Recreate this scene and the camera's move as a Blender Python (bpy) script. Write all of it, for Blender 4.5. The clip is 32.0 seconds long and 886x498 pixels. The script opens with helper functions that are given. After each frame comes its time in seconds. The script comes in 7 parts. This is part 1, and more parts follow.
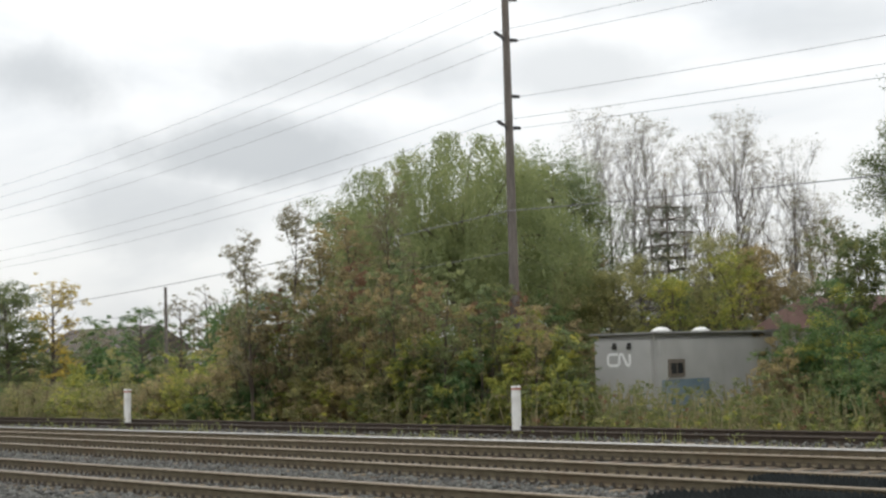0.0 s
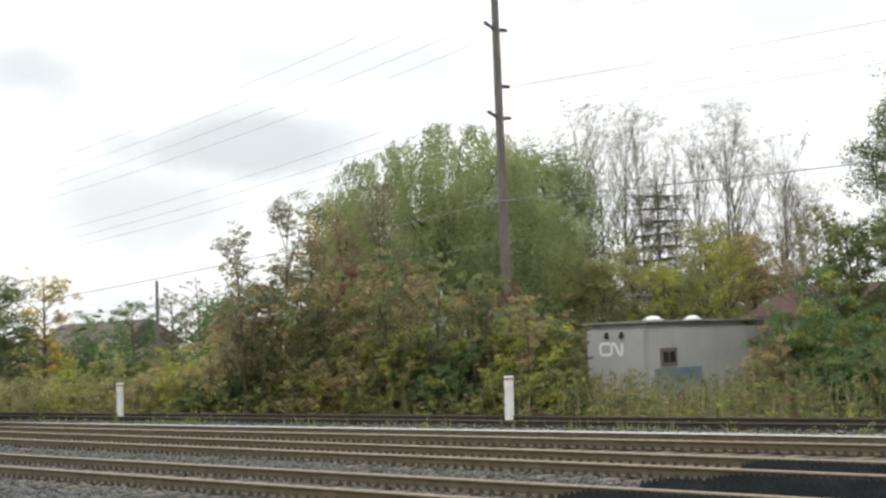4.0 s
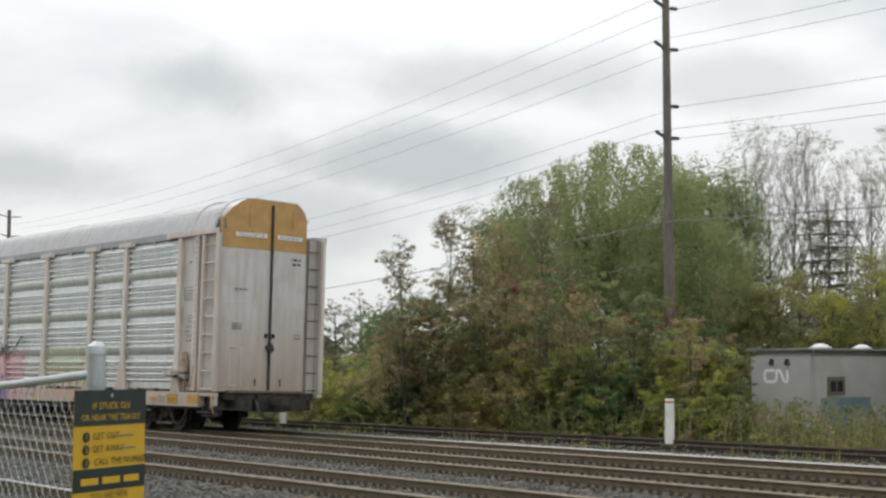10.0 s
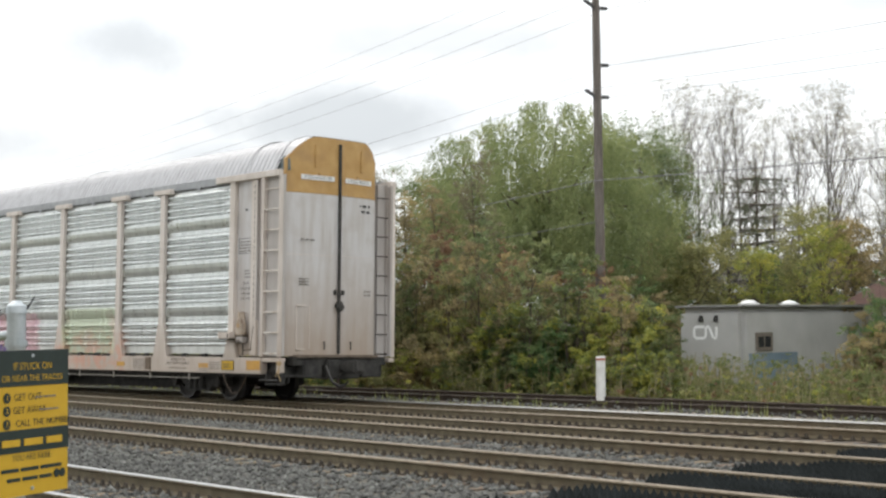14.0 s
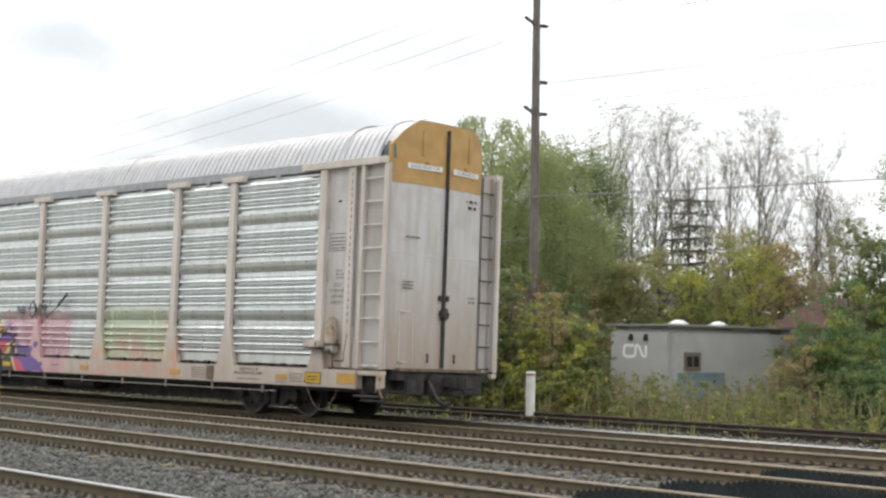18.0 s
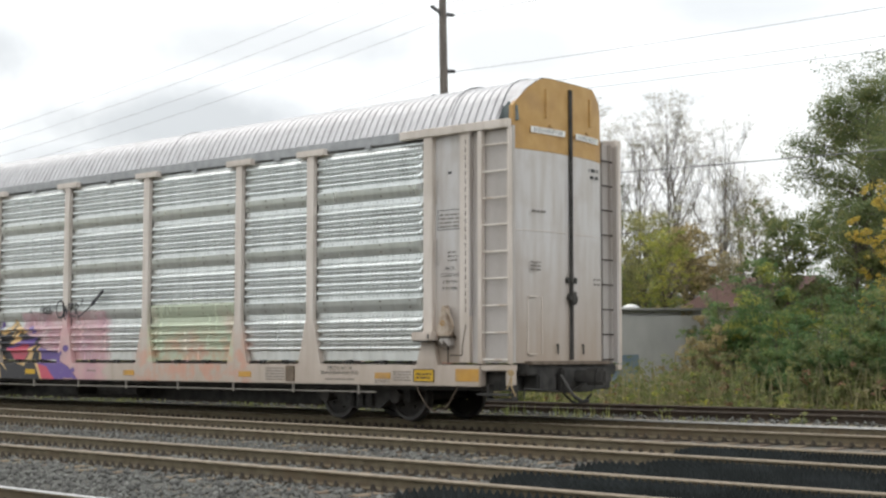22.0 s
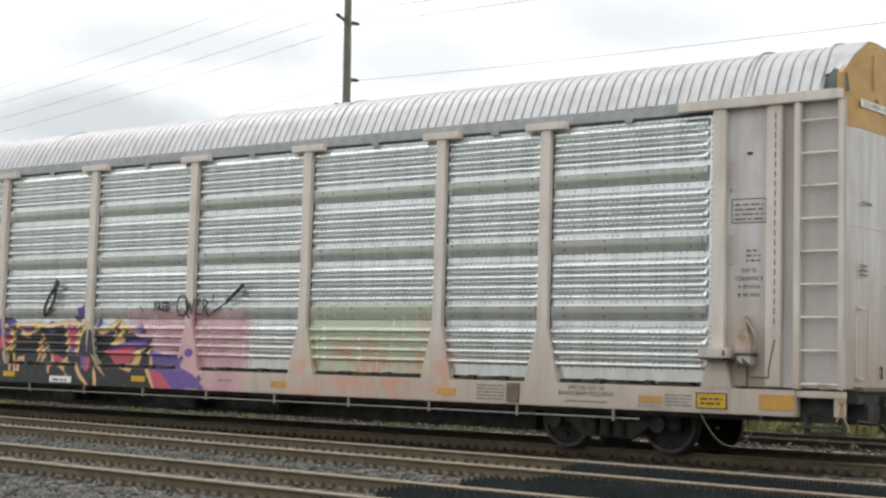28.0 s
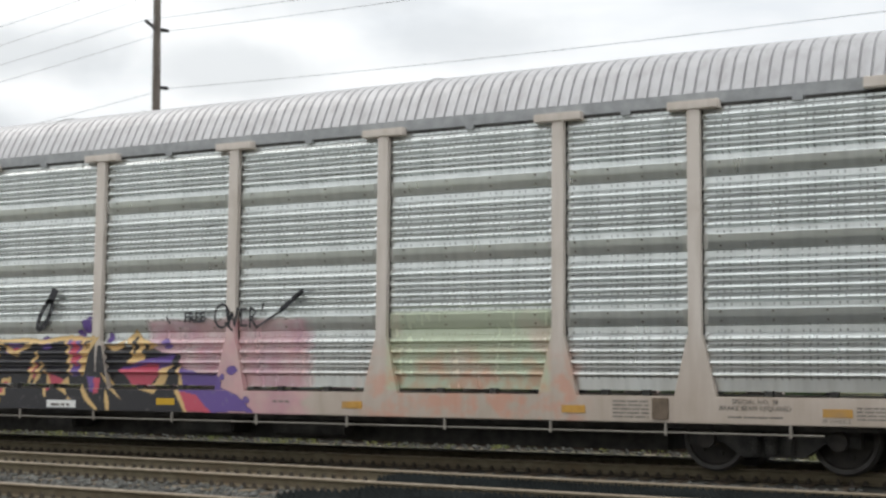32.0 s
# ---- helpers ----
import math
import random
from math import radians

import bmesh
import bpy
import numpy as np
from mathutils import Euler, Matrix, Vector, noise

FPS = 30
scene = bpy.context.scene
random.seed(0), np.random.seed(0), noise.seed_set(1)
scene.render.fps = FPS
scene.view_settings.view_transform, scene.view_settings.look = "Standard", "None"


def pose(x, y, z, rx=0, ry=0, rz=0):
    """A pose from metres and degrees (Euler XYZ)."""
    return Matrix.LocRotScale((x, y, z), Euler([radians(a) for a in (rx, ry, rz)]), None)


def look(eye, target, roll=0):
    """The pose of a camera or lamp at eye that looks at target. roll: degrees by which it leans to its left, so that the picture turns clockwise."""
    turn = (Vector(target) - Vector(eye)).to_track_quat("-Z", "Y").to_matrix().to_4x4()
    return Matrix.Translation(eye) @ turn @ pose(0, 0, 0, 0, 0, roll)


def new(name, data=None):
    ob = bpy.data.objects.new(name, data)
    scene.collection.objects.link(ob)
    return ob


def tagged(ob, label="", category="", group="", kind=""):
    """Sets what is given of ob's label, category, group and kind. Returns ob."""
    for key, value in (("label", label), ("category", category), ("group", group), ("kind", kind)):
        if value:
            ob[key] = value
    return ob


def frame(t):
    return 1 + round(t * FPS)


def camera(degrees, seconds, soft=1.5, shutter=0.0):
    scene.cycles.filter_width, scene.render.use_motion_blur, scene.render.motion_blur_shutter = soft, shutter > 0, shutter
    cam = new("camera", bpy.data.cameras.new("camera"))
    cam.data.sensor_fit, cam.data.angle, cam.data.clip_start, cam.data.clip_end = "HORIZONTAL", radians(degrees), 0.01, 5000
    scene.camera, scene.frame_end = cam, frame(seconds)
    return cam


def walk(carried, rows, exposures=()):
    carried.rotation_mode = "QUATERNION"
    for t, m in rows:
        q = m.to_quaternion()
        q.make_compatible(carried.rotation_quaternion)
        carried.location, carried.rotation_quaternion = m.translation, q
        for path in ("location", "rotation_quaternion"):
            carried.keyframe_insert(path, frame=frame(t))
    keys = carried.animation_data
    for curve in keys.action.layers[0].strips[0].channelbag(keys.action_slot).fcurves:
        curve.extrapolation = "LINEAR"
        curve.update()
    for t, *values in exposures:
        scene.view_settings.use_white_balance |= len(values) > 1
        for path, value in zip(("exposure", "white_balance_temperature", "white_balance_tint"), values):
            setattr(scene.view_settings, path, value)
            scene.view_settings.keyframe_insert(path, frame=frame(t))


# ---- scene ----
cam = camera(34.69, 32.0, soft=2.5, shutter=0.3)
EYE = 1.568
PATH = [
    (0, (0.029, -0.014, 1.615), (-1.335, 1.441, 1.763), -1.68),
    (0.5, (0.027, -0.011, 1.595), (-1.310, 1.470, 1.733), -1.74),
    (1, (0.035, -0.019, 1.572), (-1.291, 1.473, 1.705), -1.84),
    (1.5, (0.037, -0.017, 1.564), (-1.283, 1.480, 1.695), -1.93),
    (2, (0.032, -0.012, 1.568), (-1.282, 1.490, 1.701), -2.11),
    (2.5, (0.025, -0.015, 1.583), (-1.283, 1.492, 1.719), -2.33),
    (4.5, (-0.007, -0.009, 1.604), (-1.422, 1.398, 1.733), -1.97),
    (5, (-0.026, -0.024, 1.595), (-1.534, 1.286, 1.700), -1.42),
    (5.5, (-0.033, -0.057, 1.575), (-1.621, 1.155, 1.656), -1.05),
    (6, (-0.051, -0.067, 1.574), (-1.692, 1.075, 1.637), -1.35),
    (6.5, (-0.050, -0.072, 1.576), (-1.708, 1.044, 1.645), -1.63),
    (7, (-0.053, -0.063, 1.575), (-1.705, 1.062, 1.655), -1.71),
    (7.5, (-0.045, -0.058, 1.572), (-1.682, 1.088, 1.662), -1.55),
    (8, (-0.034, -0.051, 1.575), (-1.654, 1.116, 1.683), -1.27),
    (8.5, (-0.025, -0.069, 1.579), (-1.623, 1.129, 1.697), -0.86),
    (9, (-0.029, -0.074, 1.580), (-1.603, 1.153, 1.716), -0.42),
    (9.5, (-0.016, -0.060, 1.583), (-1.559, 1.203, 1.736), -0.19),
    (10, (0.007, -0.059, 1.598), (-1.505, 1.240, 1.762), -0.02),
    (10.5, (-0.001, -0.041, 1.598), (-1.487, 1.287, 1.768), -0.10),
    (11, (0.006, -0.040, 1.599), (-1.462, 1.306, 1.771), -0.33),
    (11.5, (0.001, -0.028, 1.597), (-1.462, 1.324, 1.769), -0.47),
    (12, (0.003, -0.038, 1.596), (-1.457, 1.318, 1.764), -0.73),
    (12.5, (-0.005, -0.026, 1.597), (-1.467, 1.329, 1.757), -1.14),
    (13, (0.000, -0.002, 1.596), (-1.463, 1.354, 1.739), -1.21),
    (13.5, (-0.020, 0.012, 1.587), (-1.484, 1.368, 1.711), -1.11),
    (14, (-0.028, 0.004, 1.570), (-1.479, 1.376, 1.679), -0.71),
    (14.5, (-0.030, -0.010, 1.592), (-1.451, 1.394, 1.691), -0.35),
    (15, (-0.006, -0.010, 1.587), (-1.398, 1.423, 1.693), -0.08),
    (15.5, (0.015, -0.034, 1.578), (-1.352, 1.421, 1.699), 0.14),
    (17.5, (0.001, -0.050, 1.563), (-1.382, 1.388, 1.697), 0.92),
    (18, (-0.017, -0.051, 1.568), (-1.401, 1.387, 1.694), 0.95),
    (18.5, (-0.011, -0.047, 1.567), (-1.388, 1.398, 1.693), 0.91),
    (19, (-0.014, -0.045, 1.566), (-1.383, 1.408, 1.688), 0.75),
    (19.5, (-0.008, -0.036, 1.563), (-1.366, 1.428, 1.678), 0.42),
    (20, (-0.011, -0.031, 1.577), (-1.360, 1.441, 1.688), 0.29),
    (20.5, (0.001, -0.014, 1.557), (-1.334, 1.471, 1.674), -0.20),
    (21, (-0.001, -0.013, 1.558), (-1.322, 1.484, 1.674), -0.62),
    (21.5, (0.029, -0.012, 1.553), (-1.279, 1.496, 1.666), -0.75),
    (22, (0.013, -0.009, 1.547), (-1.282, 1.510, 1.660), -0.93),
    (22.5, (0.022, 0.025, 1.552), (-1.257, 1.558, 1.671), -0.75),
    (23, (0.028, 0.004, 1.540), (-1.228, 1.555, 1.671), -0.48),
    (23.5, (0.044, 0.007, 1.547), (-1.189, 1.575, 1.692), -0.55),
    (24, (0.028, 0.017, 1.532), (-1.192, 1.595, 1.687), -0.86),
    (24.5, (0.033, 0.028, 1.540), (-1.192, 1.602, 1.684), -1.08),
    (25, (0.011, 0.039, 1.533), (-1.223, 1.607, 1.666), -1.19),
    (25.5, (-0.003, 0.074, 1.529), (-1.246, 1.636, 1.651), -1.11),
    (26, (0.029, 0.114, 1.547), (-1.216, 1.676, 1.658), -0.91),
    (26.5, (0.043, 0.095, 1.531), (-1.197, 1.660, 1.645), -0.52),
    (28.5, (0.045, 0.070, 1.591), (-1.113, 1.695, 1.723), 1.05),
    (29, (0.025, 0.088, 1.593), (-1.106, 1.731, 1.732), 1.25),
    (29.5, (0.011, 0.109, 1.592), (-1.105, 1.762, 1.744), 1.39),
    (30, (0.005, 0.117, 1.582), (-1.108, 1.770, 1.747), 1.41),
    (30.5, (-0.004, 0.114, 1.577), (-1.125, 1.761, 1.750), 1.59),
    (31, (-0.010, 0.104, 1.552), (-1.137, 1.747, 1.729), 1.48),
    (31.5, (-0.019, 0.153, 1.556), (-1.085, 1.837, 1.722), 0.68),
    (32, (-0.034, 0.202, 1.569), (-0.999, 1.948, 1.711), -0.23),
]
walk(cam, [(t, look(eye, target, roll)) for t, eye, target, roll in PATH], [(0, -0.14), (1, 0.09), (2, 0.22), (4.5, 0.12), (6, -0.03), (9, -0.21), (11, -0.25), (13, -0.16), (15, 0.37), (17.5, 0.22), (20, 0.10), (23, 0.07), (26, -0.01), (29, 0.06), (32, -0.12)])

# where the end of the freight car stands along its track, second by second
TRAIN = [
    (0, -43.040),
    (1.5, -40.878),
    (3, -38.716),
    (4.5, -36.554),
    (5, -35.826),
    (5.5, -35.113),
    (6, -34.399),
    (6.5, -33.655),
    (7, -32.997),
    (7.5, -32.271),
    (8, -31.609),
    (8.5, -30.888),
    (9, -30.160),
    (9.5, -29.493),
    (10, -28.787),
    (10.5, -28.077),
    (11, -27.398),
    (11.5, -26.759),
    (12, -26.100),
    (12.5, -25.467),
    (13, -24.831),
    (13.5, -24.175),
    (14, -23.522),
    (14.5, -22.887),
    (15, -22.236),
    (15.5, -21.592),
    (17.5, -19.087),
    (18, -18.463),
    (18.5, -17.847),
    (19, -17.229),
    (19.5, -16.614),
    (20, -16.008),
    (20.5, -15.391),
    (21, -14.783),
    (21.5, -14.171),
    (22, -13.564),
    (22.5, -12.931),
    (23, -12.331),
    (23.5, -11.717),
    (24, -11.109),
    (24.5, -10.510),
    (25, -9.937),
    (25.5, -9.361),
    (26, -8.759),
    (26.5, -8.199),
    (28.5, -5.905),
    (29, -5.326),
    (29.5, -4.711),
    (30, -4.076),
    (30.5, -3.445),
    (31, -2.776),
    (31.5, -2.082),
    (32, -1.379),
]

# ------------------------------------------------------------------ light
world = bpy.data.worlds.new("sky")
scene.world = world
world.use_nodes = True
wn, wl = world.node_tree.nodes, world.node_tree.links
for n in list(wn):
    wn.remove(n)


def wnode(kind, **inputs):
    n = wn.new(kind)
    for k, v in inputs.items():
        n.inputs[k].default_value = v
    return n


sky = wn.new("ShaderNodeTexSky")
sky.sky_type, sky.sun_disc = "NISHITA", False
sky.sun_elevation, sky.sun_rotation = radians(49), radians(-83)
sky.air_density, sky.dust_density = 1.0, 2.0
coord = wn.new("ShaderNodeTexCoord")
stretch = wnode("ShaderNodeMapping", Scale=(1.0, 1.0, 3.2), Location=(0.35, 0.1, 0.2))
wl.new(coord.outputs["Generated"], stretch.inputs["Vector"])
big = wnode("ShaderNodeTexNoise", Scale=2.6, Detail=6.0, Roughness=0.55, Distortion=0.35)
wl.new(stretch.outputs["Vector"], big.inputs["Vector"])
cover = wn.new("ShaderNodeValToRGB")
cover.color_ramp.elements[0].position, cover.color_ramp.elements[0].color = 0.28, (0.72, 0.745, 0.77, 1)
cover.color_ramp.elements[1].position, cover.color_ramp.elements[1].color = 0.52, (1.0, 1.0, 0.985, 1)
wl.new(big.outputs["Fac"], cover.inputs["Fac"])
clouds = wn.new("ShaderNodeMix")
clouds.data_type, clouds.blend_type = "RGBA", "MIX"
clouds.inputs[0].default_value = 0.93
wl.new(sky.outputs["Color"], clouds.inputs[6])
white = wn.new("ShaderNodeMix")
white.data_type, white.blend_type = "RGBA", "MULTIPLY"
white.inputs[0].default_value = 1.0
white.inputs[7].default_value = (7.6, 7.7, 7.8, 1)
wl.new(cover.outputs["Color"], white.inputs[6])
wl.new(white.outputs[2], clouds.inputs[7])
# grey undersides of the clouds over the field: bearing, height, half width, half height, depth
split = wn.new("ShaderNodeSeparateXYZ")
wl.new(coord.outputs["Generated"], split.inputs[0])


def wmath(op, a, b=0.0, c=0.0):
    n = wn.new("ShaderNodeMath")
    n.operation = op
    for socket, v in zip(n.inputs, (a, b, c)):
        if isinstance(v, (int, float)):
            socket.default_value = v
        else:
            wl.new(v, socket)
    return n.outputs[0]


fray = wnode("ShaderNodeTexNoise", Scale=9.0, Detail=5.0, Roughness=0.6)
wl.new(coord.outputs["Generated"], fray.inputs["Vector"])
bearing = wmath("MULTIPLY", wmath("ARCTAN2", split.outputs["X"], split.outputs["Y"]), 57.2958)
rise = wmath("MULTIPLY", wmath("ARCSINE", split.outputs["Z"]), 57.2958)
grey = 0.0
for az, el, wide, tall, deep in ((-59.0, 11.3, 3.2, 1.5, 0.8), (-51.0, 8.3, 5.0, 1.1, 0.9), (-55.0, 6.0, 3.2, 1.6, 0.55), (-37.5, 11.2, 3.4, 1.0, 0.5), (-66.0, 7.5, 4.0, 1.0, 0.7), (-28.0, 12.5, 4.0, 1.2, 0.45), (-46.5, 11.6, 4.5, 1.0, 0.6), (-33.0, 14.5, 5.0, 1.2, 0.5)):
    du = wmath("DIVIDE", wmath("SUBTRACT", bearing, az), wide)
    dv = wmath("DIVIDE", wmath("SUBTRACT", rise, el), tall)
    far_off = wmath("SQRT", wmath("ADD", wmath("MULTIPLY", du, du), wmath("MULTIPLY", dv, dv)))
    soft_edge = wn.new("ShaderNodeMapRange")
    soft_edge.interpolation_type = "SMOOTHSTEP"
    soft_edge.inputs["From Min"].default_value, soft_edge.inputs["From Max"].default_value = 1.55, 0.35
    soft_edge.inputs["To Max"].default_value = deep
    wl.new(wmath("MULTIPLY_ADD", wmath("SUBTRACT", fray.outputs["Fac"], 0.5), 2.2, far_off), soft_edge.inputs["Value"])
    grey = wmath("MAXIMUM", grey, soft_edge.outputs["Result"])
under = wn.new("ShaderNodeMix")
under.data_type = "RGBA"
wl.new(grey, under.inputs[0])
wl.new(clouds.outputs[2], under.inputs[6])
under.inputs[7].default_value = (4.4, 4.65, 4.85, 1)
# an overcast sky is brighter overhead than at its edge
dome = wn.new("ShaderNodeMix")
dome.data_type, dome.blend_type = "RGBA", "MULTIPLY"
dome.inputs[0].default_value = 1.0
wl.new(under.outputs[2], dome.inputs[6])
wl.new(wmath("MULTIPLY_ADD", wmath("MAXIMUM", split.outputs["Z"], 0.0), 1.0, 1.0), dome.inputs[7])
back = wnode("ShaderNodeBackground", Strength=0.13)
wl.new(dome.outputs[2], back.inputs["Color"])
wout = wn.new("ShaderNodeOutputWorld")
wl.new(back.outputs[0], wout.inputs["Surface"])

sun = new("sun", bpy.data.lights.new("sun", "SUN"))
sun.data.energy, sun.data.angle, sun.data.color = 0.9, radians(24), (1.0, 0.95, 0.88)
sun.matrix_world = look((0, 0, 40), (34, -4, 0))

# ------------------------------------------------------------------ materials
_mats = {}


def mat(name, c1, c2, scale=6.0, rough=0.7, metal=0.0, bump=0.15, fine=60.0, stain=None, stain_scale=0.7, island=0.0, rand=0.0, spec=0.4, stretch=(1, 1, 1), trans=0.0):
    """A surface of two colours mixed by coarse and fine grain, with relief, and stains where asked for."""
    if name in _mats:
        return _mats[name]
    m = bpy.data.materials.new(name)
    m.use_nodes = True
    nt = m.node_tree
    N, L = nt.nodes, nt.links
    b = N["Principled BSDF"]
    tc = N.new("ShaderNodeTexCoord")
    mp = N.new("ShaderNodeMapping")
    mp.inputs["Scale"].default_value = stretch
    L.new(tc.outputs["Object"], mp.inputs["Vector"])
    n1, n2 = N.new("ShaderNodeTexNoise"), N.new("ShaderNodeTexNoise")
    n1.inputs["Scale"].default_value, n1.inputs["Detail"].default_value = scale, 6
    n2.inputs["Scale"].default_value, n2.inputs["Detail"].default_value = fine, 4
    for n in (n1, n2):
        L.new(mp.outputs["Vector"], n.inputs["Vector"])
    add = N.new("ShaderNodeMath")
    add.operation = "MULTIPLY_ADD"
    L.new(n2.outputs["Fac"], add.inputs[0])
    add.inputs[1].default_value = 0.45
    L.new(n1.outputs["Fac"], add.inputs[2])
    rng = N.new("ShaderNodeMapRange")
    rng.inputs["From Min"].default_value, rng.inputs["From Max"].default_value = 0.5, 0.95
    L.new(add.outputs[0], rng.inputs["Value"])
    mix = N.new("ShaderNodeMix")
    mix.data_type = "RGBA"
    mix.inputs[6].default_value, mix.inputs[7].default_value = (*c1, 1), (*c2, 1)
    L.new(rng.outputs["Result"], mix.inputs[0])
    colour = mix.outputs[2]
    if stain:
        n3 = N.new("ShaderNodeTexNoise")
        n3.inputs["Scale"].default_value, n3.inputs["Detail"].default_value = stain_scale, 8
        L.new(mp.outputs["Vector"], n3.inputs["Vector"])
        r3 = N.new("ShaderNodeMapRange")
        r3.inputs["From Min"].default_value, r3.inputs["From Max"].default_value, r3.inputs["To Max"].default_value = 0.5, 0.72, 0.85
        L.new(n3.outputs["Fac"], r3.inputs["Value"])
        m3 = N.new("ShaderNodeMix")
        m3.data_type = "RGBA"
        L.new(r3.outputs["Result"], m3.inputs[0])
        L.new(colour, m3.inputs[6])
        m3.inputs[7].default_value = (*stain, 1)
        colour = m3.outputs[2]
    if island or rand:
        hsv = N.new("ShaderNodeHueSaturation")
        src = N.new("ShaderNodeNewGeometry").outputs["Random Per Island"] if island else N.new("ShaderNodeObjectInfo").outputs["Random"]
        k = island or rand
        vr = N.new("ShaderNodeMapRange")
        vr.inputs["To Min"].default_value, vr.inputs["To Max"].default_value = 1 - k, 1 + k
        L.new(src, vr.inputs["Value"])
        L.new(vr.outputs["Result"], hsv.inputs["Value"])
        hr = N.new("ShaderNodeMapRange")
        hr.inputs["To Min"].default_value, hr.inputs["To Max"].default_value = 0.5 - 0.04 * k, 0.5 + 0.05 * k
        L.new(src, hr.inputs["Value"])
        L.new(hr.outputs["Result"], hsv.inputs["Hue"])
        L.new(colour, hsv.inputs["Color"])
        colour = hsv.outputs["Color"]
    L.new(colour, b.inputs["Base Color"])
    b.inputs["Roughness"].default_value, b.inputs["Metallic"].default_value = rough, metal
    b.inputs["Specular IOR Level"].default_value = spec
    if bump:
        bp = N.new("ShaderNodeBump")
        bp.inputs["Strength"].default_value, bp.inputs["Distance"].default_value = bump, 0.02
        L.new(add.outputs[0], bp.inputs["Height"])
        L.new(bp.outputs["Normal"], b.inputs["Normal"])
    if trans:
        tr = N.new("ShaderNodeBsdfTranslucent")
        L.new(colour, tr.inputs["Color"])
        ms = N.new("ShaderNodeMixShader")
        ms.inputs[0].default_value = trans
        L.new(b.outputs[0], ms.inputs[1])
        L.new(tr.outputs[0], ms.inputs[2])
        L.new(ms.outputs[0], N["Material Output"].inputs["Surface"])
    _mats[name] = m
    return m


def leafy(name, c1, c2, c3, scale=1.5, tall=1.0):
    """Leaves: whole sprays drift between three colours, each leaf a little off its neighbours."""
    m = bpy.data.materials.new(name)
    m.use_nodes = True
    N, L = m.node_tree.nodes, m.node_tree.links
    b = N["Principled BSDF"]
    geo, tc, mp = N.new("ShaderNodeNewGeometry"), N.new("ShaderNodeTexCoord"), N.new("ShaderNodeMapping")
    mp.inputs["Scale"].default_value = (1.0, 1.0, tall)
    L.new(tc.outputs["Object"], mp.inputs["Vector"])
    n1 = N.new("ShaderNodeTexNoise")
    n1.inputs["Scale"].default_value, n1.inputs["Detail"].default_value, n1.inputs["Roughness"].default_value = scale, 3, 0.6
    L.new(mp.outputs["Vector"], n1.inputs["Vector"])
    spray = N.new("ShaderNodeMapRange")
    spray.inputs["From Min"].default_value, spray.inputs["From Max"].default_value, spray.inputs["To Max"].default_value = 0.32, 0.68, 0.62
    L.new(n1.outputs["Fac"], spray.inputs["Value"])
    own = N.new("ShaderNodeMath")
    own.operation = "MULTIPLY_ADD"
    own.inputs[1].default_value = 0.38
    L.new(geo.outputs["Random Per Island"], own.inputs[0])
    L.new(spray.outputs["Result"], own.inputs[2])
    ramp = N.new("ShaderNodeValToRGB")
    e = ramp.color_ramp.elements
    e[0].color, e[1].color = (*c1, 1), (*c3, 1)
    e.new(0.55).color = (*c2, 1)
    L.new(own.outputs[0], ramp.inputs["Fac"])
    L.new(ramp.outputs["Color"], b.inputs["Base Color"])
    b.inputs["Roughness"].default_value, b.inputs["Specular IOR Level"].default_value = 0.55, 0.35
    tr, ms = N.new("ShaderNodeBsdfTranslucent"), N.new("ShaderNodeMixShader")
    L.new(ramp.outputs["Color"], tr.inputs["Color"])
    ms.inputs[0].default_value = 0.55
    L.new(b.outputs[0], ms.inputs[1])
    L.new(tr.outputs[0], ms.inputs[2])
    L.new(ms.outputs[0], N["Material Output"].inputs["Surface"])
    return m


BALLAST = mat("ballast", (0.046, 0.044, 0.037), (0.105, 0.102, 0.088), 9, 0.95, bump=0.9, fine=45, stain=(0.12, 0.095, 0.065), stain_scale=0.35)
STONE = mat("crushed_stone", (0.052, 0.052, 0.047), (0.140, 0.139, 0.128), 5, 0.9, island=0.4)
DIRT = mat("trackside_dirt", (0.12, 0.10, 0.07), (0.23, 0.20, 0.15), 3, 0.95, bump=0.6, stain=(0.07, 0.075, 0.035), stain_scale=0.5)
FIELD = mat("rough_grass_ground", (0.06, 0.07, 0.025), (0.13, 0.12, 0.05), 1.2, 0.95, bump=0.6)
TIE = mat("weathered_tie_wood", (0.085, 0.06, 0.04), (0.19, 0.145, 0.10), 3, 0.9, bump=0.5, stretch=(6, 1, 6), rand=0.3)
RUST = mat("rusty_rail_steel", (0.094, 0.076, 0.045), (0.160, 0.132, 0.084), 7, 0.8, 0.0, bump=0.2, stain=(0.118, 0.084, 0.048), stain_scale=2.0)
OLDRUST = mat("dark_brown_rail_rust", (0.030, 0.022, 0.016), (0.062, 0.046, 0.034), 7, 0.85, 0.0, bump=0.2)
RAILTOP = mat("polished_rail_head", (0.36, 0.36, 0.355), (0.52, 0.52, 0.51), 10, 0.35, 1.0, bump=0.03)
WORNTOP = mat("worn_grey_rail_head", (0.24, 0.235, 0.225), (0.36, 0.355, 0.345), 10, 0.55, 0.7, bump=0.05)
DULLTOP = mat("dull_rail_head", (0.14, 0.11, 0.075), (0.24, 0.195, 0.145), 10, 0.55, 0.25, bump=0.05)
BLACKRUB = mat("black_rubber", (0.009, 0.011, 0.011), (0.022, 0.026, 0.026), 8, 0.85, bump=0.1, rand=0.25, spec=0.12)
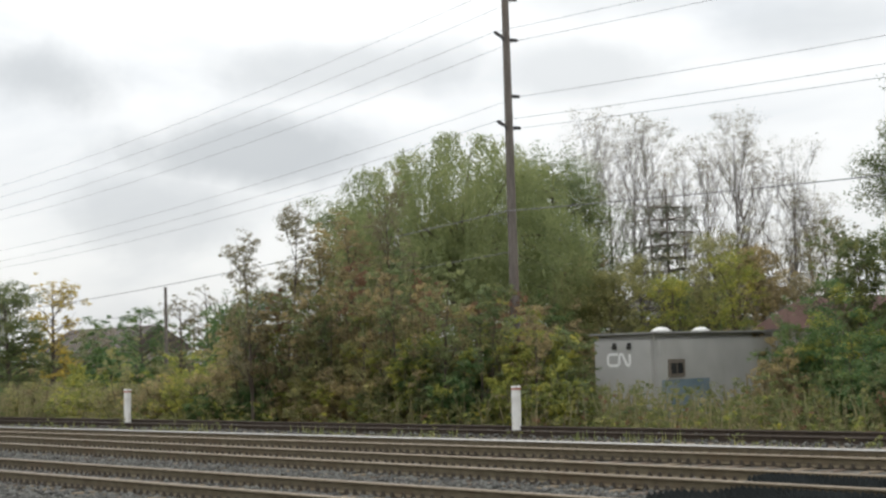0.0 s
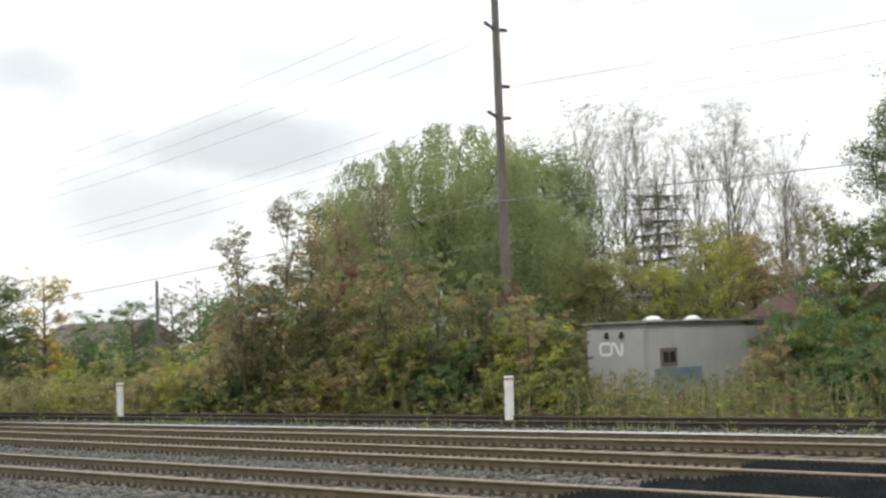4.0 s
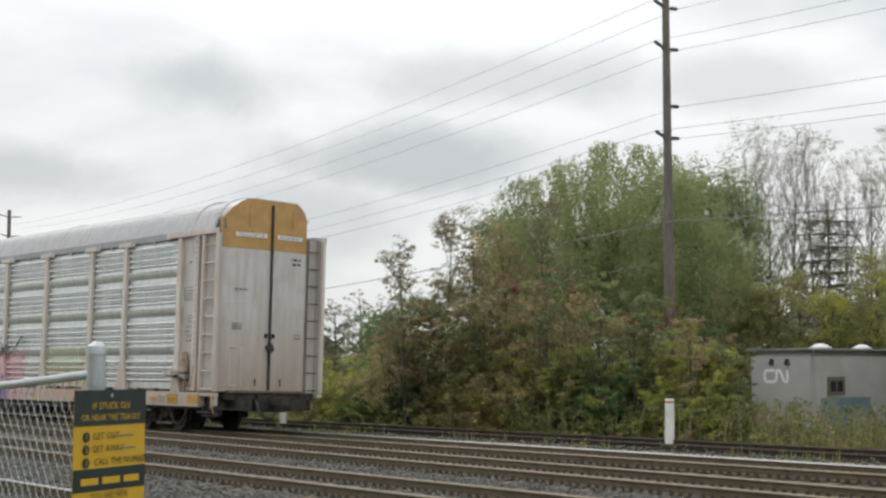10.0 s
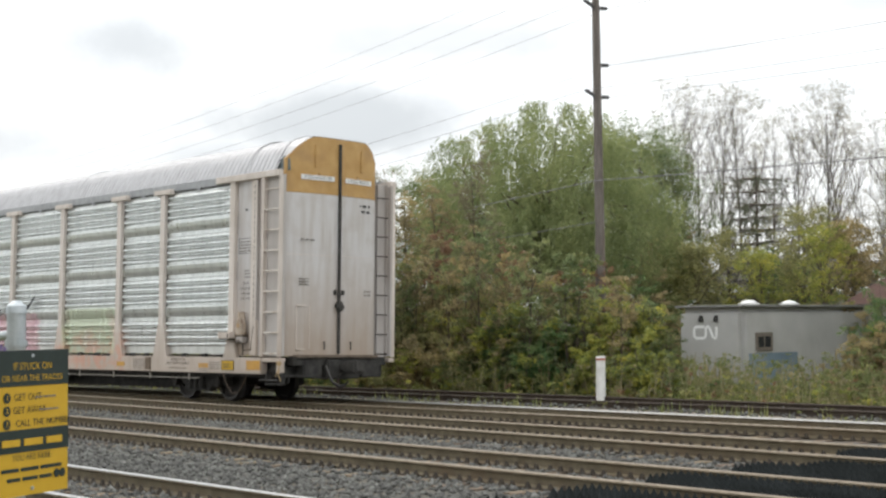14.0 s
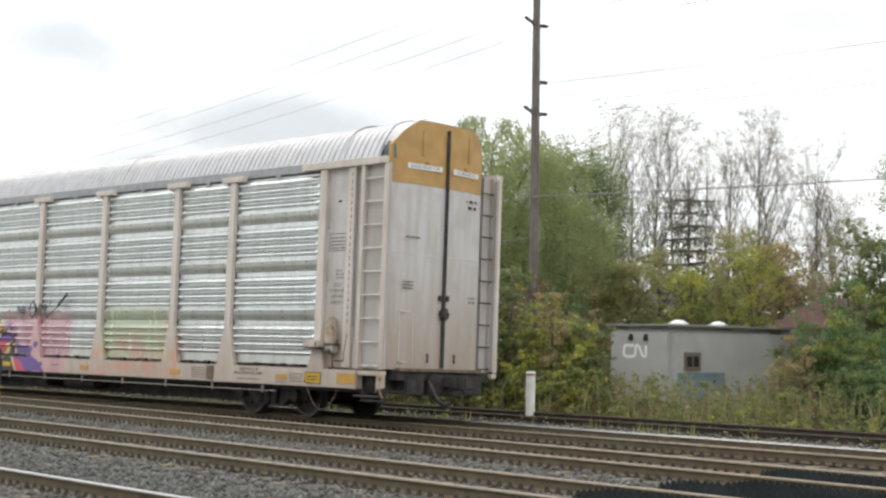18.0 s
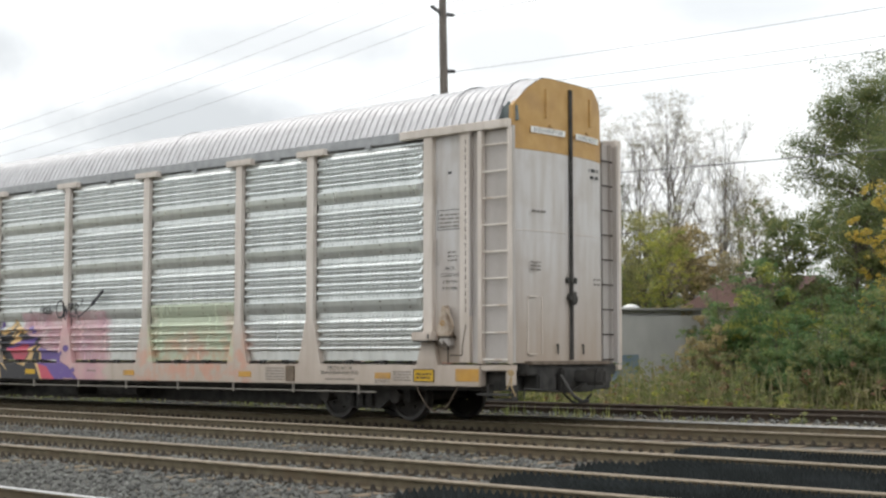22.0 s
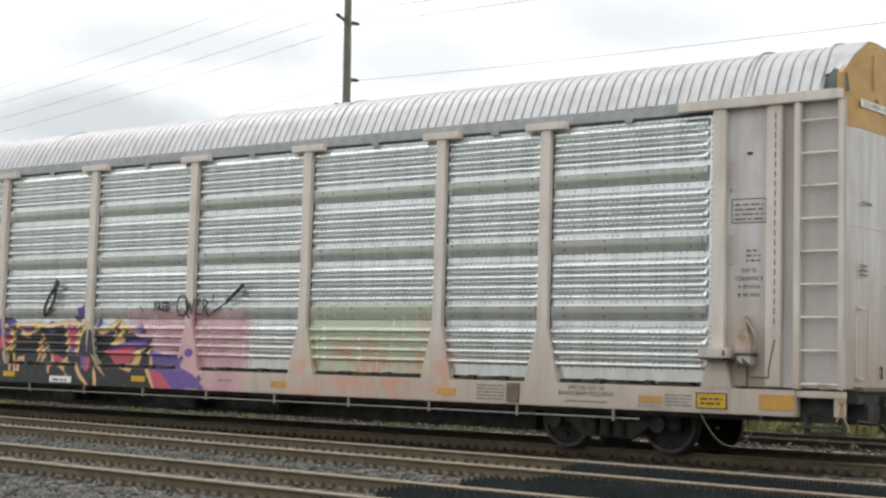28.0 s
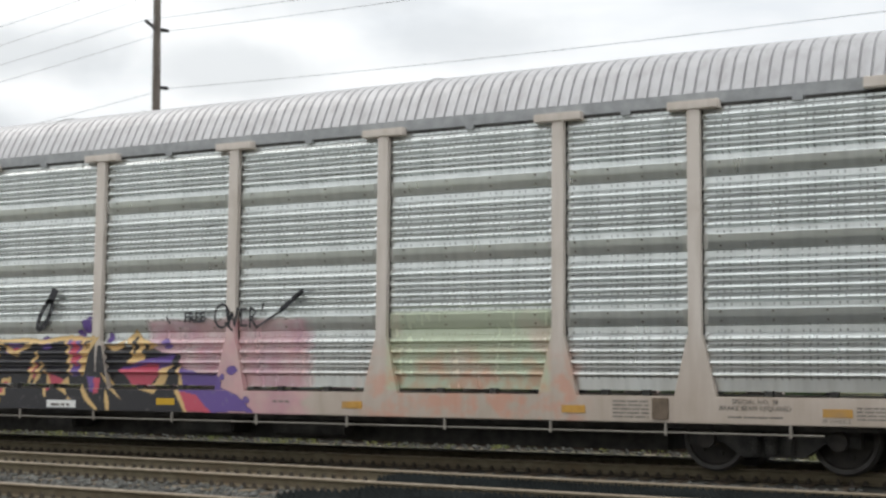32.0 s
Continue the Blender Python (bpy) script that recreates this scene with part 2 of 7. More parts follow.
# dirty steel, its blacks lifted in colour to stand in for lens haze
STEELDARK = mat("dirty_hazed_steel", (0.022, 0.022, 0.021), (0.070, 0.066, 0.060), 5, 0.7, 0.2, bump=0.2)
SPIKE = mat("rusty_fastening_iron", (0.02, 0.016, 0.012), (0.06, 0.045, 0.03), 20, 0.8)

# ------------------------------------------------------------------ building helpers
def finish(bm, name):
    me = bpy.data.meshes.new(name)
    bm.normal_update()
    bm.to_mesh(me)
    bm.free()
    return me


def part(name, bm, material, parent, label="", smooth=False):
    """One mesh under a thing or under a part of it."""
    me = bm if isinstance(bm, bpy.types.Mesh) else finish(bm, name)
    if material and not me.materials:
        me.materials.append(material)
    if smooth:
        me.polygons.foreach_set("use_smooth", [True] * len(me.polygons))
    ob = new(name, me)
    ob.parent = parent
    return tagged(ob, label)


def thing(name, at=(0, 0, 0), label="", category="", group="", kind="", rz=0.0):
    ob = new(name)
    ob.empty_display_size = 0.2
    ob.matrix_basis = pose(*at, 0, 0, rz)
    return tagged(ob, label, category, group, kind)


def solid(name, bm, material, label="", category="", group="", kind="", at=(0, 0, 0), rz=0.0):
    ob = part(name, bm, material, None)
    ob.matrix_basis = pose(*at, 0, 0, rz)
    return tagged(ob, label, category, group, kind)


def bx(bm, x0, x1, y0, y1, z0, z1, bev=0.0):
    """A box between two corners, its edges rounded by bev."""
    m = Matrix.LocRotScale(((x0 + x1) / 2, (y0 + y1) / 2, (z0 + z1) / 2), None, (abs(x1 - x0), abs(y1 - y0), abs(z1 - z0)))
    vs = bmesh.ops.create_cube(bm, size=1, matrix=m)["verts"]
    if bev:
        es = list({e for v in vs for e in v.link_edges})
        bmesh.ops.bevel(bm, geom=es, offset=bev, segments=2, affect="EDGES", clamp_overlap=True)
    return bm


def box(x0, x1, y0, y1, z0, z1, bev=0.0):
    return bx(bmesh.new(), x0, x1, y0, y1, z0, z1, bev)


def rod(bm, a, b, r, seg=8, r2=None):
    """A round bar from a to b."""
    a, b = Vector(a), Vector(b)
    d = b - a
    m = Matrix.Translation((a + b) / 2) @ d.to_track_quat("Z", "Y").to_matrix().to_4x4()
    bmesh.ops.create_cone(bm, cap_ends=True, segments=seg, radius1=r, radius2=r if r2 is None else r2, depth=d.length, matrix=m)
    return bm


def prism(bm, outline, lo, hi, axis="y"):
    """An outline in the two other axes, drawn out from lo to hi along one axis."""
    def at(p, v):
        return {"x": (v, p[0], p[1]), "y": (p[0], v, p[1]), "z": (p[0], p[1], v)}[axis]
    a, b = [bm.verts.new(at(p, lo)) for p in outline], [bm.verts.new(at(p, hi)) for p in outline]
    n = len(outline)
    fs = [bm.faces.new(a), bm.faces.new(b[::-1])] + [bm.faces.new((a[i], b[i], b[(i + 1) % n], a[(i + 1) % n])) for i in range(n)]
    bmesh.ops.recalc_face_normals(bm, faces=fs)
    return bm


def quads(name, co, nq, corners=4):
    """A mesh of loose quads (or triangles) from an array of corners."""
    me = bpy.data.meshes.new(name)
    me.vertices.add(len(co))
    me.vertices.foreach_set("co", np.asarray(co, np.float32).ravel())
    me.loops.add(nq * corners)
    me.loops.foreach_set("vertex_index", np.arange(nq * corners, dtype=np.int32))
    me.polygons.add(nq)
    me.polygons.foreach_set("loop_start", np.arange(0, nq * corners, corners, dtype=np.int32))
    me.polygons.foreach_set("loop_total", np.full(nq, corners, np.int32))
    me.update(calc_edges=True)
    me.validate()
    return me


rg = np.random.default_rng(7)

# ------------------------------------------------------------------ ground
GRADE = -0.17     # top of the ballast under the rails


def ground_height(x, y):
    """Level ballast under the tracks, a shallow ditch and rough field beyond."""
    z = GRADE - 0.05
    if y > 24.6:
        z -= 0.12 * min(1, (y - 24.6) / 2.0)
    if y < 4.6:
        z -= 0.1 * min(1, (4.6 - y) / 2)
    return z


bm = bmesh.new()
xs = [-900, -400, -200, -120, *range(-90, 41, 5), 80, 200, 500]
ys = [-300, -100, -40, -10, 0, 3, 4.6, 6, 10, 14, 18, 22, 24.6, 26.6, 30, 40, 60, 100, 200, 500, 1200]
grid = [[bm.verts.new((x, y, ground_height(x, y))) for y in ys] for x in xs]
for i in range(len(xs) - 1):
    for j in range(len(ys) - 1):
        bm.faces.new((grid[i][j], grid[i + 1][j], grid[i + 1][j + 1], grid[i][j + 1]))
solid("ground", bm, FIELD, "rough grassy ground with autumn weeds beside the railway", "ground", kind="structure")
bm = bmesh.new()
prism(bm, [(3.6, -0.30), (4.7, GRADE - 0.01), (21.6, GRADE - 0.01), (22.3, GRADE - 0.05), (25.4, GRADE - 0.06), (26.6, -0.42)], -220, 120, "x")
solid("ballast_bed", bm, BALLAST, "grey crushed-stone ballast bed under several railway tracks", "ballast", kind="structure")

# unseen wall, added only to darken what the car's panels reflect
solid("wall_south", box(-18, 60, -16.4, -16.0, -0.5, 6.5), mat("unseen_wall_brown", (0.13, 0.10, 0.085), (0.20, 0.165, 0.14), 2, 0.9, bump=0.3), "plain unseen wall added behind the camera to darken the car's reflections", "wall", kind="structure")

bm = bmesh.new()
prism(bm, [(22.2, GRADE - 0.08), (22.5, GRADE - 0.042), (25.5, GRADE - 0.046), (26.2, -0.34)], -120, 60, "x")
solid("dirt_shoulder", bm, DIRT, "dusty beige dirt and cinders round the far siding", "ground", kind="structure")

# tracks: offset, heading, gauge, polished head or not, length along x
TRACKS = [(7.175, -0.0282, True), (11.519, -0.0388, False), (15.136, -0.0497, False), (19.361, 0.0, True), (24.050, 0.0, False)]
GAUGE = 1.45
RAIL = [(-0.07, -0.165), (0.07, -0.165), (0.07, -0.150), (0.014, -0.130), (0.010, -0.045), (0.037, -0.034), (0.037, -0.014), (0.020, 0.0), (-0.020, 0.0), (-0.037, -0.014), (-0.037, -0.034), (-0.010, -0.045), (-0.014, -0.130), (-0.07, -0.150)]


def rail(parent, off, x0, x1, bright, side=None):
    bm = bmesh.new()
    # a polished head is worn round on its running side
    worn = {(-0.037, -0.014): (-0.037, -0.026), (-0.020, 0.0): (-0.012, 0.0)} if bright is WORNTOP else {(-0.037, -0.014): (-0.037, -0.011), (-0.020, 0.0): (-0.027, 0.0)}
    shape = [worn.get(p, p) for p in RAIL] if bright else RAIL
    prism(bm, [(off + a, b) for a, b in shape], x0, x1, "x")
    me = finish(bm, "rail")
    me.materials.append(side or RUST)
    me.materials.append(side or bright or DULLTOP)
    for p in me.polygons:
        if p.normal.z > 0.6 and p.center.z > -0.02:
            p.material_index = 1
    part("rail", me, None, parent)


tie_bm = box(-0.11, 0.11, -1.3, 1.3, -0.16, 0.0, 0.012)
TIE_MESH = finish(tie_bm, "tie")
TIE_MESH.materials.append(TIE)
clip_bm = bmesh.new()
for side in (-0.725, 0.725):
    for edge in (-0.105, 0.105):
        for along in (-0.17, 0.0, 0.17):
            m = Matrix.LocRotScale((along, side + edge, -0.125), None, (0.075, 0.05, 0.07))
            vs = bmesh.ops.create_cone(clip_bm, cap_ends=True, segments=5, radius1=0.7, radius2=0.25, depth=1.0, matrix=m)
    bx(clip_bm, -0.1, 0.1, side - 0.14, side + 0.14, -0.168, -0.152)
CLIP_MESH = finish(clip_bm, "fastening")
for n, (y0, slope, bright) in enumerate(TRACKS):
    tr = thing("railway_track", (0, y0, -0.055 if n == 4 else 0.0), "railway track with %s rails on weathered wooden ties in ballast" % ("polished" if bright else "dull rusty"), "railway track", "railway tracks", rz=math.degrees(math.atan(slope)))
    for off in (-GAUGE / 2, GAUGE / 2):
        rail(tr, off, -220, 110, (RAILTOP if bright else None) if n != 3 else (WORNTOP if off > 0 else None), OLDRUST if n == 4 else None)
    clips = []
    lo, hi = (-62, 2) if n < 4 else (-52, 2)
    for k in range(int((hi - lo) / 0.55)):
        x = lo + 0.55 * k + rg.uniform(-0.03, 0.03)
        t = part("tie", TIE_MESH, None, tr)
        t.location, t.rotation_euler = (x, rg.uniform(-0.05, 0.05), -0.165), (0, 0, rg.uniform(-0.02, 0.02))
        if n < 4 and x > -40:
            clips.append(x)
    if clips:
        v = np.empty(len(CLIP_MESH.vertices) * 3)
        CLIP_MESH.vertices.foreach_get("co", v)
        v = v.reshape(-1, 3)
        fs = [tuple(p.vertices) for p in CLIP_MESH.polygons]
        me = bpy.data.meshes.new("fastenings")
        me.from_pydata(np.concatenate([v + (x, 0, 0) for x in clips]).tolist(), [], [tuple(i + k * len(v) for i in q) for k in range(len(clips)) for q in fs])
        tagged(part("fastening", me, SPIKE, tr), "dark rail spikes, anchors and tie plates", kind="stuff")

# ------------------------------------------------------------------ freight car
class Nodes:
    """Short hand for sums of shader nodes."""

    def __init__(self, m):
        self.N, self.L = m.node_tree.nodes, m.node_tree.links

    def put(self, socket, v):
        if isinstance(v, (int, float, tuple)):
            socket.default_value = v
        else:
            self.L.new(v, socket)

    def math(self, op, a, b=0.0, c=0.0):
        n = self.N.new("ShaderNodeMath")
        n.operation = op
        for s, v in zip(n.inputs, (a, b, c)):
            self.put(s, v)
        return n.outputs[0]

    def step(self, a, lo, hi):
        """0 below lo, 1 above hi."""
        n = self.N.new("ShaderNodeMapRange")
        self.put(n.inputs["Value"], a)
        n.inputs["From Min"].default_value, n.inputs["From Max"].default_value = lo, hi
        return n.outputs[0]

    def mix(self, f, a, b):
        n = self.N.new("ShaderNodeMix")
        n.data_type = "RGBA"
        self.put(n.inputs[0], f)
        self.put(n.inputs[6], (*a, 1) if isinstance(a, tuple) else a)
        self.put(n.inputs[7], (*b, 1) if isinstance(b, tuple) else b)
        return n.outputs[2]

    def noise(self, vec, scale, detail=2.0, distortion=0.0):
        n = self.N.new("ShaderNodeTexNoise")
        self.L.new(vec, n.inputs["Vector"])
        n.inputs["Scale"].default_value, n.inputs["Detail"].default_value, n.inputs["Distortion"].default_value = scale, detail, distortion
        return n.outputs["Fac"]

    def dots(self, vec, scale, rand=1.0):
        n = self.N.new("ShaderNodeTexVoronoi")
        self.L.new(vec, n.inputs["Vector"])
        n.inputs["Scale"].default_value, n.inputs["Randomness"].default_value = scale, rand
        return n.outputs["Distance"]


def car_paint(name, base, dirt, rough, metal, holes=False, spec=0.5, paint=True):
    """Paint or bare metal of the freight car's side, weathered, with the spray paint along its lower half."""
    m = bpy.data.materials.new(name)
    m.use_nodes = True
    g = Nodes(m)
    b = g.N["Principled BSDF"]
    tc = g.N.new("ShaderNodeTexCoord")
    P = tc.outputs["Object"]
    sp = g.N.new("ShaderNodeSeparateXYZ")
    g.L.new(P, sp.inputs[0])
    X, Z = sp.outputs["X"], sp.outputs["Z"]
    flat = g.N.new("ShaderNodeCombineXYZ")
    g.L.new(X, flat.inputs["X"])
    g.L.new(Z, flat.inputs["Y"])
    F = flat.outputs[0]
    streak = g.N.new("ShaderNodeMapping")
    streak.inputs["Scale"].default_value = (7.0, 7.0, 0.8)
    g.L.new(P, streak.inputs["Vector"])
    grime = g.noise(streak.outputs[0], 1.0, 6)
    spots = g.noise(P, 2.2, 6)
    col = g.mix(g.step(grime, 0.45, 0.8), base, dirt)
    col = g.mix(g.math("MULTIPLY", g.step(spots, 0.5, 0.75), 0.6), col, dirt)
    # road dirt thrown up along the sill, with a ragged upper edge
    low = g.step(g.math("ADD", Z, g.math("MULTIPLY", g.noise(streak.outputs[0], 0.6, 5), 1.4)), 2.7 if paint else 3.9, 1.5)
    col = g.mix(g.math("MULTIPLY", low, 0.3 if holes else (0.55 if paint else 0.85)), col, (0.33, 0.25, 0.18))
    if holes:
        xx = g.math("FRACT", g.math("MULTIPLY", X, 11.0))
        zz = g.math("FRACT", g.math("MULTIPLY_ADD", Z, 11.765, 0.1))
        row = g.math("FRACT", g.math("MULTIPLY", X, 2.75))
        hole = g.math("MULTIPLY", g.math("LESS_THAN", xx, 0.22), g.math("LESS_THAN", zz, 0.42))
        hole = g.math("MULTIPLY", hole, g.math("LESS_THAN", g.math("ABSOLUTE", g.math("SUBTRACT", row, 0.38)), 0.36))
        plain = g.math("ABSOLUTE", g.math("SUBTRACT", g.math("FRACT", g.math("DIVIDE", g.math("SUBTRACT", Z, 1.50), 0.96)), 0.5))
        hole = g.math("MULTIPLY", hole, g.math("GREATER_THAN", plain, 0.118))
        col = g.mix(g.math("MULTIPLY", hole, 0.62), col, (0.03, 0.03, 0.03))
    painted = 0.0
    if paint:
        wob = g.noise(F, 1.3, 3)
        wob2 = g.noise(F, 4.0, 2)
        # pale pink wash
        inx = g.math("MULTIPLY", g.step(X, -13.75, -13.6), g.step(g.math("ADD", X, g.math("MULTIPLY", wob2, 0.5)), -10.25, -10.45))
        pink = g.math("MULTIPLY", inx, g.step(g.math("ADD", Z, g.math("MULTIPLY", wob2, 0.12)), 2.14, 2.08))
        pinkc = g.mix(g.step(wob, 0.45, 0.6), (0.62, 0.34, 0.36), (0.52, 0.24, 0.31))
        col = g.mix(g.math("MULTIPLY", pink, g.math("MULTIPLY_ADD", wob2, 0.9, 0.2)), col, pinkc)
        # pale green wash, one bay
        ing = g.math("MULTIPLY", g.step(X, -9.26, -9.2), g.step(X, -6.62, -6.7))
        green = g.math("MULTIPLY", ing, g.math("MULTIPLY", g.step(Z, 2.14, 2.1), g.step(Z, 0.98, 1.02)))
        greenc = g.mix(g.step(wob, 0.5, 0.62), (0.47, 0.53, 0.36), (0.54, 0.46, 0.34))
        col = g.mix(g.math("MULTIPLY", green, 0.75), col, greenc)
        # orange overspray below it
        ino = g.math("MULTIPLY", g.step(X, -9.9, -9.3), g.step(X, -6.0, -6.4))
        over = g.math("MULTIPLY", ino, g.math("MULTIPLY", g.step(wob2, 0.42, 0.62), g.step(Z, 1.7, 1.2)))
        col = g.mix(g.math("MULTIPLY", over, 0.5), col, (0.62, 0.25, 0.15))
        painted = g.math("MULTIPLY", g.math("MAXIMUM", pink, green), 0.6)
    g.put(b.inputs["Base Color"], col)
    b.inputs["Specular IOR Level"].default_value = spec
    if paint:
        g.put(b.inputs["Metallic"], g.math("MULTIPLY", g.math("SUBTRACT", 1.0, painted), metal))
        g.put(b.inputs["Roughness"], g.math("SUBTRACT", g.math("MULTIPLY_ADD", grime, 0.2, rough - 0.1), g.math("MULTIPLY", painted, 0.10)))
        g.put(b.inputs["Specular IOR Level"], g.math("MULTIPLY_ADD", painted, 0.15, spec))
    else:
        b.inputs["Metallic"].default_value, b.inputs["Roughness"].default_value = metal, rough
    bp = g.N.new("ShaderNodeBump")
    bp.inputs["Strength"].default_value, bp.inputs["Distance"].default_value = 0.12, 0.02
    g.put(bp.inputs["Height"], g.noise(P, 9.0, 5))
    g.put(b.inputs["Normal"], bp.outputs[0])
    return m


GALV = car_paint("galvanized_panel", (0.72, 0.75, 0.74), (0.56, 0.59, 0.58), 0.31, 0.78, holes=True)
FRAMEPAINT = car_paint("grey_beige_frame_paint", (0.64, 0.58, 0.525), (0.50, 0.44, 0.38), 0.6, 0.0)
ROOFMETAL = car_paint("galvanized_roof", (0.42, 0.42, 0.43), (0.32, 0.315, 0.32), 0.55, 0.6, paint=False)
DOORPAINT = car_paint("white_door_paint", (0.55, 0.535, 0.525), (0.42, 0.38, 0.34), 0.55, 0.0, paint=False)
LADDERBACK = mat("dull_ladder_plate_paint", (0.40, 0.37, 0.345), (0.49, 0.46, 0.435), 3, 0.7, bump=0.08, stretch=(1, 1, 0.25), stain=(0.33, 0.28, 0.235), stain_scale=1.2)
EAVE = mat("grey_eave", (0.27, 0.28, 0.285), (0.38, 0.39, 0.40), 6, 0.5, 0.3)
RUNGPAINT = mat("worn_cream_rung_paint", (0.60, 0.55, 0.49), (0.70, 0.66, 0.60), 9, 0.6, stain=(0.4, 0.3, 0.22), stain_scale=4)
TAN = mat("ochre_door_band", (0.42, 0.25, 0.085), (0.52, 0.33, 0.13), 4, 0.6, stain=(0.36, 0.22, 0.10), stain_scale=1.5)
YELLOW = mat("yellow_reflector", (0.47, 0.25, 0.05), (0.58, 0.33, 0.07), 8, 0.5, stain=(0.34, 0.22, 0.12), stain_scale=4)
SIGNYEL = mat("yellow_sign_paint", (0.53, 0.32, 0.015), (0.60, 0.37, 0.025), 5, 0.5, bump=0.02)
LABELW = mat("white_label", (0.70, 0.70, 0.68), (0.82, 0.82, 0.80), 12, 0.6, bump=0.02)
INK = mat("black_stencil", (0.02, 0.02, 0.022), (0.05, 0.05, 0.05), 15, 0.7, bump=0.0)
FADED = mat("faded_stencil", (0.12, 0.11, 0.10), (0.25, 0.23, 0.21), 15, 0.8, bump=0.0)
SPRAY = mat("black_spray_paint", (0.015, 0.015, 0.02), (0.05, 0.05, 0.055), 6, 0.6, bump=0.0)
# wheel and rim colours are darkened to carry the shade under the car
WHEEL = mat("worn_shaded_wheel_steel", (0.02, 0.018, 0.016), (0.05, 0.043, 0.037), 6, 0.6, 0.2)
RIMST = mat("shaded_wheel_rim", (0.045, 0.042, 0.04), (0.085, 0.08, 0.075), 6, 0.5, 0.4)
CHAINDARK = mat("grimy_brown_iron", (0.055, 0.045, 0.036), (0.14, 0.11, 0.085), 12, 0.8)
REDHOSE = mat("dusty_hose", (0.30, 0.22, 0.10), (0.42, 0.30, 0.16), 6, 0.7)

LENGTH, WIDTH = 26.65, 2.95
POSTS = [-1.9, -4.63, -6.55, -9.33, -12.03, -14.74, -17.45, -20.1, -22.02, -24.75]


def words(text, size, material, parent, at, turn=(90, 0, 0), name="lettering", depth=0.0, wide=1.0, bold=0.0):
    """Lettering in the built-in font, as a mesh."""
    cu = bpy.data.curves.new("text", "FONT")
    cu.offset = bold
    cu.body, cu.size, cu.align_x, cu.align_y, cu.extrude, cu.resolution_u = text, size, "CENTER", "CENTER", depth, 2
    tmp = bpy.data.objects.new("text", cu)
    scene.collection.objects.link(tmp)
    me = bpy.data.meshes.new_from_object(tmp.evaluated_get(bpy.context.evaluated_depsgraph_get()))
    bpy.data.objects.remove(tmp)
    me.name = name
    me.materials.clear()
    me.materials.append(material)
    ob = tagged(part(name, me, None, parent), kind="stuff")
    ob.matrix_basis = pose(*at, *turn) @ Matrix.Diagonal((wide, 1, 1, 1))
    return ob


def bars(parent, x0, x1, z0, z1, rows, y, material, axis="y", name="lettering", seed=1):
    """Lines of writing too small to read: short bars."""
    r = random.Random(seed)
    pitch = (z1 - z0) / rows
    for i in range(rows):
        x, z = x0, z0 + i * pitch
        while x < x1 - 0.02:
            w = min(r.uniform(0.35, 1.0) * (x1 - x0) * 0.4, x1 - x)
            if axis == "y":
                bm = box(x, x + w, y - 0.002, y + 0.002, z, z + pitch * 0.42)
            else:
                bm = box(y - 0.002, y + 0.002, x, x + w, z, z + pitch * 0.42)
            part(name, bm, material, parent)
            x += w + pitch * 0.4


ROLLS = (1.98, 2.94, 3.90)


def panel_profile():
    """Height and bulge of the pressed side sheets: a two-faced roll, then four hooded ribs, repeated."""
    pts = [(1.03, 0.0)]
    for roll in (*ROLLS, 4.86):
        for k in range(4):
            c = roll - 0.745 + 0.152 * k
            pts += [(c - 0.034, 0.0), (c - 0.008, 0.068), (c + 0.004, 0.076), (c + 0.026, 0.068), (c + 0.092, 0.0)]
        if roll < 4.5:
            pts += [(roll - 0.114, 0.0), (roll - 0.100, 0.034), (roll - 0.012, 0.062), (roll + 0.012, 0.067), (roll + 0.092, 0.078), (roll + 0.104, 0.076), (roll + 0.112, 0.0)]
    pts += [(4.70, 0.0)]
    return pts


PROFILE = panel_profile()


def side_panel(car, x0, x1, y, out):
    bm = bmesh.new()
    xs = [(x0, 0.0), (x0 + 0.09, 0.0), (x0 + 0.11, 0.55), (x0 + 0.17, 1.0), (x1 - 0.17, 1.0), (x1 - 0.11, 0.55), (x1 - 0.09, 0.0), (x1, 0.0)]
    grid = [[bm.verts.new((x, y + out * d * k, z)) for z, d in PROFILE] for x, k in xs]
    for a, b in zip(grid, grid[1:]):
        for i in range(len(PROFILE) - 1):
            bm.faces.new((a[i], b[i], b[i + 1], a[i + 1]))
    inner = [bm.verts.new((x, y - out * 0.03, z)) for x, z in ((x0, 1.03), (x1, 1.03), (x1, 4.70), (x0, 4.70))]
    bm.faces.new(inner)
    bmesh.ops.recalc_face_normals(bm, faces=bm.faces)
    p = part("side_panel", bm, GALV, car, "pressed galvanized perforated side sheet")
    bo = bmesh.new()
    for roll in ROLLS:
        for k in range(4):
            x = x0 + (x1 - x0) * (k + 0.5) / 4
            for dz in (0.062, -0.055):
                rod(bo, (x, y + out * 0.03, roll + dz), (x, y + out * (0.088 if dz > 0 else 0.062), roll + dz), 0.013, 6)
    tagged(part("bolt", bo, CHAINDARK, p), kind="stuff")
    # a dark strip coloured as the shade under the eave, with a bracket in the middle
    part("eave_slot", box(x0 + 0.10, x1 - 0.10, y - 0.01, y + out * 0.02, 4.696, 4.738), STEELDARK, p, "dark strip standing for the shaded slot under the eave")
    xm = (x0 + x1) / 2
    part("eave_bracket", box(xm - 0.07, xm + 0.07, y, y + out * 0.045, 4.68, 4.75, 0.006), EAVE, p)


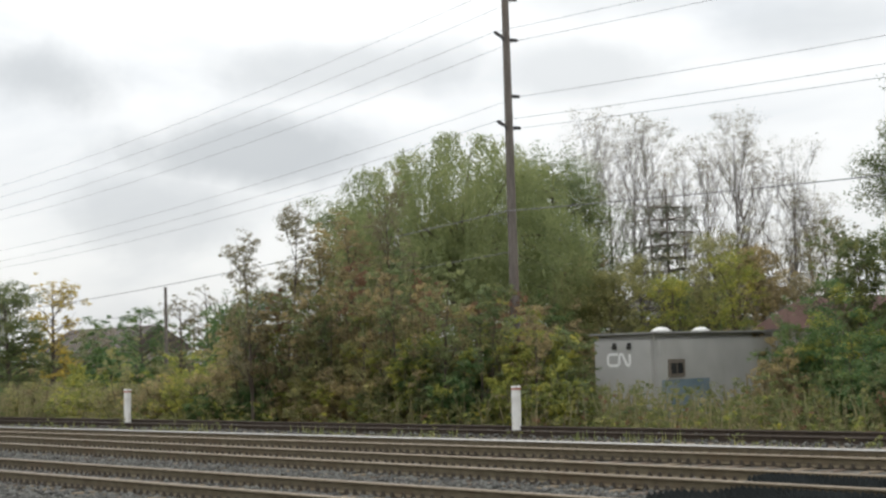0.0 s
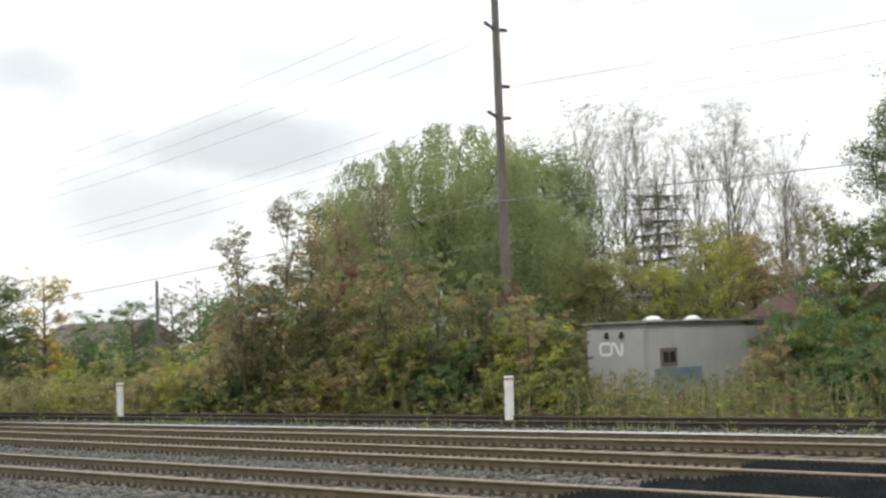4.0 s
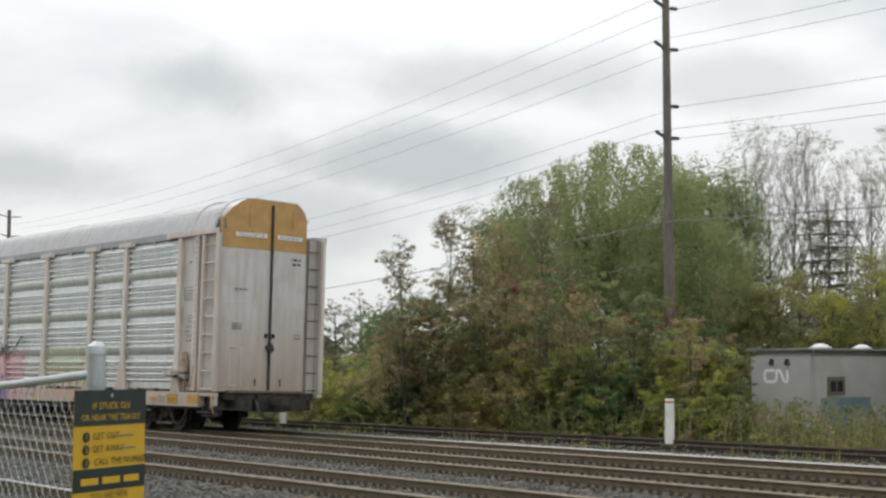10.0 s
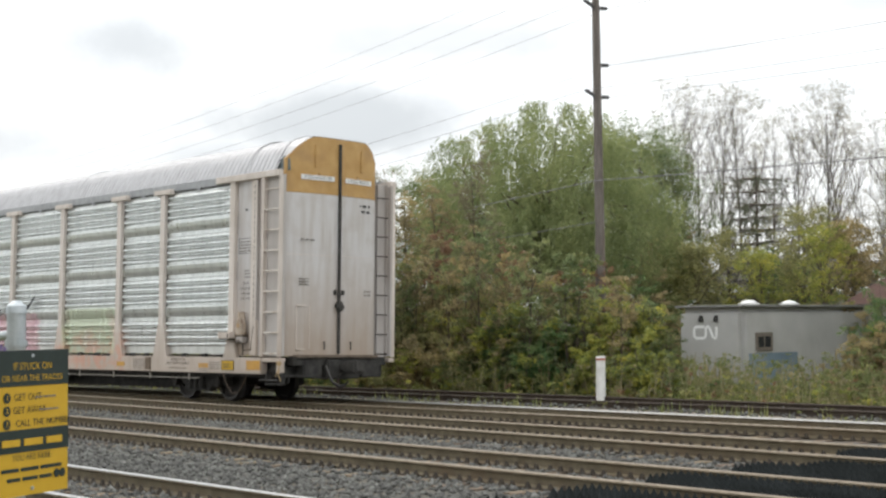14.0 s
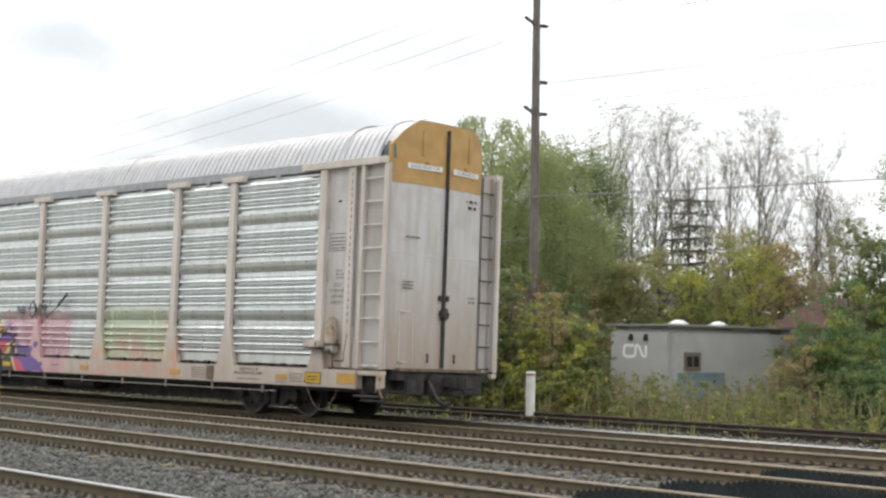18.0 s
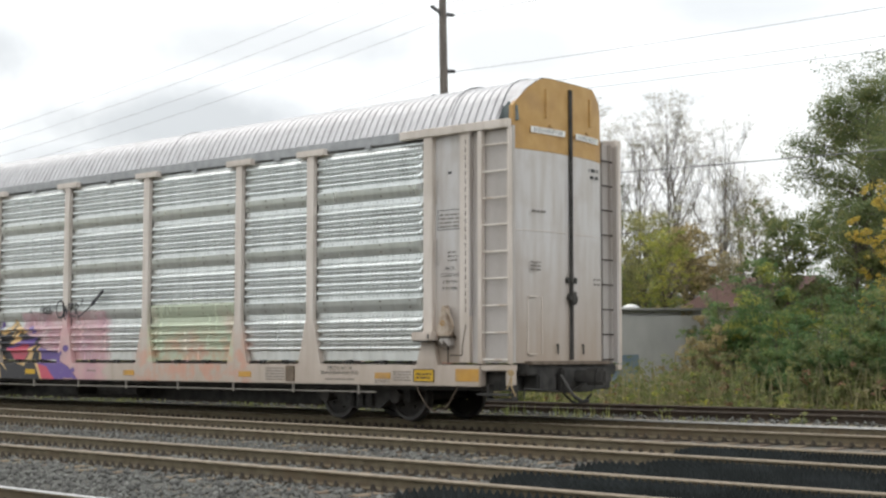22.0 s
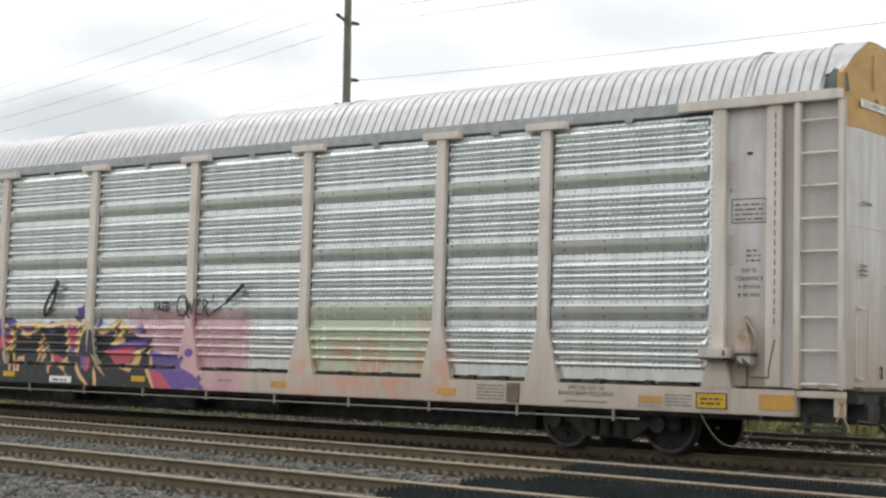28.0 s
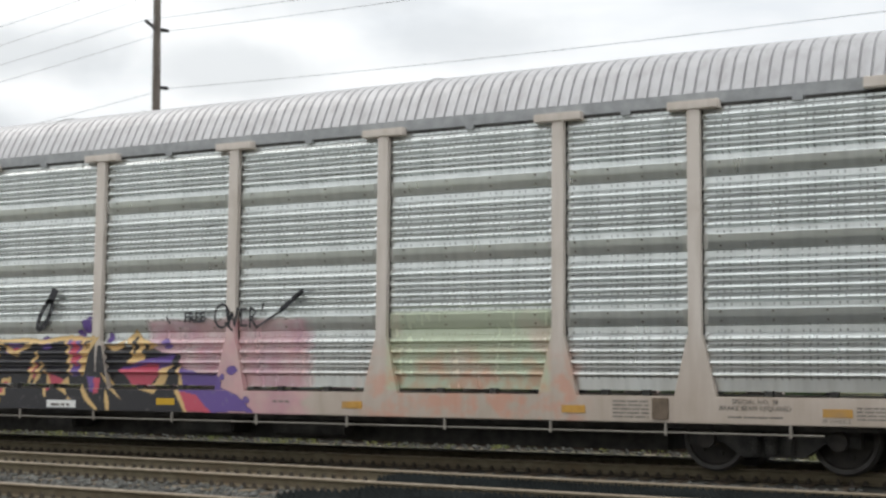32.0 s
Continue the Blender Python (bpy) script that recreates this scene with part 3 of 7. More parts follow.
def side_post(car, x, y, out):
    bm = bmesh.new()
    w = 0.085
    shape = [(x - 0.28, 0.96), (x + 0.28, 0.96), (x + 0.13, 1.62), (x + w, 1.75), (x + w, 4.70), (x - w, 4.70), (x - w, 1.75), (x - 0.13, 1.62)]
    prism(bm, shape, y, y + out * 0.11)
    post = part("side_post", bm, FRAMEPAINT, car, "beige painted post with flared foot")
    part("cap", box(x - 0.35, x + 0.35, y - out * 0.02, y + out * 0.14, 4.67, 4.785, 0.012), FRAMEPAINT, post)
    # dark strips put in for the shade between post and panel
    for s in (-1, 1):
        part("shadow_gap", box(x + s * w, x + s * (w + 0.018), y - 0.005, y + out * 0.012, 1.75, 4.68), STEELDARK, post, "dark strip standing for the shaded joint beside the post")


def roof_profile():
    """Half of the roof's curve, from the eave to the ridge: across, height."""
    return [(0.0, 4.88), (0.10, 5.09), (0.20, 5.275), (0.29, 5.395), (0.38, 5.47), (0.50, 5.54), (0.66, 5.605), (0.85, 5.65), (1.15, 5.675), (WIDTH / 2, 5.68)]


def roof(car):
    half = roof_profile()
    curve = half + [(WIDTH / 2 + (WIDTH / 2 - a) * 0.8, b) for a, b in half[-2::-1]]
    nx = int(25.81 / 0.162)
    x, rows = -0.42, []
    for k in range(nx):
        for dx, lift in ((0.0, 0.0), (0.012, 0.0), (0.026, 0.022), (0.148, 0.022)):
            rows.append((x - k * 0.162 - dx, lift))
    co, faces = [], []
    nc = len(curve)
    for x, lift in rows:
        for i, (a, b) in enumerate(curve):
            u = (a - WIDTH / 2) / (WIDTH / 2)
            co.append((x, a + u * lift, b + lift * (1 - 0.5 * abs(u))))
    for k in range(len(rows) - 1):
        for i in range(nc - 1):
            faces.append((k * nc + i, k * nc + i + 1, (k + 1) * nc + i + 1, (k + 1) * nc + i))
    me = bpy.data.meshes.new("roof")
    me.from_pydata(co, [], faces)
    me.update()
    part("roof", me, ROOFMETAL, car, "corrugated galvanized metal roof sheet")
    for sx, lift in ((-0.47, 0.04), (-1.51, 0.034), (-8.9, 0.02), (-16.3, 0.02), (-23.6, 0.02)):
        bm = bmesh.new()
        for (a, b), (c, d) in zip(curve, curve[1:]):
            rod(bm, (sx + 0.03 * math.sin(a * 7), a, b + lift), (sx + 0.03 * math.sin(c * 7), c, d + lift), 0.016, 5)
        part("roof_seam", bm, mat("dull_seam", (0.2, 0.2, 0.2), (0.36, 0.36, 0.37), 9, 0.6, 0.3), car)
    for y, out in ((0.0, -1), (WIDTH, 1)):
        part("eave_rail", box(-LENGTH + 0.4, -0.4, y - 0.03, y + 0.03, 4.735, 4.90, 0.008), EAVE, car)


def end_top(y):
    """Height of the end door's upper edge, across the car: a rounded near shoulder, flat top, cut far corner."""
    return float(np.interp(y, [0.0, 0.05, 0.14, 0.30, 0.50, 0.66, 0.76, 2.16, 2.40, 2.50], [5.08, 5.12, 5.22, 5.40, 5.54, 5.625, 5.635, 5.635, 5.45, 5.25]))


def roof_cap(car, X):
    """The plain bent sheet that closes the roof against the end door."""
    half = [p for p in roof_profile() if p[0] >= 0.08]
    curve = half + [(WIDTH / 2 + (WIDTH / 2 - a) * 0.8, b) for a, b in half[-2::-1]]
    bm = bmesh.new()
    rows = []
    for u in (0.0, 0.35, 0.7, 1.0):
        row = []
        for a, b in curve:
            edge = end_top(a) + 0.012
            x0, x1 = -0.46, end_curve(a) - 0.01
            row.append(bm.verts.new((X(x0 + (x1 - x0) * u), a, (b + 0.036) * (1 - u * u) + edge * u * u)))
        rows.append(row)
    for p, q in zip(rows, rows[1:]):
        for i in range(len(p) - 1):
            bm.faces.new((p[i], p[i + 1], q[i + 1], q[i]))
    bmesh.ops.recalc_face_normals(bm, faces=bm.faces)
    part("roof_cap", bm, ROOFMETAL, car, "smooth pale end sheet of the roof")


def end_curve(y):
    """How far the end door bows out, across the car."""
    u = (y - 1.29) / 1.24
    return -0.175 * u * u * abs(u)


def car_end(car, flip):
    """The bowed end door with its ochre top, the lock rod, and the ladders beside it. flip: the car's other end."""
    def X(v):
        return -LENGTH - v if flip else v
    n = 26
    ys = [0.05 + 2.45 * i / n for i in range(n + 1)]
    top = end_top

    def shell(lo, hi, mid, push):
        bm = bmesh.new()
        a = [bm.verts.new((X(end_curve(y) + push), y, lo(y))) for y in ys]
        b = [bm.verts.new((X(end_curve(y) + push), y, hi(y))) for y in ys]
        c = [bm.verts.new((X(end_curve(y) + push - 0.07), y, lo(y))) for y in ys]
        d = [bm.verts.new((X(end_curve(y) + push - 0.07), y, hi(y))) for y in ys]
        for i in range(n):
            for p, q in ((a, b), (b, d), (d, c), (c, a)):
                bm.faces.new((p[i], p[i + 1], q[i + 1], q[i]))
        for i in (0, n):
            bm.faces.new((a[i], b[i], d[i], c[i]))
        bmesh.ops.recalc_face_normals(bm, faces=bm.faces)
        return bm
    door = part("end_door", shell(lambda y: 1.0, lambda y: 4.42, 0, 0), DOORPAINT, car, "bowed white-grey steel end door")
    part("door_top", shell(lambda y: 4.425, top, 0, 0), TAN, car, "ochre painted upper end door")
    bm = bmesh.new()
    rod(bm, (X(0.03), 1.36, 1.05), (X(0.03), 1.36, 5.52), 0.035)
    bx(bm, X(0.01), X(0.10), 1.30, 1.42, 1.95, 2.16, 0.01)
    bx(bm, X(0.01), X(0.09), 1.25, 1.31, 2.02, 2.12, 0.01)
    bx(bm, X(0.01), X(0.09), 1.41, 1.47, 2.0, 2.09, 0.01)
    bx(bm, X(0.0), X(0.05), 1.22, 1.29, 2.30, 2.40, 0.01)
    bx(bm, X(0.0), X(0.05), 1.43, 1.50, 2.30, 2.40, 0.01)
    part("lock_rod", bm, STEELDARK, door, "black vertical lock rod")
    for y in (0.74, 2.0):
        part("door_rib", box(X(end_curve(y) - 0.02), X(end_curve(y) + 0.03), y - 0.03, y + 0.03, 4.98, 5.45), TAN, door)
    for y in (0.85, 1.9):
        part("top_catch", box(X(end_curve(y) - 0.02), X(end_curve(y) + 0.035), y - 0.05, y + 0.05, 4.84, 4.87), TAN, door)
    bm = bmesh.new()
    for y0, y1, z0, z1 in ((0.30, 0.32, 1.15, 2.05), (0.60, 0.62, 1.15, 2.05), (0.30, 0.62, 1.13, 1.15), (0.30, 0.62, 2.05, 2.07)):
        bx(bm, X(end_curve((y0 + y1) / 2) - 0.03), X(end_curve((y0 + y1) / 2) + 0.012), y0, y1, z0, z1)
    part("hatch_frame", bm, FRAMEPAINT, door)
    for yy in (0.98, 1.70):
        hook = rod(bmesh.new(), (X(end_curve(yy) + 0.03), yy, 1.14), (X(end_curve(yy) + 0.03), yy, 1.30), 0.014, 6)
        rod(hook, (X(end_curve(yy) - 0.01), yy, 1.28), (X(end_curve(yy) + 0.03), yy, 1.30), 0.014, 6)
        part("door_hook", hook, STEELDARK, door)
    part("threshold", box(X(-0.28), X(0.05), 0.25, 2.45, 0.97, 1.03, 0.008), mat("rusty_threshold", (0.10, 0.075, 0.055), (0.2, 0.16, 0.125), 9, 0.85), car)
    # far corner: plate coloured dark as a shaded gap, then the end ladder plate
    part("corner_recess", box(X(-0.55), X(-0.36), 2.44, 2.66, 1.0, 4.80), mat("recess_shade_tone", (0.09, 0.085, 0.08), (0.16, 0.15, 0.14), 5, 0.8), car)
    endlad = part("end_ladder", box(X(-0.34), X(-0.27), 2.60, 2.93, 0.98, 4.80, 0.008), LADDERBACK, car, "grey-beige end ladder plate")
    for yy in (2.62, 2.89):
        part("ladder_stile", box(X(-0.28), X(-0.20), yy, yy + 0.035, 0.98, 4.80, 0.006), LADDERBACK, endlad)
    for k in range(9):
        part("rung", rod(bmesh.new(), (X(-0.20), 2.60, 1.05 + 0.43 * k), (X(-0.20), 2.97, 1.05 + 0.43 * k), 0.013, 6), SPIKE, endlad)
    # small dark gusset under the roof's end sheet
    gus = bmesh.new()
    prism(gus, [(X(-0.62), 4.88), (X(-0.10), 4.88), (X(-0.13), 5.12), (X(-0.30), 5.20)], 0.10, 0.13)
    part("gusset", gus, mat("teal_grey_gusset", (0.10, 0.125, 0.13), (0.17, 0.20, 0.20), 6, 0.7), car)
    for y0, y1 in ((0.36, 1.20), (1.50, 2.30)):
        ym = (y0 + y1) / 2
        ob = part("height_label", box(-0.003, 0.003, -(y1 - y0) / 2, (y1 - y0) / 2, -0.05, 0.05), LABELW, door, "white label with black lettering")
        lean = math.degrees(math.atan2(end_curve(y1) - end_curve(y0), y1 - y0))
        ob.matrix_basis = pose(X(end_curve(ym) + 0.008), ym, 4.76, 0, 0, 0) @ pose(0, 0, 0, 0, 0, (lean if flip else -lean))
        words("EXCESS HEIGHT CAR" if y0 < 1 else "EXCESS HEIGHT", 0.088, INK, ob, ((-0.005 if flip else 0.005), 0, 0), (90, 0, -90 if flip else 90), wide=0.85 if y0 < 1 else 1.0)
    seam = bmesh.new()
    for i in range(n):
        ya, yb = ys[i], ys[i + 1]
        rod(seam, (X(end_curve(ya) + 0.001), ya, 3.12), (X(end_curve(yb) + 0.001), yb, 3.12), 0.005, 4)
    part("door_seam", seam, FRAMEPAINT, door)
    if not flip:
        bars(door, 1.88, 2.24, 4.10, 4.34, 2, X(end_curve(2.06) + 0.012), INK, "x", seed=3)
        bars(door, 0.35, 0.85, 3.42, 3.50, 1, X(end_curve(0.6) + 0.012), FADED, "x", seed=4)
        bars(door, 0.33, 0.72, 2.48, 2.66, 3, X(end_curve(0.5) + 0.012), FADED, "x", seed=5)
        bars(door, 2.12, 2.32, 2.30, 2.46, 2, X(end_curve(2.2) + 0.016), FADED, "x", seed=6)
    for y, out in ((0.0, -1), (WIDTH, 1)):
        # corner plate between the last post and the ladder, with its own stiles and ladder
        part("ladder_plate", box(X(-0.94), X(-0.11), y - 0.03, y + 0.03, 1.0, 4.78), LADDERBACK, car, "dull grey-beige plate behind the ladder")
        bm = box(X(-1.73), X(-1.12), y - 0.03, y + 0.03, 1.0, 4.78)
        plate = part("corner_plate", bm, DOORPAINT, car, "weathered white corner plate with stencils")
        part("corner_post", box(X(-1.93), X(-1.73), y - 0.02, y + out * 0.12, 0.96, 4.80, 0.01), FRAMEPAINT, car)
        foot = bmesh.new()
        prism(foot, [(X(-2.07), 0.96), (X(-1.61), 0.96), (X(-1.73), 1.45), (X(-1.93), 1.45)], y, y + out * 0.125)
        part("post_foot", foot, FRAMEPAINT, car)
        part("stile", box(X(-1.16), X(-0.94), y - 0.02, y + out * 0.10, 1.0, 4.78, 0.01), FRAMEPAINT, car)
        part("seam_strip", box(X(-0.955), X(-0.93), y + out * 0.02, y + out * 0.105, 1.75, 4.70), LADDERBACK, car)
        part("top_beam", box(X(-2.45), X(-0.12), y - 0.04, y + out * 0.15, 4.74, 4.88, 0.012), FRAMEPAINT, car)
        lad = part("ladder", box(X(-0.76), X(-0.67), y + out * 0.03, y + out * 0.13, 0.98, 4.74, 0.008), FRAMEPAINT, car, "painted steel corner ladder")
        part("ladder_stile", box(X(-0.165), X(-0.115), y + out * 0.03, y + out * 0.12, 0.98, 4.74, 0.006), FRAMEPAINT, lad)
        for k in range(9):
            bm = rod(bmesh.new(), (X(-0.70), y + out * 0.10, 1.05 + 0.43 * k), (X(-0.12), y + out * 0.10, 1.05 + 0.43 * k), 0.016, 6)
            part("rung", bm, RUNGPAINT, lad)
    roof_cap(car, X)
    # end beam with coupler
    part("end_beam", box(X(-0.50), X(-0.02), 0.22, WIDTH - 0.22, 0.80, 0.985, 0.02), STEELDARK, car, "black end beam")
    part("draft_pocket", box(X(-0.55), X(0.10), 1.02, 1.92, 0.52, 0.92, 0.03), STEELDARK, car)
    part("buffer_block", box(X(-0.30), X(0.02), 0.45, 0.95, 0.55, 0.82, 0.03), STEELDARK, car)
    part("buffer_block", box(X(-0.30), X(0.02), 2.0, 2.5, 0.55, 0.82, 0.03), STEELDARK, car)
    part("sill_step", box(X(-0.62), X(-0.10), -0.08, 0.08, 0.40, 0.44, 0.006), STEELDARK, car)
    part("step_hanger", box(X(-0.62), X(-0.59), -0.06, 0.06, 0.42, 0.66), STEELDARK, car)
    part("step_hanger", box(X(-0.13), X(-0.10), -0.06, 0.06, 0.42, 0.66), STEELDARK, car)
    bm = bmesh.new()
    bx(bm, X(-0.5), X(0.36), 1.33, 1.60, 0.68, 0.88, 0.03)
    bx(bm, X(0.32), X(0.60), 1.24, 1.70, 0.64, 0.92, 0.05)
    bx(bm, X(0.52), X(0.74), 1.24, 1.42, 0.64, 0.92, 0.05)
    part("coupler", bm, STEELDARK, car, "black knuckle coupler")
    bm = bmesh.new()
    pts = [(X(0.06), 1.0, 0.80), (X(0.26), 0.95, 0.58), (X(0.36), 0.95, 0.46), (X(0.44), 1.05, 0.38), (X(0.54), 1.1, 0.40)]
    for p, q in zip(pts, pts[1:]):
        rod(bm, p, q, 0.03, 6)
    part("air_hose", bm, STEELDARK, car, "black rubber air hose")
    bm = rod(bmesh.new(), (X(0.04), 0.06, 0.60), (X(0.06), 1.2, 0.52), 0.014, 6)
    rod(bm, (X(0.04), 0.06, 0.60), (X(0.03), 0.04, 0.44), 0.014, 6)
    rod(bm, (X(0.06), 1.2, 0.52), (X(0.3), 1.3, 0.66), 0.014, 6)
    part("cut_lever", bm, STEELDARK, car)
    bm = bmesh.new()
    arc = [(X(-0.1 + 0.55 * u), 1.3, 0.50 - 0.16 * math.sin(math.pi * u)) for u in np.linspace(0, 1, 9)]
    for p, q in zip(arc, arc[1:]):
        rod(bm, p, q, 0.02, 6)
    part("safety_chain", bm, STEELDARK, car)


def bogie(car, xc):
    truck = thing("bogie")
    truck.parent = car
    truck.location = (xc, WIDTH / 2, 0)
    for s in (-1, 1):
        y0, y1 = s * 0.92, s * 1.08
        bm = bmesh.new()
        shape = [(-1.10, 0.34), (-1.10, 0.56), (-0.62, 0.58), (-0.45, 0.66), (0.45, 0.66), (0.62, 0.58), (1.10, 0.56), (1.10, 0.34), (0.66, 0.38), (0.40, 0.20), (-0.40, 0.20), (-0.66, 0.38)]
        prism(bm, shape, min(y0, y1), max(y0, y1))
        part("side_frame", bm, STEELDARK, truck, "cast black bogie side frame")
        for k in range(3):
            bm = bmesh.new()
            rod(bm, (-0.22 + 0.22 * k, s * 1.13, 0.24), (-0.22 + 0.22 * k, s * 1.13, 0.51), 0.06, 10)
            for z in np.arange(0.24, 0.50, 0.045):
                rod(bm, (-0.22 + 0.22 * k, s * 1.13, z), (-0.22 + 0.22 * k, s * 1.13, z + 0.022), 0.085, 10)
            part("spring", bm, STEELDARK, truck)
        for x in (-0.85, 0.85):
            part("axle_cap", rod(bmesh.new(), (x, s * 1.06, 0.42), (x, s * 1.19, 0.42), 0.12, 14), WHEEL, truck)
    part("bolster", box(-0.2, 0.2, -1.0, 1.0, 0.40, 0.66, 0.02), STEELDARK, truck)
    sets = []
    for x in (-0.85, 0.85):
        bm = bmesh.new()
        rod(bm, (0, -1.1, 0), (0, 1.1, 0), 0.08, 12)
        for s in (-1, 1):
            ring = [(0.10, 0.06), (0.34, 0.035), (0.36, 0.065), (0.415, 0.065), (0.42, -0.03), (0.445, -0.045), (0.44, -0.075), (0.36, -0.07), (0.34, -0.03), (0.10, -0.04)]
            seg = 32
            vs = [[bm.verts.new((r * math.cos(a), s * (0.75 + w), r * math.sin(a))) for r, w in ring] for a in np.linspace(0, 2 * math.pi, seg, endpoint=False)]
            for i in range(seg):
                for j in range(len(ring)):
                    k = (j + 1) % len(ring)
                    bm.faces.new((vs[i][j], vs[i][k], vs[(i + 1) % seg][k], vs[(i + 1) % seg][j]))
            for a in range(5):
                an = a * 2 * math.pi / 5
                m = Matrix.Translation((0.22 * math.cos(an), s * 0.80, 0.22 * math.sin(an)))
                bmesh.ops.create_cube(bm, size=0.06, matrix=m)
        bmesh.ops.recalc_face_normals(bm, faces=bm.faces)
        me = finish(bm, "wheelset")
        me.materials.append(WHEEL)
        me.materials.append(RIMST)
        for p in me.polygons:
            r = math.hypot(p.center.x, p.center.z)
            if r > 0.40 or (0.345 < r and abs(abs(p.center.y) - 0.815) < 0.01):
                p.material_index = 1
        w = part("wheelset", me, None, truck, "pair of worn steel wheels on an axle")
        w.location = (x, 0, 0.42)
        sets.append(w)
    return sets


# ------------------------------------------------------------------ spray painted lettering, in metres along and above the sill
BODY = [((-20.00, 1.82), (-19.28, 1.91), (-18.82, 1.88), (-18.29, 2.02), (-18.13, 2.04), (-17.58, 1.81), (-17.43, 1.70), (-17.45, 0.56), (-20.00, 0.53)), ((-17.45, 1.62), (-17.01, 1.76), (-15.97, 1.72), (-15.33, 1.77), (-14.77, 1.77), (-14.67, 0.58), (-17.45, 0.54)), ((-14.71, 1.65), (-13.97, 1.66), (-13.07, 1.51), (-12.91, 0.60), (-14.71, 0.57))]
FIRST = [("red", ((-20.00, 0.98), (-18.46, 0.96), (-18.46, 0.61), (-20.00, 0.60))), ("red", ((-17.74, 0.75), (-17.45, 0.75), (-17.45, 0.62), (-17.74, 0.63))), ("red", ((-18.05, 1.27), (-17.82, 1.30), (-17.84, 0.94), (-18.09, 0.91))), ("red", ((-17.36, 1.51), (-17.17, 1.55), (-17.16, 1.32), (-17.35, 1.25))), ("tan", ((-16.93, 1.12), (-16.70, 1.15), (-16.72, 0.84), (-16.89, 0.85))), ("red", ((-16.87, 1.07), (-16.76, 1.08), (-16.77, 0.90), (-16.85, 0.89)))]
SECOND = [("red", ((-16.27, 1.29), (-16.06, 1.40), (-16.19, 1.09))), ("red", ((-15.90, 1.25), (-15.41, 1.06), (-15.82, 0.92))), ("tan", ((-15.40, 1.16), (-15.31, 0.79), (-15.20, 0.78), (-15.62, 0.99))), ("violet", ((-15.38, 1.77), (-15.10, 1.77), (-15.12, 1.20), (-15.33, 1.15))), ("tan", ((-14.65, 1.81), (-14.99, 1.69), (-15.13, 1.20), (-15.01, 1.19), (-14.88, 1.55))), ("violet", ((-14.92, 1.18), (-14.74, 1.15), (-14.72, 0.90), (-14.84, 0.93))), ("red", ((-14.77, 1.14), (-14.62, 1.13), (-14.67, 0.89), (-14.75, 0.88))), ("tan", ((-14.62, 1.23), (-14.44, 1.08), (-14.15, 0.80), (-14.44, 0.97)))]
THIRD = [("tan", ((-14.14, 1.78), (-13.94, 1.92), (-13.83, 1.76), (-13.50, 1.67), (-13.70, 1.56), (-13.77, 1.37), (-14.12, 1.38), (-14.00, 1.61))), ("violet", ((-14.25, 1.32), (-13.18, 1.54), (-13.18, 1.39), (-13.39, 1.25), (-14.23, 1.22))), ("red", ((-14.28, 1.28), (-13.50, 1.37), (-13.44, 1.25), (-13.73, 0.96), (-13.94, 0.97))), ("tan", ((-13.18, 1.38), (-13.50, 0.89), (-13.79, 0.95), (-13.58, 1.06), (-13.41, 1.30))), ("black", ((-13.10, 1.52), (-12.90, 0.61), (-13.27, 0.60), (-13.39, 0.93))), ("violet", ((-13.04, 1.31), (-12.70, 1.20), (-12.39, 1.21), (-12.21, 1.02), (-11.85, 0.87), (-11.55, 0.64), (-12.33, 0.63), (-12.70, 0.84), (-13.04, 0.95))), ("red", ((-13.04, 0.95), (-12.64, 0.88), (-12.34, 0.63), (-12.85, 0.62)))]
DOTS = [(-18.62, 2.05, 0.08, 0.09), (-19.49, 2.07, 0.14, 0.16), (-19.30, 2.21, 0.10, 0.08), (-14.97, 2.01, 0.11, 0.14), (-15.12, 1.87, 0.08, 0.07), (-13.32, 1.69, 0.10, 0.08), (-14.48, 1.78, 0.07, 0.09), (-15.91, 1.72, 0.13, 0.11), (-17.31, 1.69, 0.17, 0.19), (-18.59, 1.71, 0.15, 0.25), (-16.59, 1.61, 0.21, 0.10), (-12.36, 1.08, 0.17, 0.14), (-12.16, 1.17, 0.05, 0.05), (-11.97, 1.26, 0.10, 0.07), (-11.70, 0.82, 0.06, 0.05), (-12.85, 1.13, 0.20, 0.13), (-17.20, 1.81, 0.20, 0.07)]
SPOTS = [(-18.58, 1.33, 0.12, 0.17), (-16.59, 1.58, 0.13, 0.05), (-15.24, 1.53, 0.09, 0.21)]
HOLES = [(-13.94, 1.67, 0.05, 0.14), (-13.73, 1.56, 0.05, 0.12)]
LINES = [((-19.83, 1.85), (-19.15, 1.91), (-18.33, 2.06), (-18.09, 2.08), (-17.58, 1.82)), ((-17.01, 1.77), (-15.97, 1.74), (-15.33, 1.79), (-14.77, 1.79)), ((-19.62, 1.85), (-19.59, 1.04)), ((-19.32, 1.88), (-19.28, 1.27), (-19.15, 1.03)), ((-18.86, 1.88), (-18.78, 1.39), (-19.03, 1.03)), ((-18.33, 2.04), (-18.29, 1.67), (-18.50, 1.05)), ((-18.13, 1.72), (-18.50, 1.05)), ((-18.09, 1.31), (-17.76, 1.31), (-17.61, 1.04), (-17.73, 0.89), (-18.09, 0.87)), ((-17.35, 1.76), (-17.01, 1.54), (-17.23, 1.16), (-17.19, 0.99)), ((-17.01, 1.63), (-17.04, 1.16), (-17.01, 0.86))]
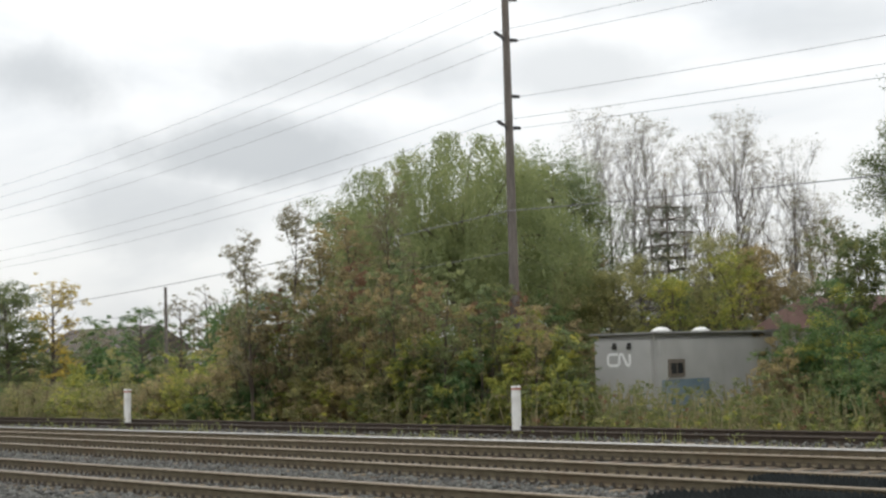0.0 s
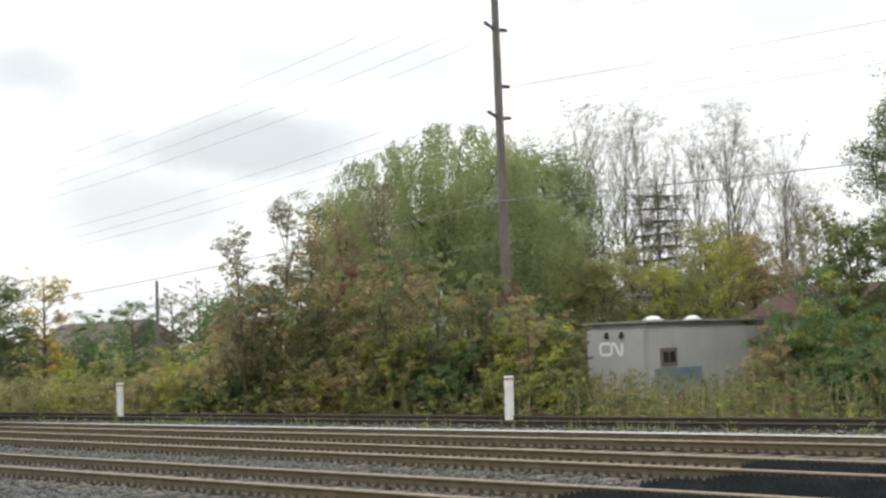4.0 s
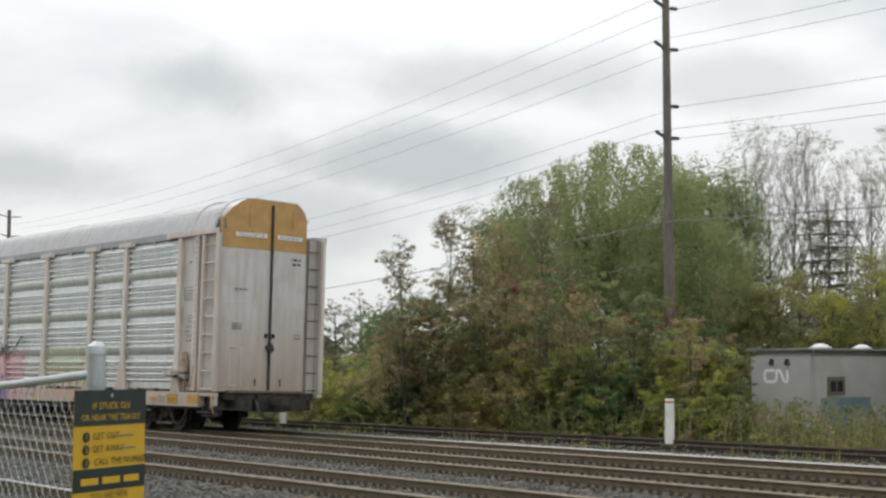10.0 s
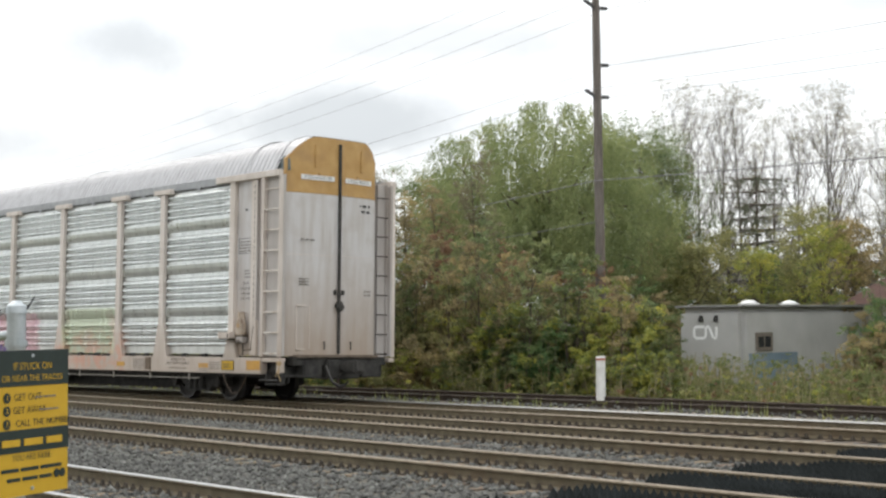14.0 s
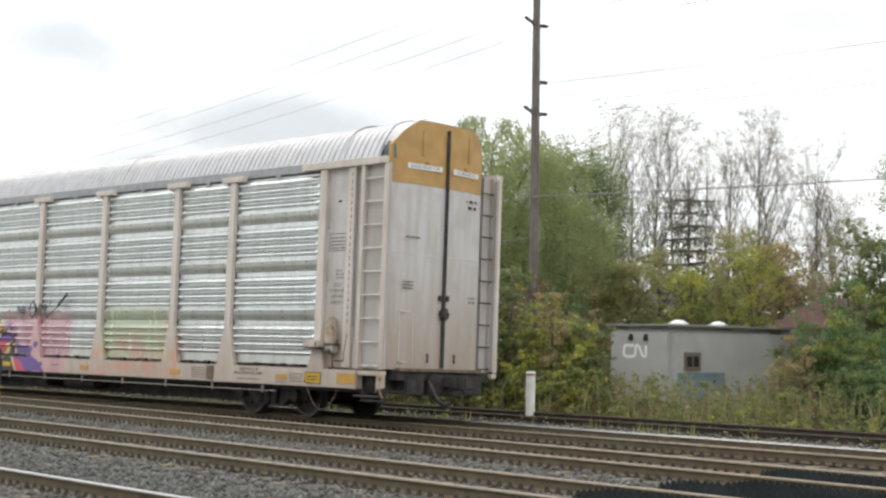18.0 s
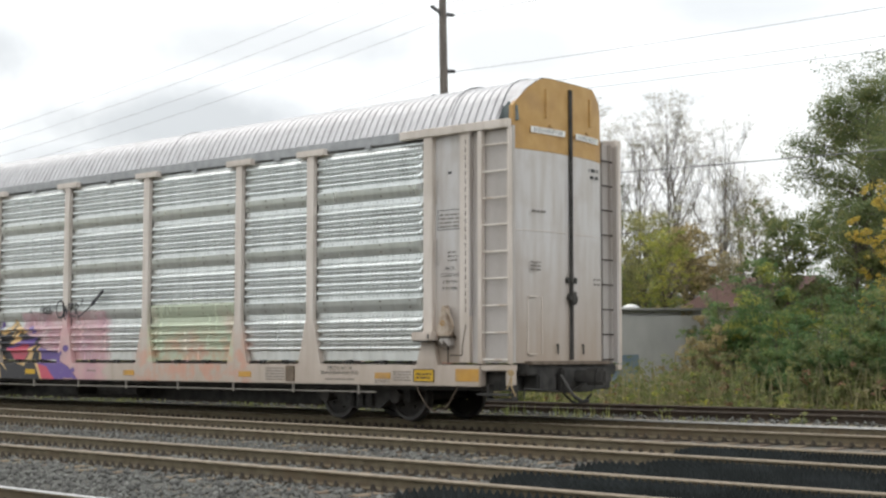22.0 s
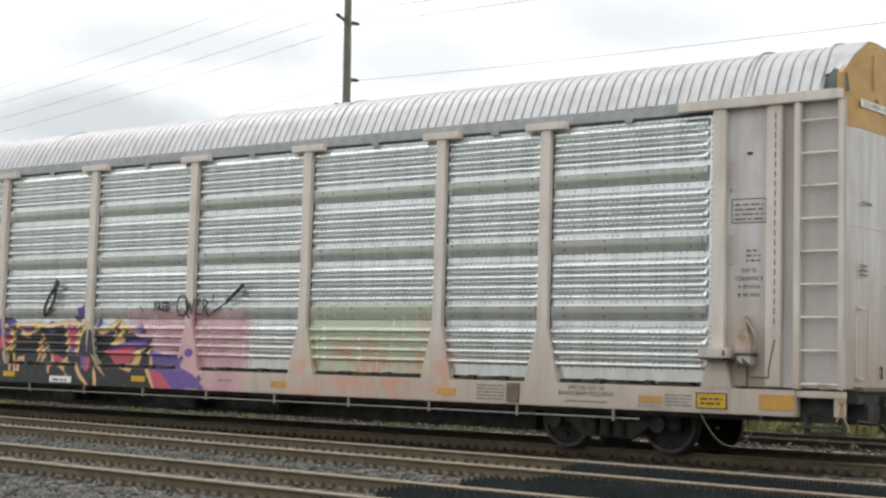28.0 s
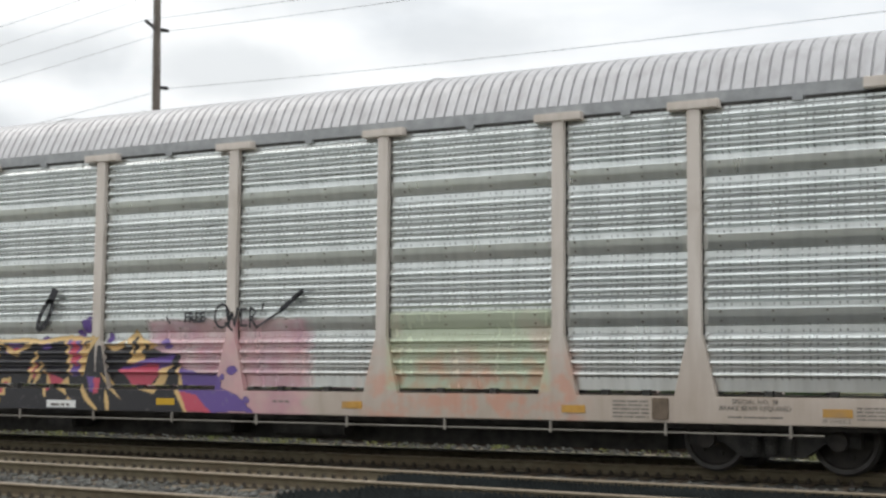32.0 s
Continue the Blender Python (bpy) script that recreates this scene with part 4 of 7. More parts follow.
LINES += [((-16.89, 1.71), (-16.59, 1.52), (-16.19, 1.71)), ((-16.07, 1.56), (-16.30, 1.05)), ((-15.95, 1.39), (-16.19, 1.03)), ((-15.87, 1.25), (-15.82, 0.85)), ((-15.41, 1.75), (-15.34, 1.20)), ((-15.04, 1.77), (-15.12, 1.20)), ((-15.05, 1.07), (-14.88, 0.81), (-14.67, 0.63)), ((-14.50, 0.90), (-14.42, 0.57)), ((-14.60, 1.65), (-14.37, 1.61), (-14.14, 1.74)), ((-13.07, 1.32), (-13.04, 0.95), (-12.87, 0.62))]
PIGMENT = {"black": (0.014, 0.013, 0.017), "tan": (0.66, 0.45, 0.19), "red": (0.52, 0.075, 0.12), "violet": (0.13, 0.075, 0.28)}


def inside(poly, x, z):
    """Which of the points lie inside the outline."""
    hit = np.zeros(len(x), bool)
    for (ax, az), (bx_, bz) in zip(poly, poly[1:] + poly[:1]):
        cross = (az > z) != (bz > z)
        with np.errstate(divide="ignore", invalid="ignore"):
            at = (bx_ - ax) * (z - az) / (bz - az) + ax
        hit ^= cross & (x < at)
    return hit


def near_line(pts, x, z, w):
    """Which of the points lie within w of the broken line, which thins towards its ends."""
    hit = np.zeros(len(x), bool)
    n = len(pts) - 1
    for i, ((ax, az), (bx_, bz)) in enumerate(zip(pts, pts[1:])):
        dx, dz = bx_ - ax, bz - az
        u = np.clip(((x - ax) * dx + (z - az) * dz) / (dx * dx + dz * dz), 0, 1)
        along = (i + u) / n
        wide = w * (0.45 + 0.55 * np.sin(np.pi * np.clip(along * 0.9 + 0.05, 0, 1)))
        hit |= np.hypot(x - ax - u * dx, z - az - u * dz) < wide
    return hit


def pigment(x, z):
    """Colour and cover of the lettering at points of the car's side; the older letters behind repeat its forms."""
    x = np.where(x < -20.0, x + 4.6, x)
    x = x + 0.012 * np.sin(9 * z + 5 * x)
    z = z + 0.012 * np.sin(7 * x)
    col = np.zeros((len(x), 4))

    def lay(mask, tint):
        col[mask] = (*PIGMENT[tint], 1.0)

    for p in BODY:
        lay(inside(p, x, z), "black")
    for cx, cz, rx, rz in DOTS:
        lay(((x - cx) / rx) ** 2 + ((z - cz) / rz) ** 2 < 1, "violet")
    for tint, p in FIRST + SECOND + THIRD:
        lay(inside(p, x, z), tint)
    for cx, cz, rx, rz in SPOTS:
        lay(((x - cx) / rx) ** 2 + ((z - cz) / rz) ** 2 < 1, "red")
    for p in LINES:
        lay(near_line(p, x, z, 0.042), "tan")
    for cx, cz, rx, rz in HOLES:
        lay(((x - cx) / rx) ** 2 + ((z - cz) / rz) ** 2 < 1, "black")
    return col


def spray_material():
    m = bpy.data.materials.new("sprayed_letter_paint")
    m.use_nodes = True
    g = Nodes(m)
    b = g.N["Principled BSDF"]
    at = g.N.new("ShaderNodeAttribute")
    at.attribute_name = "pigment"
    tc = g.N.new("ShaderNodeTexCoord")
    worn = g.step(g.noise(tc.outputs["Object"], 14.0, 4), 0.62, 0.74)
    g.put(b.inputs["Base Color"], g.mix(g.math("MULTIPLY", worn, 0.35), at.outputs["Color"], (0.30, 0.28, 0.27)))
    b.inputs["Roughness"].default_value, b.inputs["Specular IOR Level"].default_value = 0.38, 0.6
    clear, ms = g.N.new("ShaderNodeBsdfTransparent"), g.N.new("ShaderNodeMixShader")
    g.L.new(g.step(at.outputs["Alpha"], 0.3, 0.7), ms.inputs[0])
    g.L.new(clear.outputs[0], ms.inputs[1])
    g.L.new(b.outputs[0], ms.inputs[2])
    g.L.new(ms.outputs[0], g.N["Material Output"].inputs["Surface"])
    return m


def paint_layer(car, xs, zs, depth, material):
    """A skin of paint over a stretch of the side; xs: one row of places for each height."""
    nx, nz = xs.shape[1], len(zs)
    x, z = xs.ravel(), np.repeat(zs, nx)
    col = pigment(x, z)
    keep = (col[:, 3] > 0).reshape(nz, nx)
    cell = keep[:-1, :-1] | keep[1:, :-1] | keep[:-1, 1:] | keep[1:, 1:]
    if not cell.any():
        return
    j, i = np.nonzero(cell)
    k = j * nx + i
    faces = np.stack([k, k + 1, k + nx + 1, k + nx], 1)
    used, back = np.unique(faces, return_inverse=True)
    co = np.stack([x, -(depth + 0.004), z], 1)[used]
    col = col[used]
    me = bpy.data.meshes.new("spray_paint")
    me.from_pydata(co.tolist(), [], back.reshape(-1, 4).tolist())
    at = me.attributes.new("pigment", "FLOAT_COLOR", "POINT")
    at.data.foreach_set("color", col.astype(np.float32).ravel())
    part("spray_paint", me, material, car, "black, tan, red and violet sprayed letters", smooth=False)


def spray_letters(car):
    material = spray_material()
    edges = [p for p in POSTS[4:]] + [-LENGTH + 1.93]
    zs = np.unique(np.round(np.concatenate([np.arange(1.035, 2.36, 0.02), [z for z, d in PROFILE if 1.03 < z < 2.36]]), 4))
    bulge = np.interp(zs, [z for z, d in PROFILE], [d for z, d in PROFILE])
    for a, b in zip(edges, edges[1:]):
        lo, hi = b + 0.09, a - 0.09
        row = np.unique(np.concatenate([np.arange(lo, hi, 0.02), [hi, lo + 0.02, lo + 0.08, hi - 0.08, hi - 0.02]]))
        k = np.interp(row, [lo, lo + 0.02, lo + 0.08, hi - 0.08, hi - 0.02, hi], [0, 0.55, 1, 1, 0.55, 0])
        paint_layer(car, np.tile(row, (len(zs), 1)), zs, (bulge[:, None] * k[None]).ravel(), material)
    pz = np.arange(0.97, 2.4, 0.02)
    for x in POSTS[4:]:
        w = np.interp(pz, [0.96, 1.62, 1.75, 5], [0.28, 0.13, 0.085, 0.085])
        paint_layer(car, x + w[:, None] * np.linspace(-1, 1, 22)[None], pz, np.full(22 * len(pz), 0.11), material)
    row, sz = np.arange(-24.6, -11.2, 0.02), np.arange(0.622, 0.965, 0.019)
    paint_layer(car, np.tile(row, (len(sz), 1)), sz, np.full(len(row) * len(sz), 0.12), material)


def freight_car():
    car = thing("freight_car", (0, 0, 0), "long closed automobile freight car, galvanized sides, spray painted lower half", "train car")
    for y, out in ((0.0, -1), (WIDTH, 1)):
        edges = [-1.93, *POSTS[1:], -LENGTH + 1.93]
        for a, b in zip(edges, edges[1:]):
            side_panel(car, b, a, y, out)
        for x in POSTS[1:]:
            side_post(car, x, y, out)
        bm = box(-LENGTH + 0.72, -0.72, y - out * 0.06, y + out * 0.12, 0.62, 0.965, 0.012)
        part("side_sill", bm, FRAMEPAINT, car, "dirty beige side sill with yellow reflectors")
        for a, b in ((-0.72, -0.10), (-LENGTH + 0.10, -LENGTH + 0.72)):
            part("sill_tail", box(a, b, y - out * 0.06, y + out * 0.10, 0.875, 0.965, 0.01), FRAMEPAINT, car)
            e = b if b > -1 else a + 0.12
            if y > 0:
                continue
            part("tail_plate", box(e - 0.12, e, y - out * 0.04, y + out * 0.09, 0.64, 0.876, 0.008), FRAMEPAINT, car)
        bm = bmesh.new()
        rod(bm, (-LENGTH + 3.4, y + out * 0.10, 0.50), (-3.0, y + out * 0.10, 0.50), 0.012, 6)
        for x in np.arange(-LENGTH + 3.8, -2.8, 1.62):
            bx(bm, x - 0.016, x + 0.016, y + out * 0.085, y + out * 0.115, 0.46, 0.64)
        part("brake_pipe", bm, mat("dusty_pipe", (0.20, 0.18, 0.155), (0.31, 0.285, 0.25), 8, 0.8), car)
        edges = [-1.93, *POSTS[1:], -LENGTH + 1.93]
        bm = bmesh.new()
        for a, b in zip(edges, edges[1:]):
            bx(bm, b + 0.30, a - 0.30, y + out * 0.02, y + out * 0.07, 0.985, 1.0)
            for k in range(2):
                x = b + (a - b) * (0.35 + 0.3 * k)
                bx(bm, x - 0.05, x + 0.05, y + out * 0.01, y + out * 0.10, 0.965, 1.04)
        part("latch_bar", bm, STEELDARK, car)
    roof(car)
    part("floor_deck", box(-LENGTH + 0.3, -0.3, 0.1, WIDTH - 0.1, 0.55, 0.95), STEELDARK, car)
    part("center_sill", box(-LENGTH + 5.4, -5.4, 1.0, 1.95, 0.22, 0.60), STEELDARK, car)
    part("air_reservoir", box(-13.5, -12.4, 0.5, 1.1, 0.30, 0.56, 0.03), STEELDARK, car, "black air reservoir under the floor")
    part("brake_cylinder", rod(bmesh.new(), (-11.6, 0.6, 0.42), (-10.3, 0.6, 0.42), 0.14, 14), STEELDARK, car)
    part("valve_box", box(-16.2, -15.6, 0.35, 0.9, 0.32, 0.56, 0.03), STEELDARK, car)
    for flip in (False, True):
        car_end(car, flip)
    # near side details
    for x, w, m in ((-0.98, 0.48, YELLOW), (-2.83, 0.36, YELLOW), (-6.31, 0.34, YELLOW), (-9.79, 0.34, YELLOW), (-13.25, 0.36, SIGNYEL), (-17.0, 0.36, SIGNYEL), (-20.4, 0.34, YELLOW), (-23.8, 0.36, YELLOW)):
        part("reflector", box(x - w / 2, x + w / 2, -0.130, -0.118, 0.73 if w < 0.4 else 0.70, 0.83 if w < 0.4 else 0.90), m, car, "yellow reflective strip")
    plate = part("warning_plate", box(-2.12, -1.68, -0.132, -0.12, 0.69, 0.89), SIGNYEL, car, "yellow plate with black border and lines")
    bm = bmesh.new()
    for x0, x1, z0, z1 in ((-2.12, -1.68, 0.885, 0.897), (-2.12, -1.68, 0.685, 0.697), (-2.125, -2.113, 0.685, 0.897), (-1.687, -1.675, 0.685, 0.897)):
        bx(bm, x0, x1, -0.138, -0.13, z0, z1)
    part("border", bm, INK, plate)
    bars(plate, -2.06, -1.74, 0.74, 0.86, 2, -0.134, INK, seed=8)
    words("SPECIAL NO. 38", 0.085, INK, car, (-3.85, -0.1225, 0.90), name="stencil")
    words("BRAKE BEAM REQUIRED", 0.085, INK, car, (-3.85, -0.1225, 0.82), name="stencil")
    bars(car, -4.2, -3.5, 0.70, 0.75, 1, -0.1215, FADED, seed=9, name="stencil")
    bars(car, -5.75, -5.25, 0.68, 0.93, 5, -0.1215, FADED, seed=10, name="stencil")
    words("28 WHEELS", 0.07, FADED, car, (-2.85, -0.1225, 0.68), name="stencil")
    bars(car, -2.6, -2.2, 0.70, 0.88, 4, -0.1215, FADED, seed=11, name="stencil")
    bars(car, -11.2, -10.9, 0.80, 0.86, 1, -0.1215, FADED, seed=12, name="stencil")
    words("DECK", 0.085, INK, car, (-1.42, -0.0325, 2.54), name="stencil")
    words("CLEARANCE", 0.085, INK, car, (-1.42, -0.0325, 2.43), name="stencil", wide=0.85)
    words("A 89 MIN", 0.08, INK, car, (-1.42, -0.0325, 2.32), name="stencil")
    words("B 94 MIN", 0.08, INK, car, (-1.42, -0.0325, 2.21), name="stencil")
    bars(car, -1.46, -1.26, 2.66, 2.86, 3, -0.0315, FADED, seed=14, name="stencil")
    bars(car, -1.64, -1.22, 3.22, 3.48, 4, -0.0315, FADED, seed=15, name="stencil")
    bm = bmesh.new()
    for x0, x1, z0, z1 in ((-1.68, -1.18, 3.50, 3.512), (-1.68, -1.18, 3.18, 3.192), (-1.68, -1.668, 3.18, 3.512), (-1.192, -1.18, 3.18, 3.512)):
        bx(bm, x0, x1, -0.034, -0.03, z0, z1)
    part("stencil_frame", bm, INK, car)
    part("stencil", box(-1.46, -1.38, -0.034, -0.03, 4.10, 4.14), INK, car)
    bm = bmesh.new()
    bx(bm, -5.2, -4.98, -0.15, -0.10, 0.66, 0.94, 0.01)
    part("dark_recess", bm, mat("rust_brown_box", (0.11, 0.085, 0.06), (0.2, 0.15, 0.11), 6, 0.8), car)
    # slits along the folded stile and two grab loops on the plate
    for k in range(22):
        part("slit", box(-1.035, -1.022, -0.106, -0.10, 1.82 + 0.13 * k, 1.90 + 0.13 * k), CHAINDARK, car)
    for z in (2.62, 3.62):
        loop = bmesh.new()
        for a, b in (((-1.70, -0.03, z), (-1.66, -0.09, z + 0.02)), ((-1.66, -0.09, z + 0.02), (-1.66, -0.09, z + 0.38)), ((-1.66, -0.09, z + 0.38), (-1.70, -0.03, z + 0.40))):
            rod(loop, a, b, 0.011, 6)
        part("grab_loop", loop, LADDERBACK, car)
    # hand brake corner: bracket, housing, chain and rods
    hb = part("hand_brake", box(-2.02, -1.58, -0.32, -0.02, 1.36, 1.50, 0.015), FRAMEPAINT, car, "beige hand brake bracket with wheel and chain")
    bm = bmesh.new()
    prism(bm, [(-1.55, 1.42), (-1.31, 1.42), (-1.33, 1.58), (-1.38, 1.76), (-1.41, 1.93), (-1.45, 1.93), (-1.49, 1.74), (-1.54, 1.56)], -0.20, -0.06)
    for p, q in (((-1.41, -0.13, 1.88), (-1.31, -0.14, 1.74)), ((-1.31, -0.14, 1.74), (-1.25, -0.14, 1.58)), ((-1.25, -0.14, 1.58), (-1.30, -0.14, 1.46))):
        rod(bm, p, q, 0.016, 6)
    part("housing", bm, mat("rusty_beige", (0.36, 0.28, 0.20), (0.50, 0.43, 0.36), 9, 0.8, stain=(0.16, 0.10, 0.06), stain_scale=5), hb)
    for k in range(6):
        part("chain_link", rod(bmesh.new(), (-1.52 + 0.035 * k, -0.20, 1.36 - 0.03 * (k % 3)), (-1.49 + 0.03 * k, -0.21, 1.27 - 0.03 * (k % 2)), 0.014, 6), CHAINDARK, hb)
    part("gear_box", box(-1.52, -1.30, -0.2, -0.05, 1.27, 1.42, 0.02), LADDERBACK, hb)
    part("gear_lid", box(-1.53, -1.26, -0.215, -0.05, 1.40, 1.44, 0.01), CHAINDARK, hb)
    part("bracket_slot", box(-1.99, -1.66, -0.30, -0.10, 1.335, 1.362), STEELDARK, hb)
    part("bracket_eye", box(-1.66, -1.625, -0.325, -0.318, 1.39, 1.46), STEELDARK, hb)
    ring = bmesh.new()
    for k in range(10):
        a, b = k * 0.6283, (k + 1) * 0.6283
        rod(ring, (-1.43 + 0.035 * math.cos(a), -0.205, 1.64 + 0.035 * math.sin(a)), (-1.43 + 0.035 * math.cos(b), -0.205, 1.64 + 0.035 * math.sin(b)), 0.010, 5)
    part("pull_ring", ring, YELLOW, hb, "rusty yellow pull ring")
    part("brake_rod", rod(bmesh.new(), (-1.40, -0.1, 1.42), (-1.40, -0.1, 1.0), 0.016, 6), CHAINDARK, hb)
    bm = rod(bmesh.new(), (-1.36, -0.1, 1.12), (-1.10, -0.1, 1.12), 0.011, 6)
    rod(bm, (-1.10, -0.1, 1.12), (-1.10, -0.1, 1.25), 0.011, 6)
    rod(bm, (-1.10, -0.1, 1.25), (-1.02, -0.1, 1.62), 0.009, 6)
    part("release_lever", bm, CHAINDARK, hb)
    bm = bmesh.new()
    pts = [Vector((-2.05 + 0.88 * u, -0.14, 0.62 - 0.42 * 4 * u * (1 - u))) for u in np.linspace(0, 1, 22)]
    for p, q in zip(pts, pts[1:]):
        rod(bm, p, q, 0.009, 5)
    part("brake_chain", bm, mat("rusty_chain", (0.08, 0.06, 0.045), (0.17, 0.13, 0.095), 20, 0.8), car)
    bm = rod(bmesh.new(), (-0.10, -0.10, 0.86), (-0.05, -0.16, 0.62), 0.011, 6)
    rod(bm, (-0.05, -0.16, 0.62), (0.0, -0.12, 0.48), 0.011, 6)
    rod(bm, (-0.10, -0.10, 0.78), (-0.17, -0.13, 0.58), 0.010, 6)
    bx(bm, -0.15, -0.06, -0.15, -0.06, 0.80, 0.89, 0.02)
    part("end_hose", bm, REDHOSE, car, "ochre dusty air hose and valve")
    part("step", box(-0.78, -0.12, -0.12, 0.06, 0.48, 0.52, 0.006), STEELDARK, car)
    # sprayed words along the rolls
    words("FREE", 0.22, SPRAY, car, (-12.72, -0.121, 2.08), name="spray_tag", wide=0.9, bold=0.008)
    def stroke(pts, w):
        bm = bmesh.new()
        for (xa, za), (xb, zb) in zip(pts, pts[1:]):
            d = Vector((xb - xa, 0, zb - za)).normalized()
            nrm = Vector((-d.z, 0, d.x)) * w / 2
            a, b = Vector((xa, -0.121, za)) - d * w * 0.3, Vector((xb, -0.121, zb)) + d * w * 0.3
            bm.faces.new([bm.verts.new(v) for v in (a - nrm, b - nrm, b + nrm, a + nrm)])
        bmesh.ops.recalc_face_normals(bm, faces=bm.faces)
        tagged(part("spray_stroke", bm, SPRAY, car), "black sprayed stroke", kind="stuff")
    ring = [(-12.18 + 0.14 * math.cos(a), 2.10 + 0.18 * math.sin(a)) for a in np.linspace(0, 2 * math.pi, 13)]
    stroke(ring, 0.035)
    stroke([(-12.12, 2.0), (-11.98, 1.88)], 0.035)
    sh = lambda pts: [(-12.1 + (a + 11.92) * 0.78, b) for a, b in pts]  # noqa: E731
    stroke(sh([(-11.92, 2.2), (-11.85, 1.95), (-11.78, 2.15), (-11.72, 1.95), (-11.64, 2.22)]), 0.035)
    stroke(sh([(-11.42, 2.2), (-11.56, 2.2), (-11.56, 1.95), (-11.42, 1.95)]), 0.035)
    stroke(sh([(-11.34, 1.93), (-11.34, 2.22), (-11.2, 2.16), (-11.32, 2.05), (-11.18, 1.92), (-10.95, 2.02), (-10.5, 2.2), (-10.15, 2.42)]), 0.035)
    stroke(sh([(-10.6, 2.18), (-10.12, 2.45)]), 0.08)
    stroke(sh([(-11.02, 2.3), (-11.06, 2.18)]), 0.03)
    stroke([(-13.28, 2.1), (-13.2, 2.0)], 0.03)
    ring = [(-15.86 + 0.10 * math.cos(a) + 0.12 * math.sin(a), 2.17 + 0.24 * math.sin(a)) for a in np.linspace(0, 2 * math.pi, 13)]
    stroke(ring, 0.085)
    stroke([(-15.74, 2.40), (-15.66, 2.56)], 0.15)
    part("emblem_panel", box(-20.0, -17.56, -0.092, -0.06, 3.05, 3.66, 0.006), FRAMEPAINT, car, "flat beige painted panel")
    # slanted mark on it, plain shapes
    bm = bmesh.new()
    for k, (x, w, h) in enumerate(((-18.62, 0.08, 0.32), (-18.38, 0.08, 0.32), (-18.14, 0.08, 0.32))):
        prism(bm, [(x, 3.20), (x + w, 3.20), (x + w + 0.10, 3.20 + h), (x + 0.10, 3.20 + h)], -0.10, -0.094)
    for k in range(4):
        prism(bm, [(-17.95 + 0.02 * k, 3.22 + 0.075 * k), (-17.40, 3.22 + 0.075 * k), (-17.38, 3.255 + 0.075 * k), (-17.94 + 0.02 * k, 3.255 + 0.075 * k)], -0.10, -0.094)
    part("owner_mark", bm, INK, car, "slanted dark emblem of plain shapes")
    part("number_plate", box(-19.2, -18.48, -0.130, -0.124, 0.66, 0.88), FRAMEPAINT, car)
    bars(car, -19.1, -18.55, 0.70, 0.94, 1, -0.1315, INK, seed=21)
    part("data_plate", box(-15.75, -15.12, -0.130, -0.124, 0.655, 0.775), LABELW, car)
    bars(car, -15.65, -15.2, 0.68, 0.78, 1, -0.1315, FADED, seed=22)
    spray_letters(car)
    wheels = bogie(car, -3.78) + bogie(car, -LENGTH + 3.78)
    return car, wheels


train, wheelsets = freight_car()

# ------------------------------------------------------------------ plants
BARK = mat("grey_brown_bark", (0.07, 0.055, 0.042), (0.15, 0.125, 0.10), 8, 0.9, bump=0.5, stretch=(1, 1, 0.3))
PALEBARK = mat("pale_bark", (0.10, 0.087, 0.08), (0.19, 0.17, 0.155), 8, 0.9, bump=0.4, stretch=(1, 1, 0.3))
# DULL, WILLOW, BROWN and OLIVE carry extra lightness that stands in for haze
DULL = leafy("dull_green_leaves", (0.108, 0.151, 0.071), (0.216, 0.266, 0.122), (0.389, 0.402, 0.179))
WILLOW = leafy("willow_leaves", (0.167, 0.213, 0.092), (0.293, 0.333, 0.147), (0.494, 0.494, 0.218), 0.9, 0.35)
DEEP = leafy("dark_green_leaves", (0.068, 0.130, 0.055), (0.130, 0.215, 0.080), (0.295, 0.344, 0.118))
BROWN = leafy("brown_autumn_leaves", (0.180, 0.148, 0.091), (0.367, 0.302, 0.161), (0.670, 0.515, 0.232))
OLIVE = leafy("olive_leaves", (0.155, 0.161, 0.077), (0.321, 0.316, 0.142), (0.605, 0.528, 0.206))
YELLOWG = leafy("yellow_green_leaves", (0.14, 0.19, 0.055), (0.34, 0.36, 0.09), (0.74, 0.63, 0.13))
GOLD = leafy("golden_leaves", (0.26, 0.21, 0.07), (0.52, 0.40, 0.08), (0.76, 0.56, 0.11))
MIXED = leafy("turning_leaves", (0.08, 0.115, 0.05), (0.17, 0.205, 0.085), (0.36, 0.34, 0.12))
RUSSET = leafy("russet_leaves", (0.17, 0.11, 0.07), (0.28, 0.16, 0.10), (0.42, 0.27, 0.14))
THINL = leafy("thin_grey_leaves", (0.15, 0.14, 0.085), (0.27, 0.245, 0.15), (0.40, 0.365, 0.23))
NEEDLE = leafy("spruce_needles", (0.085, 0.095, 0.065), (0.14, 0.15, 0.10), (0.21, 0.205, 0.14))
DRYGRASS = leafy("dry_grass", (0.17, 0.16, 0.085), (0.29, 0.26, 0.14), (0.46, 0.39, 0.23))
WEEDS = leafy("green_weeds", (0.105, 0.132, 0.050), (0.204, 0.226, 0.083), (0.418, 0.385, 0.143))


